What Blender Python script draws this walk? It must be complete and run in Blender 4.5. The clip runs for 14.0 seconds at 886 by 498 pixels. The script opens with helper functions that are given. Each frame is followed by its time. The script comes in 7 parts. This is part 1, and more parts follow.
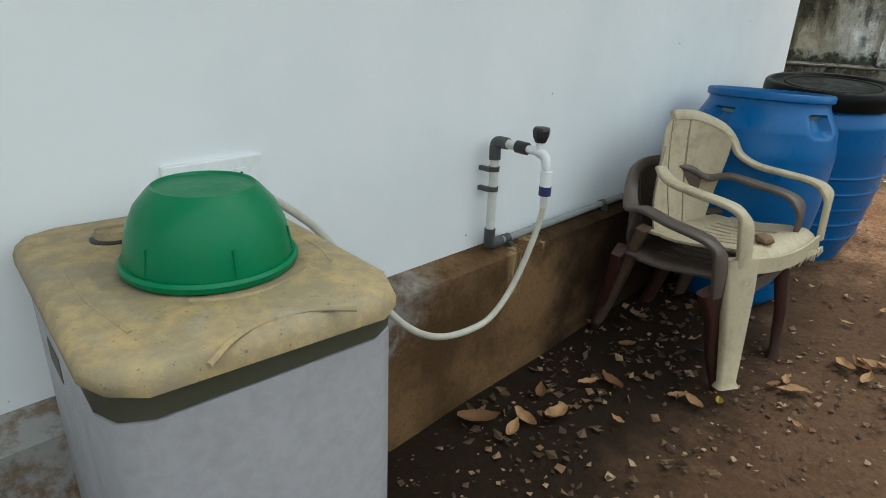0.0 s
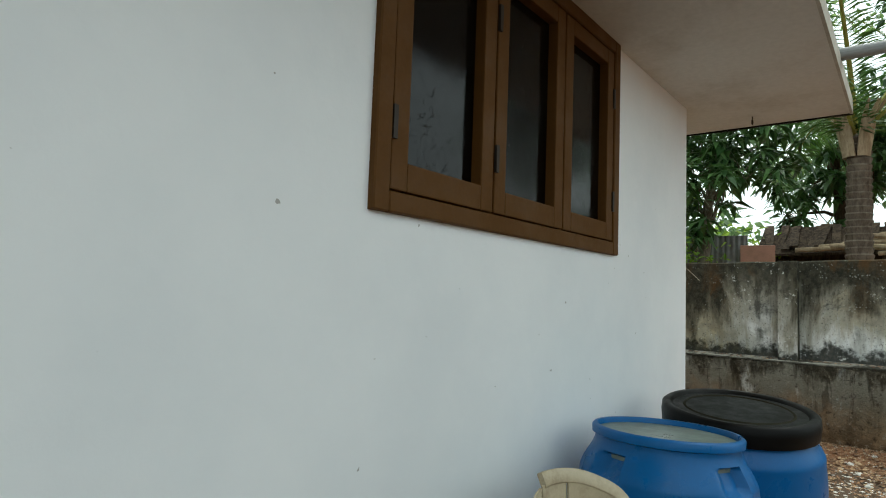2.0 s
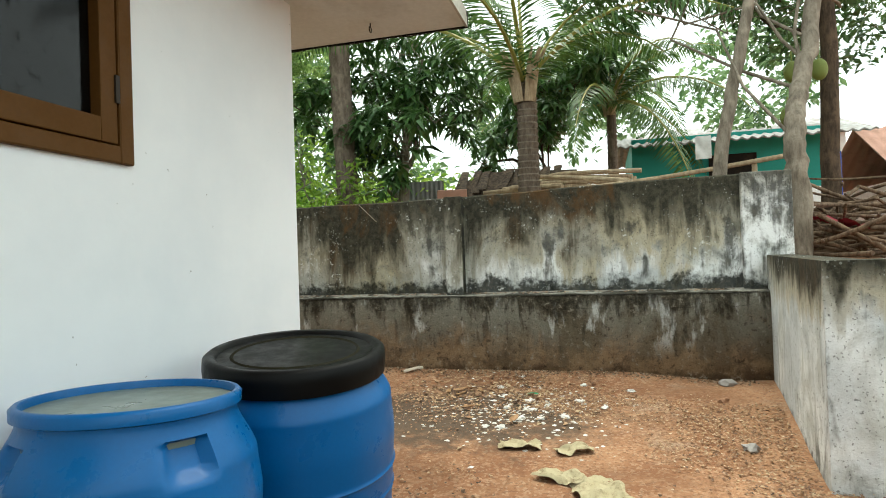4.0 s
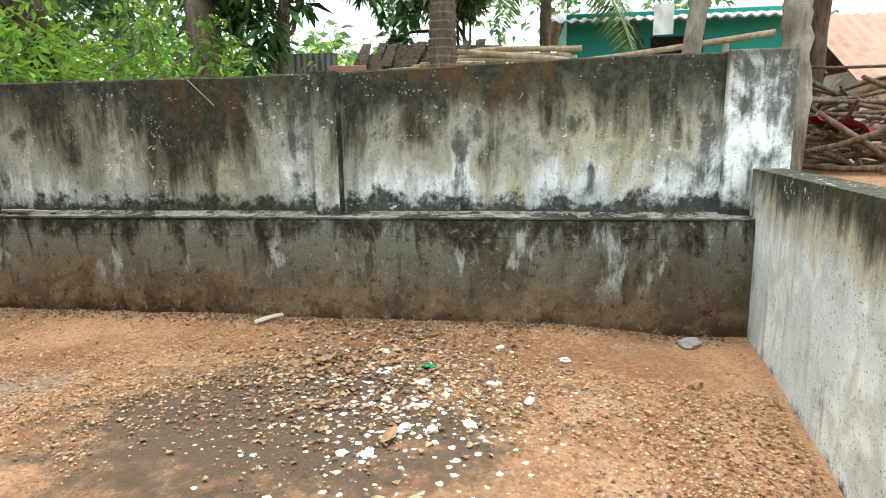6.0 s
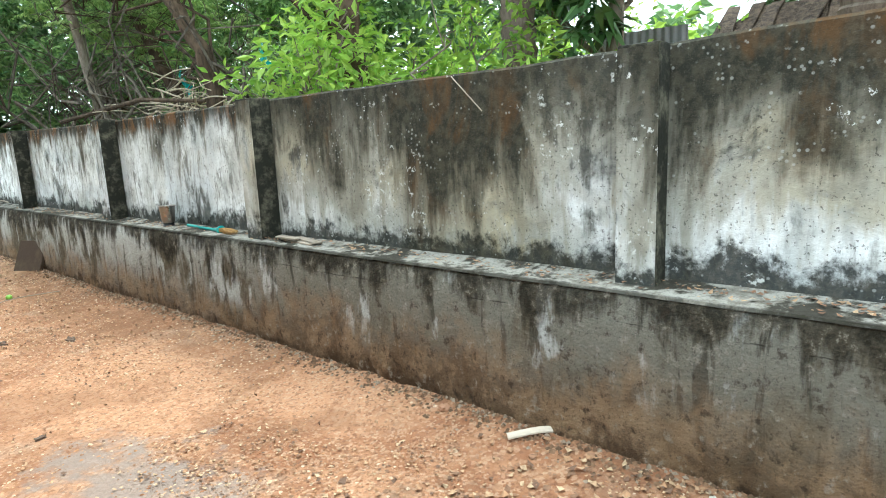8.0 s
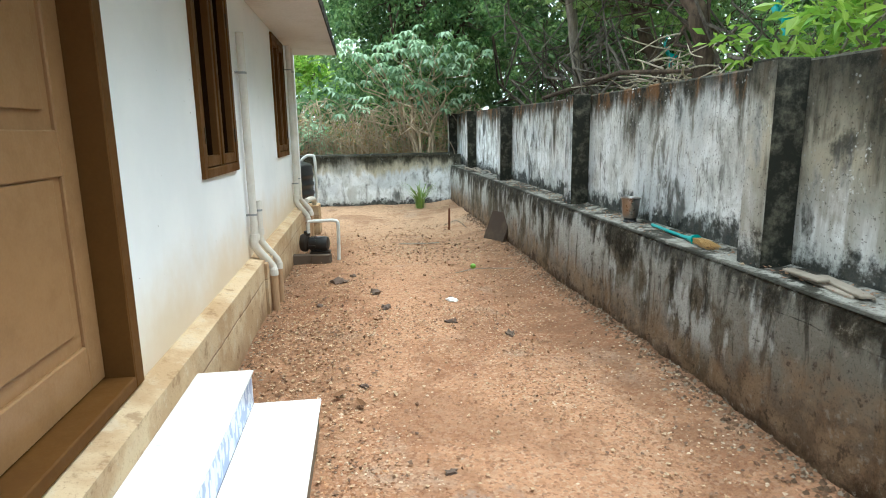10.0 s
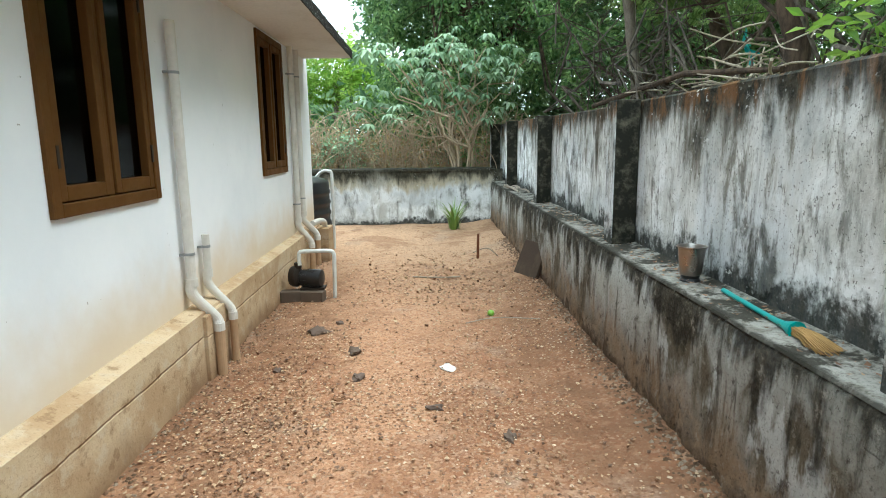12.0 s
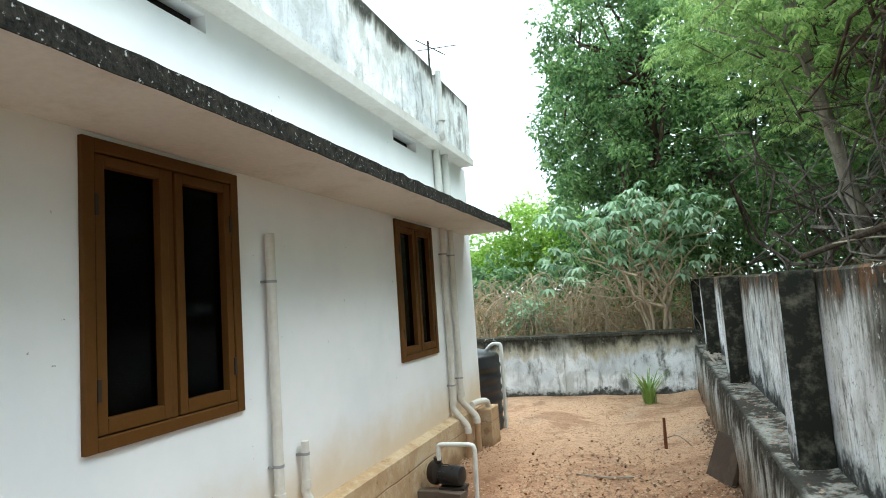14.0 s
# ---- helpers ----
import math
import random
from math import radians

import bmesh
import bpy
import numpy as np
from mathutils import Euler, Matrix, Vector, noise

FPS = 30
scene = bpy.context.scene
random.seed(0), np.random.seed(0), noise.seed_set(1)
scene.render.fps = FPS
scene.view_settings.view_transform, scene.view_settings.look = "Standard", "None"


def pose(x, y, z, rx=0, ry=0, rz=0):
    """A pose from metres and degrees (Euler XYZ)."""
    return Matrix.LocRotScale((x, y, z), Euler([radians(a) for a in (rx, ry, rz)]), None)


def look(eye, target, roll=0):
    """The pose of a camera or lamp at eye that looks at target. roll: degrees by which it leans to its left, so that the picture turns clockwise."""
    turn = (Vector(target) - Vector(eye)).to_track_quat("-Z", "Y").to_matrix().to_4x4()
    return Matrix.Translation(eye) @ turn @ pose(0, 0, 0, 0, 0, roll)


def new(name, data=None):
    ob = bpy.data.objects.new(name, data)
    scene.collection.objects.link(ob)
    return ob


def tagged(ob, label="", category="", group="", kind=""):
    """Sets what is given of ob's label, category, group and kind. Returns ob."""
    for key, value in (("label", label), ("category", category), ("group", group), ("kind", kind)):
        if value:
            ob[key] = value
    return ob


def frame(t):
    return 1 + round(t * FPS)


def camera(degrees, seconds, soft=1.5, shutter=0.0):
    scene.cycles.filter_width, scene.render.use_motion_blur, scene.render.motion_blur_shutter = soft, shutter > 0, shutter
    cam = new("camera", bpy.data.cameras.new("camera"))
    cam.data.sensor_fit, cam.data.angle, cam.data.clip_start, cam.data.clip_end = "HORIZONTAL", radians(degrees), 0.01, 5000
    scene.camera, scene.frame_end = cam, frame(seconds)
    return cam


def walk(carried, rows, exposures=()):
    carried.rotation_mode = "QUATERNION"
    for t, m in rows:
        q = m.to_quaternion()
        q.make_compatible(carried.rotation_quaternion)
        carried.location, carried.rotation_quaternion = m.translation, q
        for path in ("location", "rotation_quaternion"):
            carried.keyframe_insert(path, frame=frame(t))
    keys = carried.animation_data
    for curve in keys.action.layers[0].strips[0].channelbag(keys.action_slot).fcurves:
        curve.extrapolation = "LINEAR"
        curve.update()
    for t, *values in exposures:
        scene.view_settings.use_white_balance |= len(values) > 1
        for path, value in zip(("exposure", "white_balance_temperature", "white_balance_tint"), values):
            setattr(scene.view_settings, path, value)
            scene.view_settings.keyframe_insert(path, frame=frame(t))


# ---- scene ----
cam = camera(73.6, 14.0, 1.0)
PATH = [
    (0, (-4.486, -1.193, 1.02), (-3.125, 0.082, 0.298), 2.2),
    (0.5, (-4.402, -1.198, 1.051), (-3.038, 0.087, 0.353), 3.4),
    (1, (-4.24, -1.105, 1.016), (-2.824, 0.209, 0.497), 2.9),
    (1.5, (-4.0, -1.025, 1.065), (-2.494, 0.274, 0.861), 2.9),
    (2, (-3.734, -1.071, 1.226), (-2.171, 0.167, 1.381), 2.1),
    (2.5, (-3.554, -1.07, 1.314), (-1.957, 0.009, 1.847), 0.7),
    (3, (-3.327, -1.082, 1.359), (-1.612, -0.201, 1.892), -1.3),
    (3.5, (-3.002, -1.283, 1.306), (-1.146, -0.596, 1.593), -1.8),
    (4, (-2.759, -1.52, 1.094), (-0.828, -1.0, 1.122), -2.0),
    (4.2, (-2.565, -1.575, 1.06), (-0.615, -1.14, 0.963), -1.8),
    (6.5, (-0.73, -1.43, 1.235), (1.208, -1.13, 0.839), -0.7),
    (7, (-0.311, -1.401, 1.233), (1.565, -0.823, 0.85), -1.2),
    (7.5, (0.088, -1.274, 1.263), (1.856, -0.41, 0.906), -1.3),
    (8, (0.459, -1.085, 1.337), (1.951, 0.197, 0.98), -2.5),
    (8.5, (0.69, -0.88, 1.354), (1.841, 0.713, 0.985), -2.1),
    (9, (0.856, -0.662, 1.383), (1.622, 1.146, 1.005), -1.8),
    (9.2, (0.825, -0.526, 1.362), (1.441, 1.34, 0.988), -1.7),
    (11.5, (1.266, 0.854, 1.408), (1.37, 2.813, 1.018), -0.6),
    (12, (1.458, 1.13, 1.412), (1.511, 3.098, 1.059), -0.7),
    (12.5, (1.705, 1.337, 1.446), (1.637, 3.319, 1.187), -1.2),
    (13, (1.897, 1.494, 1.511), (1.681, 3.477, 1.368), -1.9),
    (13.5, (1.976, 1.641, 1.547), (1.562, 3.598, 1.571), -2.7),
    (14, (2.129, 1.734, 1.63), (1.468, 3.613, 1.811), -3.9),
]
EXPOSURES = [(0, 0.3, 6250, 1), (1.2, 0.35, 6250, 1), (2, 0.05, 6400, -2), (3, 0.15, 6600, -3), (3.5, 0.45, 6650, -2), (4, 0.65, 6700, -1), (6.5, 1.15, 6250, 1), (7.2, 1.15, 6200, 1), (8, 1.5, 5850, 0), (8.3, 1.55, 5750, 0), (8.6, 1.5, 5750, 0), (9, 1.2, 5750, 0), (12, 1.05, 5750, 0), (12.6, 1.15, 5750, 1), (13.5, 1.15, 5750, 1), (14, 0.9, 5750, 1)]
walk(cam, [(t, look(eye, target, roll)) for t, eye, target, roll in PATH], EXPOSURES)

# ---- world and light ----
world = bpy.data.worlds.new("sky")
scene.world = world
world.use_nodes = True
wn = world.node_tree.nodes
sky = wn.new("ShaderNodeTexSky")
sky.sky_type = "NISHITA"
sky.sun_disc = False
sky.sun_elevation, sky.sun_rotation = radians(70), radians(80)
sky.air_density, sky.dust_density, sky.ozone_density = 1.0, 5.0, 1.0
soft_sky = wn.new("ShaderNodeMixRGB")
soft_sky.inputs[0].default_value = 0.78
soft_sky.inputs[2].default_value = (10.2, 10.9, 11.2, 1)
world.node_tree.links.new(sky.outputs[0], soft_sky.inputs[1])
world.node_tree.links.new(soft_sky.outputs[0], wn["Background"].inputs[0])
wn["Background"].inputs[1].default_value = 0.14
sun = new("sun", bpy.data.lights.new("sun", "SUN"))
sun.data.energy, sun.data.angle, sun.data.color = 2.6, radians(50), (1.0, 0.97, 0.93)
sun.matrix_world = look((3.6, 0.63, 10), (0, 0, 0))


# ---- materials ----
class Nodes:
    """A short way to write node materials."""

    def __init__(self, name):
        self.mat = bpy.data.materials.new(name)
        self.mat.use_nodes = True
        self.tree = self.mat.node_tree
        self.n = self.tree.nodes
        self.bsdf = self.n["Principled BSDF"]
        self.pos = None

    def link(self, a, b):
        self.tree.links.new(a, b)

    def place(self, scale=(1, 1, 1)):
        if self.pos is None:
            self.pos = self.n.new("ShaderNodeNewGeometry")
        m = self.n.new("ShaderNodeMapping")
        m.inputs["Scale"].default_value = scale
        self.link(self.pos.outputs["Position"], m.inputs[0])
        return m.outputs[0]

    def height(self, axis=2):
        s = self.n.new("ShaderNodeSeparateXYZ")
        self.link(self.place(), s.inputs[0])
        return s.outputs[axis]

    def noise(self, size, detail=5.0, rough=0.6, stretch=(1, 1, 1), warp=0.0):
        t = self.n.new("ShaderNodeTexNoise")
        t.inputs["Scale"].default_value = 1.0 / size
        t.inputs["Detail"].default_value = detail
        t.inputs["Roughness"].default_value = rough
        t.inputs["Distortion"].default_value = warp
        self.link(self.place(stretch), t.inputs["Vector"])
        return t.outputs[0]

    def cells(self, size, out="Distance", stretch=(1, 1, 1)):
        t = self.n.new("ShaderNodeTexVoronoi")
        t.inputs["Scale"].default_value = 1.0 / size
        self.link(self.place(stretch), t.inputs["Vector"])
        return t.outputs[out]

    def ramp(self, value, lo, hi, a=0.0, b=1.0):
        r = self.n.new("ShaderNodeMapRange")
        r.interpolation_type = "SMOOTHSTEP"
        for i, v in enumerate((lo, hi, a, b)):
            r.inputs[i + 1].default_value = v
        self.link(value, r.inputs[0])
        return r.outputs[0]

    def math(self, op, a, b):
        m = self.n.new("ShaderNodeMath")
        m.operation = op
        for i, v in enumerate((a, b)):
            if isinstance(v, (int, float)):
                m.inputs[i].default_value = v
            else:
                self.link(v, m.inputs[i])
        return m.outputs[0]

    def mix(self, fac, a, b, mode="MIX"):
        m = self.n.new("ShaderNodeMixRGB")
        m.blend_type = mode
        for i, v in enumerate((fac, a, b)):
            if isinstance(v, (int, float)):
                m.inputs[i].default_value = v
            elif isinstance(v, tuple):
                m.inputs[i].default_value = (*v, 1)
            else:
                self.link(v, m.inputs[i])
        return m.outputs[0]

    def bump(self, value, strength=0.3, depth=0.01):
        b = self.n.new("ShaderNodeBump")
        b.inputs["Strength"].default_value = strength
        b.inputs["Distance"].default_value = depth
        self.link(value, b.inputs["Height"])
        if self.bsdf.inputs["Normal"].is_linked:
            self.link(self.bsdf.inputs["Normal"].links[0].from_socket, b.inputs["Normal"])
        self.link(b.outputs[0], self.bsdf.inputs["Normal"])

    def island(self):
        if self.pos is None:
            self.place()
        return self.pos.outputs["Random Per Island"]

    def single(self):
        return self.n.new("ShaderNodeObjectInfo").outputs["Random"]

    def done(self, color, rough=0.7, metal=0.0, **more):
        if isinstance(rough, float) and rough > 0.8:
            more.setdefault("Specular_IOR_Level", 0.15)
        for key, v in (("Base Color", color), ("Roughness", rough), ("Metallic", metal)):
            if isinstance(v, tuple):
                v = (*v, 1)
            if isinstance(v, (int, float, tuple)):
                self.bsdf.inputs[key].default_value = v
            else:
                self.link(v, self.bsdf.inputs[key])
        for key, v in more.items():
            self.bsdf.inputs[key.replace("_", " ")].default_value = v
        return self.mat


def plain(name, color, rough=0.5, dirt=0.25, grain=0.02, metal=0.0, bump=0.1, dirt_color=(0.12, 0.09, 0.06), blotch=0.3, **more):
    """A worn surface: fine grain, larger blotches and dirt."""
    m = Nodes(name)
    fine = m.noise(grain, 4)
    wide = m.noise(blotch, 6, 0.7)
    tone = m.mix(m.ramp(fine, 0.3, 0.7, 0, 0.35), color, tuple(c * 0.78 for c in color))
    col = m.mix(m.ramp(wide, 0.45, 0.75, 0, dirt), tone, dirt_color)
    m.bump(fine, bump, 0.004)
    if rough > 0.75:
        more.setdefault("Specular_IOR_Level", 0.2)
    return m.done(col, m.ramp(wide, 0.3, 0.7, max(rough - 0.1, 0), min(rough + 0.15, 1)), metal, **more)


def wall_paint(name, mud):
    m = Nodes(name)
    wide = m.noise(0.9, 5, 0.6)
    fine = m.noise(0.03, 5)
    col = m.mix(m.ramp(wide, 0.35, 0.7), (0.83, 0.84, 0.85), (0.75, 0.77, 0.79))
    specks = m.ramp(m.noise(0.035, 2, 0.5), 0.745, 0.77)
    col = m.mix(m.math("MULTIPLY", specks, 0.7), col, (0.22, 0.20, 0.17))
    if not mud:
        m.bump(wide, 0.25, 0.02)
        m.bump(fine, 0.2, 0.003)
        return m.done(col, 0.75)
    low = m.math("ADD", m.height(), m.math("MULTIPLY", m.math("SUBTRACT", m.noise(0.5, 5), 0.5), 0.5))
    col = m.mix(m.ramp(low, 0.92, 0.42, 0, 0.8), col, (0.62, 0.47, 0.28))
    m.bump(wide, 0.25, 0.02)
    m.bump(fine, 0.2, 0.003)
    return m.done(col, 0.75)


def limewash(name, foot_z, top_z, drip, foot, tan=0.5, rust=0.0, mould=0.5, panels=False):
    """Old lime-washed cement: black drips from the top, tan below them, white low down, a mouldy flaking band at the foot."""
    m = Nodes(name)
    h = m.height()
    streak = m.noise(0.085, 6, 0.62, (1, 1, 0.13), 0.25)
    wide = m.noise(0.62, 6, 0.58, (1, 1, 0.42), 0.9)
    blot = m.noise(0.20, 7, 0.66, (1, 1, 0.8), 0.4)
    flake = m.noise(0.055, 7, 0.72)
    fine = m.noise(0.012, 5, 0.75)
    patch = m.noise(1.1, 4, 0.55, warp=0.5)

    def off(v, amount):
        return m.math("MULTIPLY", m.math("SUBTRACT", v, 0.5), amount)

    depth = m.math("SUBTRACT", top_z, h)
    reach = m.math("ADD", depth, m.math("ADD", off(streak, drip * 3.0), m.math("ADD", off(wide, drip * 6.5), off(blot, drip * 2.2))))
    if panels:
        way = m.math("ADD", m.height(1), off(patch, 2.0))
        reach = m.math("ADD", reach, m.ramp(way, 2.2, 3.0, 0, drip * 1.25))
        reach = m.math("SUBTRACT", reach, m.ramp(way, -0.6, 0.6, drip * 0.22, drip * 0.28))
    up = m.math("SUBTRACT", h, foot_z)
    base = m.math("ADD", up, m.math("ADD", off(blot, foot * 4.5), off(flake, foot * 2.5)))
    white = m.mix(m.ramp(blot, 0.42, 0.62), (0.86, 0.88, 0.88), (0.60, 0.61, 0.58))
    white = m.mix(m.ramp(streak, 0.54, 0.66, 0, 0.55), white, (0.30, 0.30, 0.27))
    white = m.mix(m.ramp(patch, 0.50, 0.60, 0, 0.5), white, (0.48, 0.52, 0.55))
    if panels:
        damp = m.math("MULTIPLY", m.ramp(way, -0.3, 0.5), m.ramp(way, 2.0, 1.4))
        white = m.mix(m.math("MULTIPLY", damp, m.ramp(blot, 0.40, 0.55, 0.1, 0.5)), white, (0.24, 0.235, 0.19))
    ochre = m.mix(m.ramp(patch, 0.40, 0.58), (0.30, 0.285, 0.225), (0.42, 0.355, 0.215))
    ochre = m.mix(m.ramp(blot, 0.50, 0.62, 0, 0.6), ochre, (0.15, 0.14, 0.105))
    dark = m.mix(m.ramp(flake, 0.40, 0.62), (0.007, 0.009, 0.006), (0.050, 0.045, 0.030))
    dark = m.mix(m.ramp(fine, 0.55, 0.66, 0, 0.4), dark, (0.12, 0.11, 0.085))
    aged = m.ramp(reach, drip * 3.0, drip * 1.9, 0, tan)
    if panels:
        north = m.ramp(way, 2.3, 3.2)
        aged = m.math("MULTIPLY", aged, m.math("SUBTRACT", 1.0, m.math("MULTIPLY", north, 0.75)))
        white = m.mix(m.math("MULTIPLY", north, m.ramp(m.noise(0.085, 8, 0.75, (1, 1, 0.30), 0.3), 0.49, 0.63, 0, 0.85)), white, (0.13, 0.13, 0.115))
    col = m.mix(aged, white, ochre)
    col = m.mix(m.ramp(reach, drip * 1.9, drip * 1.0, 0, 0.8), col, (0.105, 0.096, 0.070))
    col = m.mix(m.ramp(reach, drip * 1.25, drip * 0.45, 0, 0.85), col, dark)
    if panels:
        brow = m.math("ADD", depth, m.math("ADD", off(streak, 0.30), m.math("ADD", off(blot, 0.22), off(wide, 0.30))))
        brow = m.math("MULTIPLY", m.ramp(brow, 0.20, 0.05), north)
        col = m.mix(m.math("MULTIPLY", brow, 0.9), col, m.mix(m.ramp(m.noise(0.16, 6, 0.7, (1, 1, 0.5), 0.6), 0.46, 0.60), dark, (0.150, 0.074, 0.027)))
    # mould that creeps over the wash in clouds of its own
    cloud = m.math("ADD", m.math("MULTIPLY", wide, 0.55), m.math("ADD", m.math("MULTIPLY", streak, 0.25), m.math("MULTIPLY", blot, 0.35)))
    col = m.mix(m.ramp(cloud, 0.60, 0.69, 0, mould), col, dark)
    col = m.mix(m.ramp(base, foot * 1.5, foot * 0.45, 0, 0.93), col, dark)
    if rust:
        o = m.math("MULTIPLY", m.ramp(reach, drip * 2.2, drip * 0.4), m.ramp(m.noise(0.45, 5, 0.65, (1, 1, 0.5), 0.8), 0.50, 0.62))
        col = m.mix(m.math("MULTIPLY", o, m.ramp(blot, 0.40, 0.56, 0.25, rust)), col, (0.105, 0.055, 0.021))
    # wash left in flakes over the mould, and small pale lichen spots
    left = m.math("MULTIPLY", m.ramp(m.noise(0.035, 6, 0.7), 0.59, 0.62), m.ramp(m.noise(0.30, 3), 0.56, 0.63))
    col = m.mix(m.math("MULTIPLY", left, 0.85), col, (0.68, 0.69, 0.66))
    spots = m.math("MULTIPLY", m.ramp(m.cells(0.026), 0.30, 0.18), m.ramp(m.noise(0.12, 3), 0.53, 0.62))
    col = m.mix(m.math("MULTIPLY", spots, 0.45), col, (0.46, 0.47, 0.44))
    pits = m.ramp(m.noise(0.014, 3), 0.60, 0.68)
    col = m.mix(m.math("MULTIPLY", pits, 0.7), col, (0.05, 0.047, 0.04))
    m.bump(blot, 0.4, 0.03)
    m.bump(flake, 0.4, 0.01)
    m.bump(fine, 0.5, 0.004)
    return m.done(col, 0.92)


def lichen_edge():
    m = Nodes("slab edge black with mould and lichen")
    a, c = m.noise(0.05, 6, 0.7), m.noise(0.018, 4, 0.6)
    col = m.mix(m.ramp(a, 0.3, 0.7), (0.008, 0.008, 0.007), (0.045, 0.040, 0.032))
    col = m.mix(m.ramp(c, 0.625, 0.67, 0, 0.8), col, (0.50, 0.51, 0.48))
    m.bump(a, 0.7, 0.02)
    m.bump(c, 0.5, 0.006)
    return m.done(col, 0.95)


def retaining():
    """The rough footing under the boundary wall: grey render, black below the ledge, brown with splashed soil at the foot."""
    m = Nodes("splashed cement footing")
    h = m.height()
    streak = m.noise(0.10, 6, 0.65, (1, 1, 0.16), 0.3)
    wide = m.noise(0.50, 6, 0.62, (1, 1, 0.6), 0.6)
    blot = m.noise(0.18, 7, 0.68, warp=0.3)
    fine = m.noise(0.012, 6, 0.75)
    lump = m.noise(0.06, 6, 0.72)

    def off(v, amount):
        return m.math("MULTIPLY", m.math("SUBTRACT", v, 0.5), amount)

    way = m.math("ADD", m.height(1), off(wide, 5.0))
    grey = m.mix(m.ramp(way, 1.2, 4.2), (0.19, 0.18, 0.148), (0.46, 0.46, 0.425))
    col = m.mix(m.ramp(wide, 0.43, 0.58), grey, (0.125, 0.105, 0.072))
    col = m.mix(m.ramp(streak, 0.55, 0.63, 0, 0.75), col, (0.055, 0.050, 0.038))
    col = m.mix(m.math("MULTIPLY", m.ramp(m.noise(0.17, 5, 0.6, (1, 1, 0.35)), 0.56, 0.64, 0, 0.8), m.ramp(h, 0.15, 0.35)), col, (0.52, 0.53, 0.51))
    soil = m.math("ADD", h, m.math("ADD", off(wide, 0.9), off(blot, 0.35)))
    col = m.mix(m.ramp(soil, 0.46, 0.10, 0, 0.85), col, m.mix(m.ramp(blot, 0.42, 0.60), (0.25, 0.160, 0.088), (0.125, 0.075, 0.038)))
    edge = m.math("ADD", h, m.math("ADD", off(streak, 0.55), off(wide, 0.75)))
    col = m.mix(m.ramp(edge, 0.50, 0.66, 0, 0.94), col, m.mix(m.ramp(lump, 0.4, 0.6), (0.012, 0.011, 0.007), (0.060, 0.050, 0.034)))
    joint = m.math("ABSOLUTE", m.math("SUBTRACT", m.math("ADD", h, off(wide, 0.06)), 0.60), 0)
    col = m.mix(m.math("MULTIPLY", m.ramp(joint, 0.004, 0.001, 0, 0.7), m.math("MULTIPLY", m.ramp(blot, 0.45, 0.56), m.ramp(way, 3.0, 1.8))), col, (0.015, 0.012, 0.008))
    rim = m.math("ADD", h, m.math("ADD", off(wide, 0.55), off(lump, 0.25)))
    col = m.mix(m.ramp(rim, 0.13, 0.02, 0, 0.85), col, (0.060, 0.034, 0.018))
    col = m.mix(m.ramp(lump, 0.57, 0.66, 0, 0.45), col, (0.34, 0.31, 0.26))
    col = m.mix(m.ramp(lump, 0.44, 0.34, 0, 0.7), col, (0.035, 0.024, 0.016))
    col = m.mix(m.ramp(fine, 0.54, 0.64, 0, 0.55), col, (0.045, 0.036, 0.027))
    m.bump(blot, 0.5, 0.04)
    m.bump(lump, 0.8, 0.03)
    m.bump(fine, 0.6, 0.006)
    return m.done(col, 0.94)


def stained_shaded_plinth():
    """The plinth of the back wall: stained brown cement, shade painted in towards the east, with old grey wash left
    near the machine.
    """
    m = Nodes("stained brown plinth with painted shade")
    wide, fine, flake = m.noise(0.35, 6, 0.65), m.noise(0.018, 6, 0.75), m.noise(0.06, 6, 0.7)
    drip = m.noise(0.05, 4, 0.6, (1, 1, 0.12))
    col = m.mix(m.ramp(wide, 0.35, 0.65), (0.20, 0.115, 0.052), (0.085, 0.047, 0.021))
    col = m.mix(m.ramp(fine, 0.5, 0.7, 0, 0.6), col, (0.035, 0.02, 0.010))
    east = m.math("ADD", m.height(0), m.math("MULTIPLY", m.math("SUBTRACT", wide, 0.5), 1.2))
    # near-black colour for the shade behind the chairs and drums
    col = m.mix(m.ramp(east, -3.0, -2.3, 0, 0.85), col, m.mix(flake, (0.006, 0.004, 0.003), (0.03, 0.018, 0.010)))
    up = m.math("ADD", m.height(), m.math("MULTIPLY", m.math("SUBTRACT", flake, 0.5), 0.35))
    old = m.math("MULTIPLY", m.ramp(east, -3.2, -3.6), m.ramp(up, 0.10, 0.20))
    col = m.mix(m.math("MULTIPLY", old, m.ramp(flake, 0.36, 0.56, 0.25, 0.9)), col, (0.34, 0.335, 0.32))
    runs = m.math("MULTIPLY", m.math("MULTIPLY", m.ramp(m.height(0), -3.0, -2.94), m.ramp(m.height(0), -2.70, -2.78)), m.math("MULTIPLY", m.ramp(drip, 0.5, 0.58), m.ramp(up, 0.12, 0.22)))
    col = m.mix(m.math("MULTIPLY", runs, 0.7), col, (0.40, 0.28, 0.15))
    m.bump(flake, 0.4, 0.01)
    m.bump(fine, 0.4, 0.004)
    return m.done(col, 0.9)


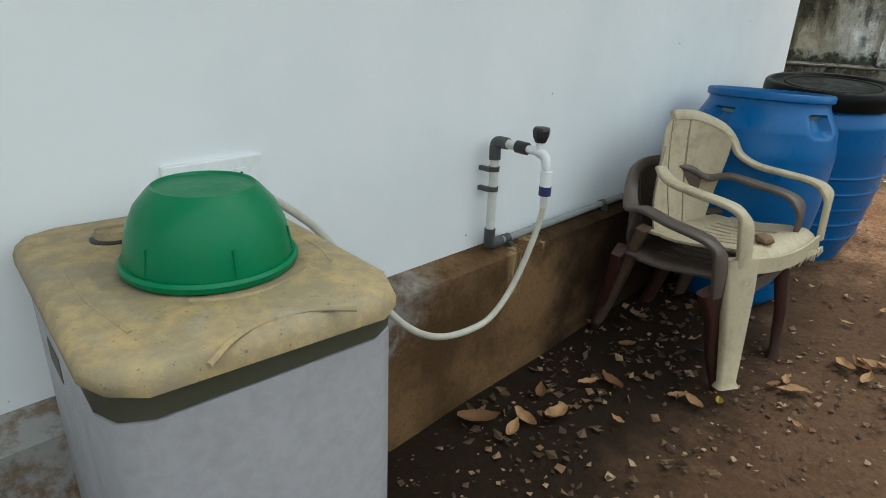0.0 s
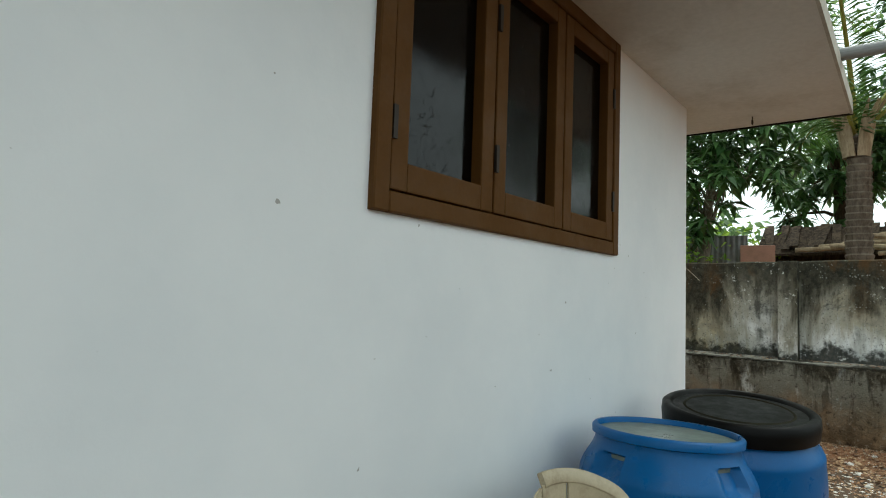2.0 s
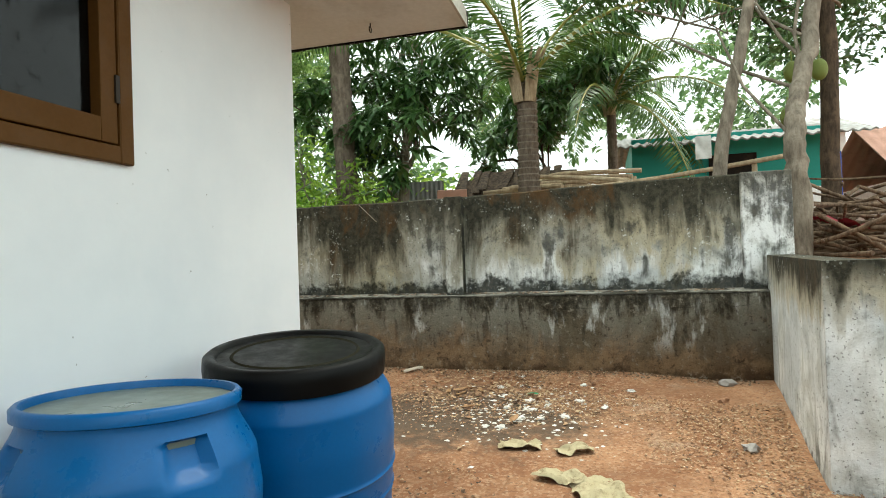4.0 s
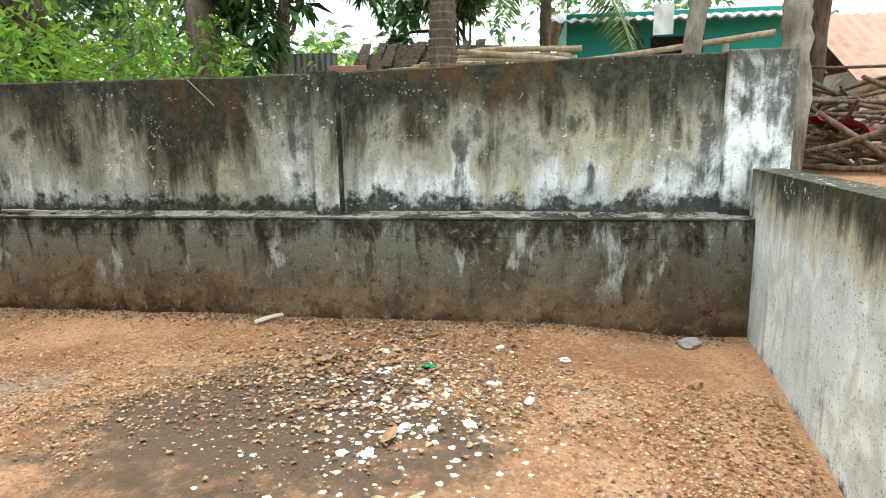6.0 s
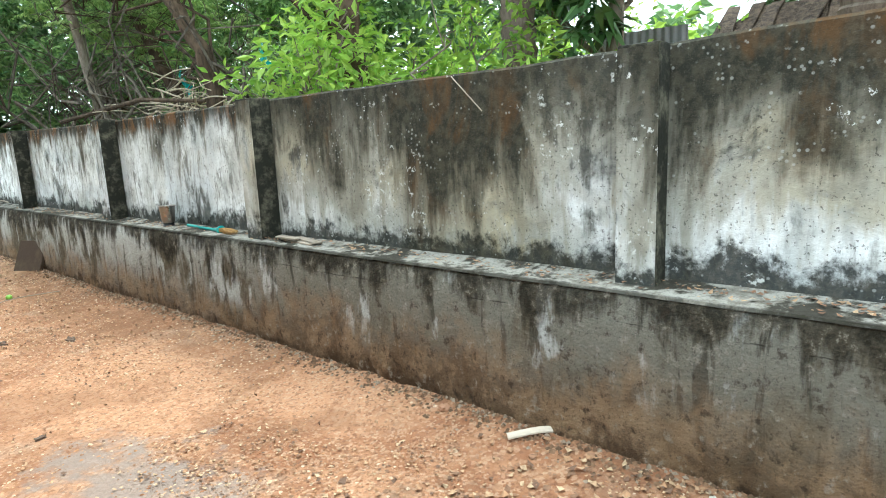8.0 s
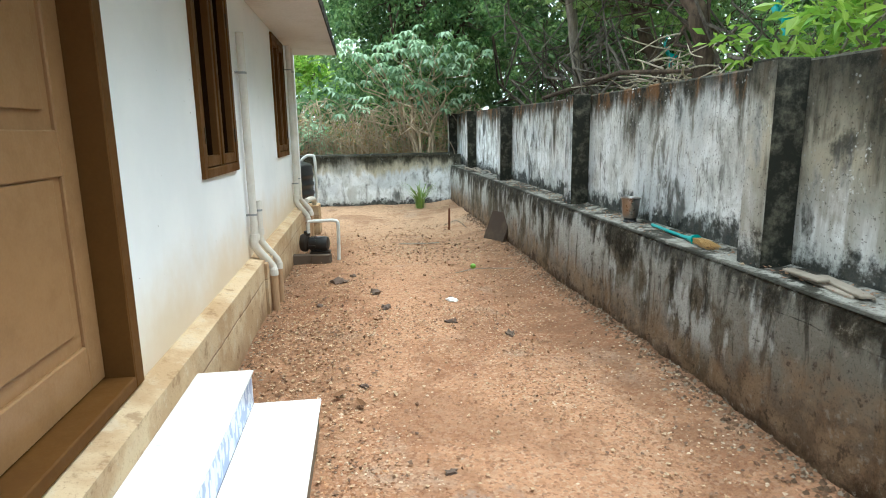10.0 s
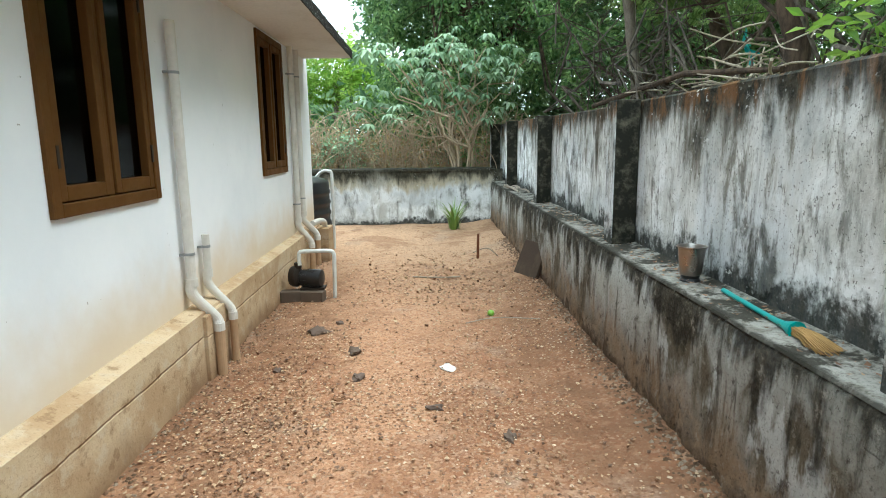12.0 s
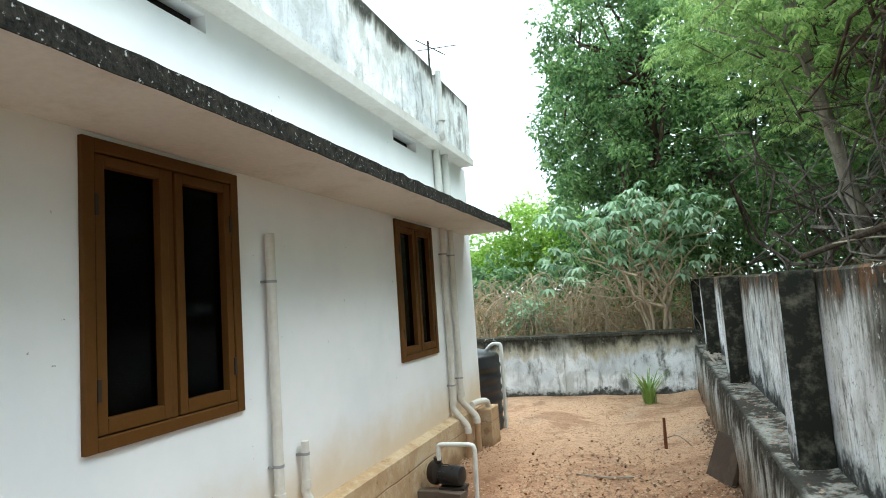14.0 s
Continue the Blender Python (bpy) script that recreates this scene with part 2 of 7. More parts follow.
def soil_mat():
    m = Nodes("red laterite soil")
    wide = m.noise(1.6, 6, 0.65)
    mid = m.noise(0.28, 6, 0.7)
    fine = m.noise(0.02, 6, 0.8)
    grit = m.cells(0.013, "Color")
    col = m.mix(m.ramp(wide, 0.42, 0.58), (0.41, 0.222, 0.124), (0.25, 0.114, 0.058))
    col = m.mix(m.ramp(mid, 0.45, 0.7, 0, 0.7), col, (0.41, 0.235, 0.132))
    # brighter daylight at the far end, lightened into the soil colour
    north = m.math("ADD", m.height(1), m.math("MULTIPLY", m.math("SUBTRACT", wide, 0.5), 5.0))
    col = m.mix(m.ramp(north, 4.5, 10.0, 0, 0.85), col, (0.58, 0.385, 0.235))
    col = m.mix(m.ramp(m.noise(0.09, 5, 0.7), 0.52, 0.66, 0, 0.6), col, (0.27, 0.13, 0.068))
    col = m.mix(m.ramp(m.noise(0.7, 4, 0.6), 0.56, 0.68, 0, 0.55), col, (0.32, 0.245, 0.185))
    col = m.mix(m.ramp(fine, 0.50, 0.62, 0, 0.6), col, (0.22, 0.11, 0.06))
    s = m.n.new("ShaderNodeSeparateXYZ")
    m.link(grit, s.inputs[0])
    col = m.mix(m.ramp(s.outputs[0], 0.74, 0.82, 0, 0.5), col, (0.45, 0.31, 0.205))
    col = m.mix(m.ramp(s.outputs[1], 0.20, 0.12, 0, 0.6), col, (0.17, 0.085, 0.05))
    coarse = m.n.new("ShaderNodeSeparateXYZ")
    m.link(m.cells(0.028, "Color"), coarse.inputs[0])
    col = m.mix(m.ramp(coarse.outputs[0], 0.84, 0.88, 0, 0.45), col, (0.42, 0.255, 0.155))
    col = m.mix(m.ramp(coarse.outputs[1], 0.14, 0.10, 0, 0.3), col, (0.28, 0.135, 0.072))
    col = m.mix(m.ramp(m.noise(0.85, 5, 0.65, warp=0.5), 0.50, 0.60, 0, 0.5), col, (0.20, 0.098, 0.052))
    # a burnt and damp patch by the corner of the yard
    spot = m.n.new("ShaderNodeVectorMath")
    spot.operation = "DISTANCE"
    m.link(m.place((1, 0.75, 0)), spot.inputs[0])
    spot.inputs[1].default_value = (1.25, -0.30, 0)
    edge = m.math("ADD", spot.outputs["Value"], m.math("MULTIPLY", m.math("SUBTRACT", mid, 0.5), 1.6))
    col = m.mix(m.ramp(edge, 1.0, 0.5, 0, 0.92), col, m.mix(fine, (0.035, 0.028, 0.022), (0.14, 0.10, 0.07)))
    # the back yard's shade, put into the soil colour
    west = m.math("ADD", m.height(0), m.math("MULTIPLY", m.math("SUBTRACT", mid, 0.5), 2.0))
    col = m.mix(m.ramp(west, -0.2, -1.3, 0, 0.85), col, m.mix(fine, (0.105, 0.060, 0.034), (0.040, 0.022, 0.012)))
    # deeper shade painted along the back wall and under the chairs
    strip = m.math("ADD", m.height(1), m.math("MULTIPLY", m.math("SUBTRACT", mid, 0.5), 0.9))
    wall_shade = m.math("MULTIPLY", m.ramp(west, -0.9, -1.9), m.ramp(strip, -0.98, -0.50, 0, 0.93))
    col = m.mix(wall_shade, col, m.mix(fine, (0.022, 0.013, 0.007), (0.008, 0.005, 0.003)))
    # dark crumbs and trodden leaves on both sides of the walked line
    side = m.math("ABSOLUTE", m.math("SUBTRACT", m.math("ADD", m.height(0), m.math("MULTIPLY", m.math("SUBTRACT", wide, 0.5), 1.6)), 1.38), 0)
    trod = m.math("MULTIPLY", m.ramp(side, 0.45, 0.95), m.math("MULTIPLY", m.ramp(m.height(1), 1.4, 2.8), m.ramp(m.height(1), 8.6, 6.6)))
    col = m.mix(m.math("MULTIPLY", trod, m.ramp(mid, 0.40, 0.56, 0.25, 0.75)), col, m.mix(fine, (0.10, 0.050, 0.027), (0.24, 0.125, 0.066)))
    # cement slurry dried grey by the steps
    wash = m.n.new("ShaderNodeVectorMath")
    wash.operation = "DISTANCE"
    m.link(m.place((1, 0.7, 0)), wash.inputs[0])
    wash.inputs[1].default_value = (1.3, 1.0, 0)
    grey = m.math("ADD", wash.outputs["Value"], m.math("MULTIPLY", m.math("SUBTRACT", mid, 0.5), 1.5))
    col = m.mix(m.ramp(grey, 0.42, 0.15, 0, 0.7), col, m.mix(fine, (0.30, 0.27, 0.24), (0.15, 0.13, 0.115)))
    m.bump(mid, 0.5, 0.05)
    m.bump(s.outputs[2], 0.5, 0.008)
    m.bump(fine, 0.8, 0.01)
    return m.done(col, 0.95)


def leaf_mat(name, a, b, rough=0.45, glow=0.25):
    m = Nodes(name)
    r = m.island()
    col = m.mix(r, a, b)
    col = m.mix(m.ramp(m.noise(0.9, 3), 0.4, 0.7, 0, 0.5), col, tuple(c * 0.55 for c in a))
    m.done(col, rough)
    t = m.n.new("ShaderNodeBsdfTranslucent")
    m.link(col, t.inputs[0])
    s = m.n.new("ShaderNodeMixShader")
    s.inputs[0].default_value = glow
    m.link(m.bsdf.outputs[0], s.inputs[1])
    m.link(t.outputs[0], s.inputs[2])
    m.link(s.outputs[0], m.n["Material Output"].inputs[0])
    return m.mat


def bark(name, a, b, ring=0.0):
    m = Nodes(name)
    g = m.noise(0.05, 6, 0.7, (1, 1, 0.25))
    w = m.noise(0.25, 5, 0.6)
    col = m.mix(m.ramp(g, 0.3, 0.7), a, b)
    col = m.mix(m.ramp(w, 0.5, 0.7, 0, 0.6), col, tuple(c * 1.5 for c in b))
    m.bump(g, 0.8, 0.02)
    return m.done(col, 0.9)


def silted_ledge():
    """Cement ledge: pale worn patches between black crusts of moss and silt."""
    m = Nodes("grey cement ledge with silt")
    wide, blot, fine = m.noise(0.35, 6, 0.65, warp=0.6), m.noise(0.07, 7, 0.7), m.noise(0.012, 5, 0.75)
    col = m.mix(m.ramp(blot, 0.42, 0.58), (0.33, 0.315, 0.275), (0.19, 0.175, 0.145))
    crust = m.math("ADD", m.math("MULTIPLY", wide, 0.65), m.math("MULTIPLY", blot, 0.35))
    col = m.mix(m.ramp(crust, 0.47, 0.54, 0, 0.92), col, (0.030, 0.027, 0.019))
    edge = m.math("ADD", m.height(0), m.math("MULTIPLY", m.math("SUBTRACT", blot, 0.5), 0.16))
    col = m.mix(m.ramp(edge, 2.645, 2.615, 0, 0.85), col, (0.022, 0.020, 0.014))
    col = m.mix(m.ramp(fine, 0.53, 0.63, 0, 0.5), col, (0.06, 0.05, 0.038))
    m.bump(blot, 0.6, 0.015)
    m.bump(fine, 0.5, 0.004)
    return m.done(col, 0.93)


def splashed_plinth():
    """Cream cement with a cast seam, worn pale on top and rusty with soil at the foot."""
    m = Nodes("mud-splashed cement plinth")
    h = m.height()
    wide, blot, fine = m.noise(0.5, 6, 0.65, warp=0.5), m.noise(0.12, 6, 0.7), m.noise(0.012, 6, 0.75)
    col = m.mix(m.ramp(wide, 0.40, 0.60), (0.53, 0.405, 0.26), (0.41, 0.28, 0.16))
    col = m.mix(m.ramp(blot, 0.52, 0.64, 0, 0.6), col, (0.52, 0.43, 0.31))
    col = m.mix(m.ramp(blot, 0.44, 0.34, 0, 0.6), col, (0.21, 0.125, 0.062))
    low = m.math("ADD", h, m.math("MULTIPLY", m.math("SUBTRACT", wide, 0.5), 0.7))
    col = m.mix(m.ramp(low, 0.16, -0.02, 0, 0.8), col, (0.20, 0.105, 0.050))
    seam = m.math("ABSOLUTE", m.math("SUBTRACT", m.math("ADD", h, m.math("MULTIPLY", m.math("SUBTRACT", wide, 0.5), 0.05)), 0.27), 0)
    col = m.mix(m.ramp(seam, 0.006, 0.001, 0, 0.4), col, (0.11, 0.065, 0.035))
    col = m.mix(m.ramp(fine, 0.54, 0.66, 0, 0.45), col, (0.19, 0.12, 0.07))
    m.bump(blot, 0.4, 0.02)
    m.bump(m.ramp(seam, 0.001, 0.008), 0.6, 0.01)
    m.bump(fine, 0.4, 0.004)
    return m.done(col, 0.92)


WHITE = wall_paint("white wall paint with mud splashes", True)
WHITE_PLAIN = wall_paint("white wall paint", False)
SOFFIT_OLD = plain("pale weathered cement", (0.50, 0.48, 0.42), 0.85, 0.6, 0.03, dirt_color=(0.20, 0.17, 0.12), blotch=0.25)
SOFFIT = plain("weathered white soffit paint", (0.66, 0.65, 0.61), 0.8, 0.45, 0.03, dirt_color=(0.38, 0.34, 0.27), blotch=0.5)
EDGE = lichen_edge()
PARAPET = limewash("rain-streaked white parapet", 3.30, 4.10, 0.10, 0.02, 0.15, 0, 0.45)
PLINTH_DARK = stained_shaded_plinth()
MOULD = plain("black mould on cement", (0.018, 0.018, 0.013), 0.95, 0.95, 0.02, dirt_color=(0.15, 0.14, 0.10), blotch=0.10, bump=0.6)
PLINTH = splashed_plinth()
UPPER = limewash("mouldy lime-washed wall", 0.73, 1.69, 0.27, 0.11, 0.85, 0.7, 0.8, True)
FARWALL = limewash("mouldy low boundary wall", -0.02, 0.97, 0.14, 0.09, 0.8, 0, 0.75)
PILLAR = limewash("lichen-spotted lime-washed pillar", 0.73, 1.76, 0.13, 0.08, 0.5, 0, 0.85)
LOWER = retaining()
LEDGE = silted_ledge()
SOUTHW = limewash("grey cement yard wall", -0.10, 1.04, 0.11, 0.08, 0.7, 0.2, 0.6)
SOIL = soil_mat()
WOOD = plain("brown painted teak", (0.100, 0.042, 0.007), 0.62, 0.25, 0.012, dirt_color=(0.075, 0.032, 0.010), blotch=0.2, Specular_IOR_Level=0.2)
DARK = plain("dark gap", (0.012, 0.010, 0.009), 0.9)
PVC = plain("weathered ivory drain pipe", (0.64, 0.61, 0.55), 0.5, 0.35, 0.03, dirt_color=(0.35, 0.25, 0.15))
PVC_WHITE = plain("white plastic pipe", (0.66, 0.66, 0.62), 0.4, 0.25, 0.02)
GREY_FIT = plain("grey plastic fitting", (0.055, 0.058, 0.060), 0.45, 0.2, 0.02, dirt_color=(0.3, 0.28, 0.25))
GREY_PIPE = plain("grey pipe", (0.27, 0.28, 0.28), 0.5, 0.3, 0.02)
BLACK = plain("black plastic", (0.012, 0.012, 0.013), 0.35, 0.2, 0.02, dirt_color=(0.10, 0.09, 0.08))
BLUE = plain("blue drum plastic", (0.0006, 0.098, 0.30), 0.34, 0.14, 0.01, dirt_color=(0.015, 0.12, 0.28), blotch=0.15, bump=0.05, Specular_IOR_Level=0.28)
STEEL = plain("stainless steel", (0.34, 0.31, 0.28), 0.30, 0.3, 0.02, metal=1.0)
TEAL = plain("teal plastic", (0.01, 0.33, 0.30), 0.4, 0.1)
TILE = plain("white glazed step tile", (0.80, 0.81, 0.80), 0.22, 0.12, 0.05, dirt_color=(0.5, 0.38, 0.26), bump=0.02)
STEPSIDE = plain("bare step concrete", (0.20, 0.155, 0.11), 0.9, 0.5, 0.02, bump=0.5)


# ---- mesh helpers ----
def box(bm, x0, y0, z0, x1, y1, z1, m=None):
    c = [(x0, y0, z0), (x1, y0, z0), (x1, y1, z0), (x0, y1, z0), (x0, y0, z1), (x1, y0, z1), (x1, y1, z1), (x0, y1, z1)]
    v = [bm.verts.new(m @ Vector(p) if m else p) for p in c]
    for f in ((3, 2, 1, 0), (4, 5, 6, 7), (0, 1, 5, 4), (1, 2, 6, 5), (2, 3, 7, 6), (3, 0, 4, 7)):
        bm.faces.new([v[i] for i in f])
    return v


def soften(bm, width=0.004, segments=2):
    bmesh.ops.bevel(bm, geom=list(bm.edges), offset=width, segments=segments, affect="EDGES", profile=0.6, clamp_overlap=True)


def tube(bm, points, radii, segments=12, caps=True, squash=1.0):
    """A round bar along points; radii is one number or one for each point."""
    pts = [Vector(p) for p in points]
    if isinstance(radii, (int, float)):
        radii = [radii] * len(pts)
    rings = []
    side = None
    for i, p in enumerate(pts):
        d = (pts[min(i + 1, len(pts) - 1)] - pts[max(i - 1, 0)]).normalized()
        if side is None:
            side = d.orthogonal().normalized()
        side = (side - d * side.dot(d)).normalized()
        up = d.cross(side)
        ring = [bm.verts.new(p + (side * math.cos(a) + up * math.sin(a) * squash) * radii[i]) for a in (2 * math.pi * k / segments for k in range(segments))]
        rings.append(ring)
    for a, b in zip(rings, rings[1:]):
        for k in range(segments):
            bm.faces.new((a[k], a[(k + 1) % segments], b[(k + 1) % segments], b[k]))
    if caps:
        bm.faces.new(rings[0][::-1])
        bm.faces.new(rings[-1])


def lathe(bm, profile, segments=40, m=None):
    """A turned shape about z from (radius, height) pairs."""
    rings = []
    for r, z in profile:
        ring = []
        for k in range(segments):
            a = 2 * math.pi * k / segments
            p = Vector((r * math.cos(a), r * math.sin(a), z))
            ring.append(bm.verts.new(m @ p if m else p))
        rings.append(ring)
    for a, b in zip(rings, rings[1:]):
        for k in range(segments):
            bm.faces.new((a[k], a[(k + 1) % segments], b[(k + 1) % segments], b[k]))
    if profile[0][0] > 0.001:
        bm.faces.new(rings[0][::-1])
    if profile[-1][0] > 0.001:
        bm.faces.new(rings[-1])


def curve_points(pts, n=8):
    """A smooth line through pts."""
    p = [Vector(q) for q in pts]
    p = [p[0] * 2 - p[1], *p, p[-1] * 2 - p[-2]]
    out = []
    for i in range(1, len(p) - 2):
        for k in range(n):
            t = k / n
            a, b, c, d = p[i - 1:i + 3]
            out.append(0.5 * ((2 * b) + (c - a) * t + (2 * a - 5 * b + 4 * c - d) * t * t + (3 * b - a - 3 * c + d) * t ** 3))
    out.append(p[-2])
    return out


def mesh_of(bm, name, material, smooth=None):
    bmesh.ops.recalc_face_normals(bm, faces=bm.faces)
    me = bpy.data.meshes.new(name)
    bm.to_mesh(me)
    bm.free()
    if material:
        me.materials.append(material)
    if smooth:
        me.shade_smooth()
        me.set_sharp_from_angle(angle=radians(smooth))
    return me


def part(name, bm, material, parent=None, label="", smooth=None):
    ob = new(name, mesh_of(bm, name, material, smooth))
    if parent is not None:
        ob.parent = parent
    if label:
        ob["label"] = label
    return ob


def thing(name, label, category, at=None, group=""):
    return_ob = new(name)
    return_ob.empty_display_size = 0.1
    if at is not None:
        return_ob.matrix_world = at
    return tagged(return_ob, label, category, group)


def structure(name, bm, material, label, category, smooth=None):
    return tagged(part(name, bm, material, smooth=smooth), label, category, kind="structure")


def grid_sheet(bm, x0, x1, nx, y0, y1, ny, height):
    rows = [[bm.verts.new((x0 + (x1 - x0) * i / nx, y0 + (y1 - y0) * j / ny, 0)) for i in range(nx + 1)] for j in range(ny + 1)]
    for r in rows:
        for v in r:
            v.co.z = height(v.co.x, v.co.y)
    for a, b in zip(rows, rows[1:]):
        for i in range(nx):
            bm.faces.new((a[i], a[i + 1], b[i + 1], b[i]))


def step_up(v, lo, hi):
    t = min(max((v - lo) / (hi - lo), 0), 1)
    return t * t * (3 - 2 * t)


# ---- ground ----
YARD_DROP = 0.20


def ground_height(x, y):
    """The level of the yard: even by the side passage, lower at the back of the house, higher beyond the walls."""
    z = -YARD_DROP * step_up(-x, -0.3, 2.4)
    z += 0.035 * noise.noise((x * 0.7, y * 0.7, 0)) + 0.012 * noise.noise((x * 3.1, y * 3.1, 4))
    z += 0.07 * step_up(x, 2.1, 2.75) * step_up(y, -2.6, -1.6)
    if x > 3.0:
        z += 0.55 * step_up(x, 3.0, 3.6) + 0.35 * noise.noise((x * 0.25, y * 0.25, 7))
    if y > 11.8:
        z = max(z, 0.25 * step_up(y, 11.9, 13) + 0.3 * noise.noise((x * 0.3, y * 0.3, 2)))
    if y < -3 and x > 0.4:
        z = max(z, 0.95 * step_up(-y, 2.95, 3.15) + 0.05 * noise.noise((x * 2, y * 2, 3)))
    return z


def axis(points):
    """Numbers from a list of (start, step) and a last value, dense in the yard and wide far off."""
    out = []
    for (a, s), (b, _) in zip(points, points[1:]):
        n = max(1, round((b - a) / s))
        out += [a + (b - a) * i / n for i in range(n)]
    return out + [points[-1][0]]


xs = axis([(-900, 200), (-100, 30), (-10, 1), (-5.5, 0.1), (3.0, 0.1), (4, 0.5), (20, 20), (100, 200), (900, 0)])
ys = axis([(-900, 200), (-100, 30), (-10, 0.6), (-4, 0.1), (12.6, 0.5), (30, 20), (100, 200), (900, 0)])
me = bpy.data.meshes.new("ground")
verts = [(x, y, ground_height(x, y) if abs(x) < 60 and abs(y) < 60 else 0.3) for y in ys for x in xs]
W = len(xs)
faces = [(j * W + i, j * W + i + 1, (j + 1) * W + i + 1, (j + 1) * W + i) for j in range(len(ys) - 1) for i in range(W - 1)]
me.from_pydata(verts, [], faces)
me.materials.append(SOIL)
me.shade_smooth()
tagged(new("ground", me), "bare red laterite soil with a darker burnt patch, shade painted in the back yard", "ground", kind="structure")

# ---- house ----
SOFFIT_Z, EAVE_E, EAVE_S, NORTH = 2.43, 0.585, 0.80, 8.60
WALL = 0.22


def wall_with_holes(name, along, lo, hi, z0, z1, holes, label, face=0.0, thick=WALL, material=None):
    """A house wall along x (facing south) or y (facing east), with real openings (a0, a1, bottom, top)."""
    bm = bmesh.new()
    cuts = sorted(holes)

    def block(a0, a1, b0, b1):
        if a1 - a0 < 0.001 or b1 - b0 < 0.001:
            return
        if along == "x":
            box(bm, a0, face, b0, a1, face + thick, b1)
        else:
            box(bm, face - thick, a0, b0, face, a1, b1)
    a = lo
    for h0, h1, b, t in cuts:
        block(a, h0, z0, z1)
        block(h0, h1, z0, b)
        block(h0, h1, t, z1)
        a = h1
    block(a, hi, z0, z1)
    return structure(name, bm, material or WHITE, label, "wall")


WIN_A = (-2.695, -1.115, 1.435, SOFFIT_Z)
WIN_B = (3.45, 4.395, 1.135, 2.405)
WIN_C = (6.50, 7.41, 1.135, 2.405)
DOOR = (1.30, 2.28, 0.45, 2.405)
wall_with_holes("wall_south", "x", -8.2, 0, -0.4, 3.28, [WIN_A], "white painted plaster house wall with fine specks", 0.0, material=WHITE_PLAIN)
wall_with_holes("wall_east", "y", WALL, NORTH, -0.4, 2.6, [DOOR, WIN_B, WIN_C], "white painted plaster house wall, yellowed near the plinth", 0.0)
wall_with_holes("wall_east_upper", "y", WALL, NORTH, 2.6, 3.28, [(3.55, 4.21, 3.145, 3.25), (6.62, 7.18, 3.145, 3.25)], "white upper house wall with narrow vent slots", 0.0, material=WHITE_PLAIN)
# dark panels added behind the slots, in place of the shade inside
for y0, y1 in ((3.55, 4.21), (6.62, 7.18)):
    bm = bmesh.new()
    box(bm, -0.16, y0 - 0.02, 3.13, -0.10, y1 + 0.02, 3.27)
    structure("vent", bm, DARK, "dark panel added behind a narrow wall vent for its shade", "vent")
bm = bmesh.new()
box(bm, -8.2, NORTH, -0.4, 0, NORTH + 0.2, 3.28)
structure("wall_north", bm, WHITE, "white painted back wall of the house", "wall")
bm = bmesh.new()
box(bm, -8.4, 0, -0.4, -8.2, NORTH + 0.2, 3.28)
structure("wall_west", bm, WHITE, "white painted far side wall of the house", "wall")

# sunshade slab, its east face dark with mould
bm = bmesh.new()
box(bm, -8.2, -EAVE_S, SOFFIT_Z, EAVE_E, 0.0, SOFFIT_Z + 0.065)
box(bm, 0.0, 0.0, SOFFIT_Z, EAVE_E, NORTH, SOFFIT_Z + 0.065)
structure("ceiling", bm, SOFFIT, "white painted underside of the sunshade slab", "ceiling")
bm = bmesh.new()
rows = []
n = 160
for j in range(n + 1):
    y = -EAVE_S - 0.014 + (NORTH + EAVE_S) * j / n
    w, u = 0.006 * noise.noise((y * 5, 0, 0)), 0.007 * noise.noise((y * 7, 3, 0))
    rows.append([bm.verts.new((x, y, z)) for x, z in ((EAVE_E, SOFFIT_Z - 0.008 + w), (EAVE_E + 0.012 + u, SOFFIT_Z - 0.010 + w), (EAVE_E + 0.014 + u, SOFFIT_Z + 0.082 + u), (EAVE_E - 0.03, SOFFIT_Z + 0.086 + u), (EAVE_E - 0.03, SOFFIT_Z + 0.066))])
for a, b in zip(rows, rows[1:]):
    for i in range(4):
        bm.faces.new((a[i], a[i + 1], b[i + 1], b[i]))
bm.faces.new(rows[0])
bm.faces.new(rows[-1][::-1])
structure("trim_east", bm, EDGE, "sunshade edge black with mould and lichen", "trim")
bm = bmesh.new()
box(bm, -8.2, -EAVE_S - 0.014, SOFFIT_Z - 0.006, EAVE_E, -EAVE_S, SOFFIT_Z + 0.085)
structure("trim_south", bm, SOFFIT_OLD, "pale weathered sunshade edge", "trim")

# roof slab and parapet
PX = 0.14
bm = bmesh.new()
box(bm, -8.4, -0.78, 3.28, PX + 0.03, NORTH + 0.05, 3.36)
structure("roof_slab", bm, SOFFIT, "projecting white roof slab", "roof")
for x0, y0, x1, y1, top in ((PX - 0.1, -0.78, PX, 7.42, 4.08), (PX - 0.1, 7.50, PX, NORTH + 0.05, 4.05), (-8.4, -0.78, PX - 0.1, -0.68, 4.08), (-8.4, NORTH - 0.05, PX - 0.1, NORTH + 0.05, 4.05)):
    bm = bmesh.new()
    box(bm, x0, y0, 3.36, x1, y1, top)
    structure("parapet", bm, PARAPET, "white roof parapet streaked black by rain", "parapet")

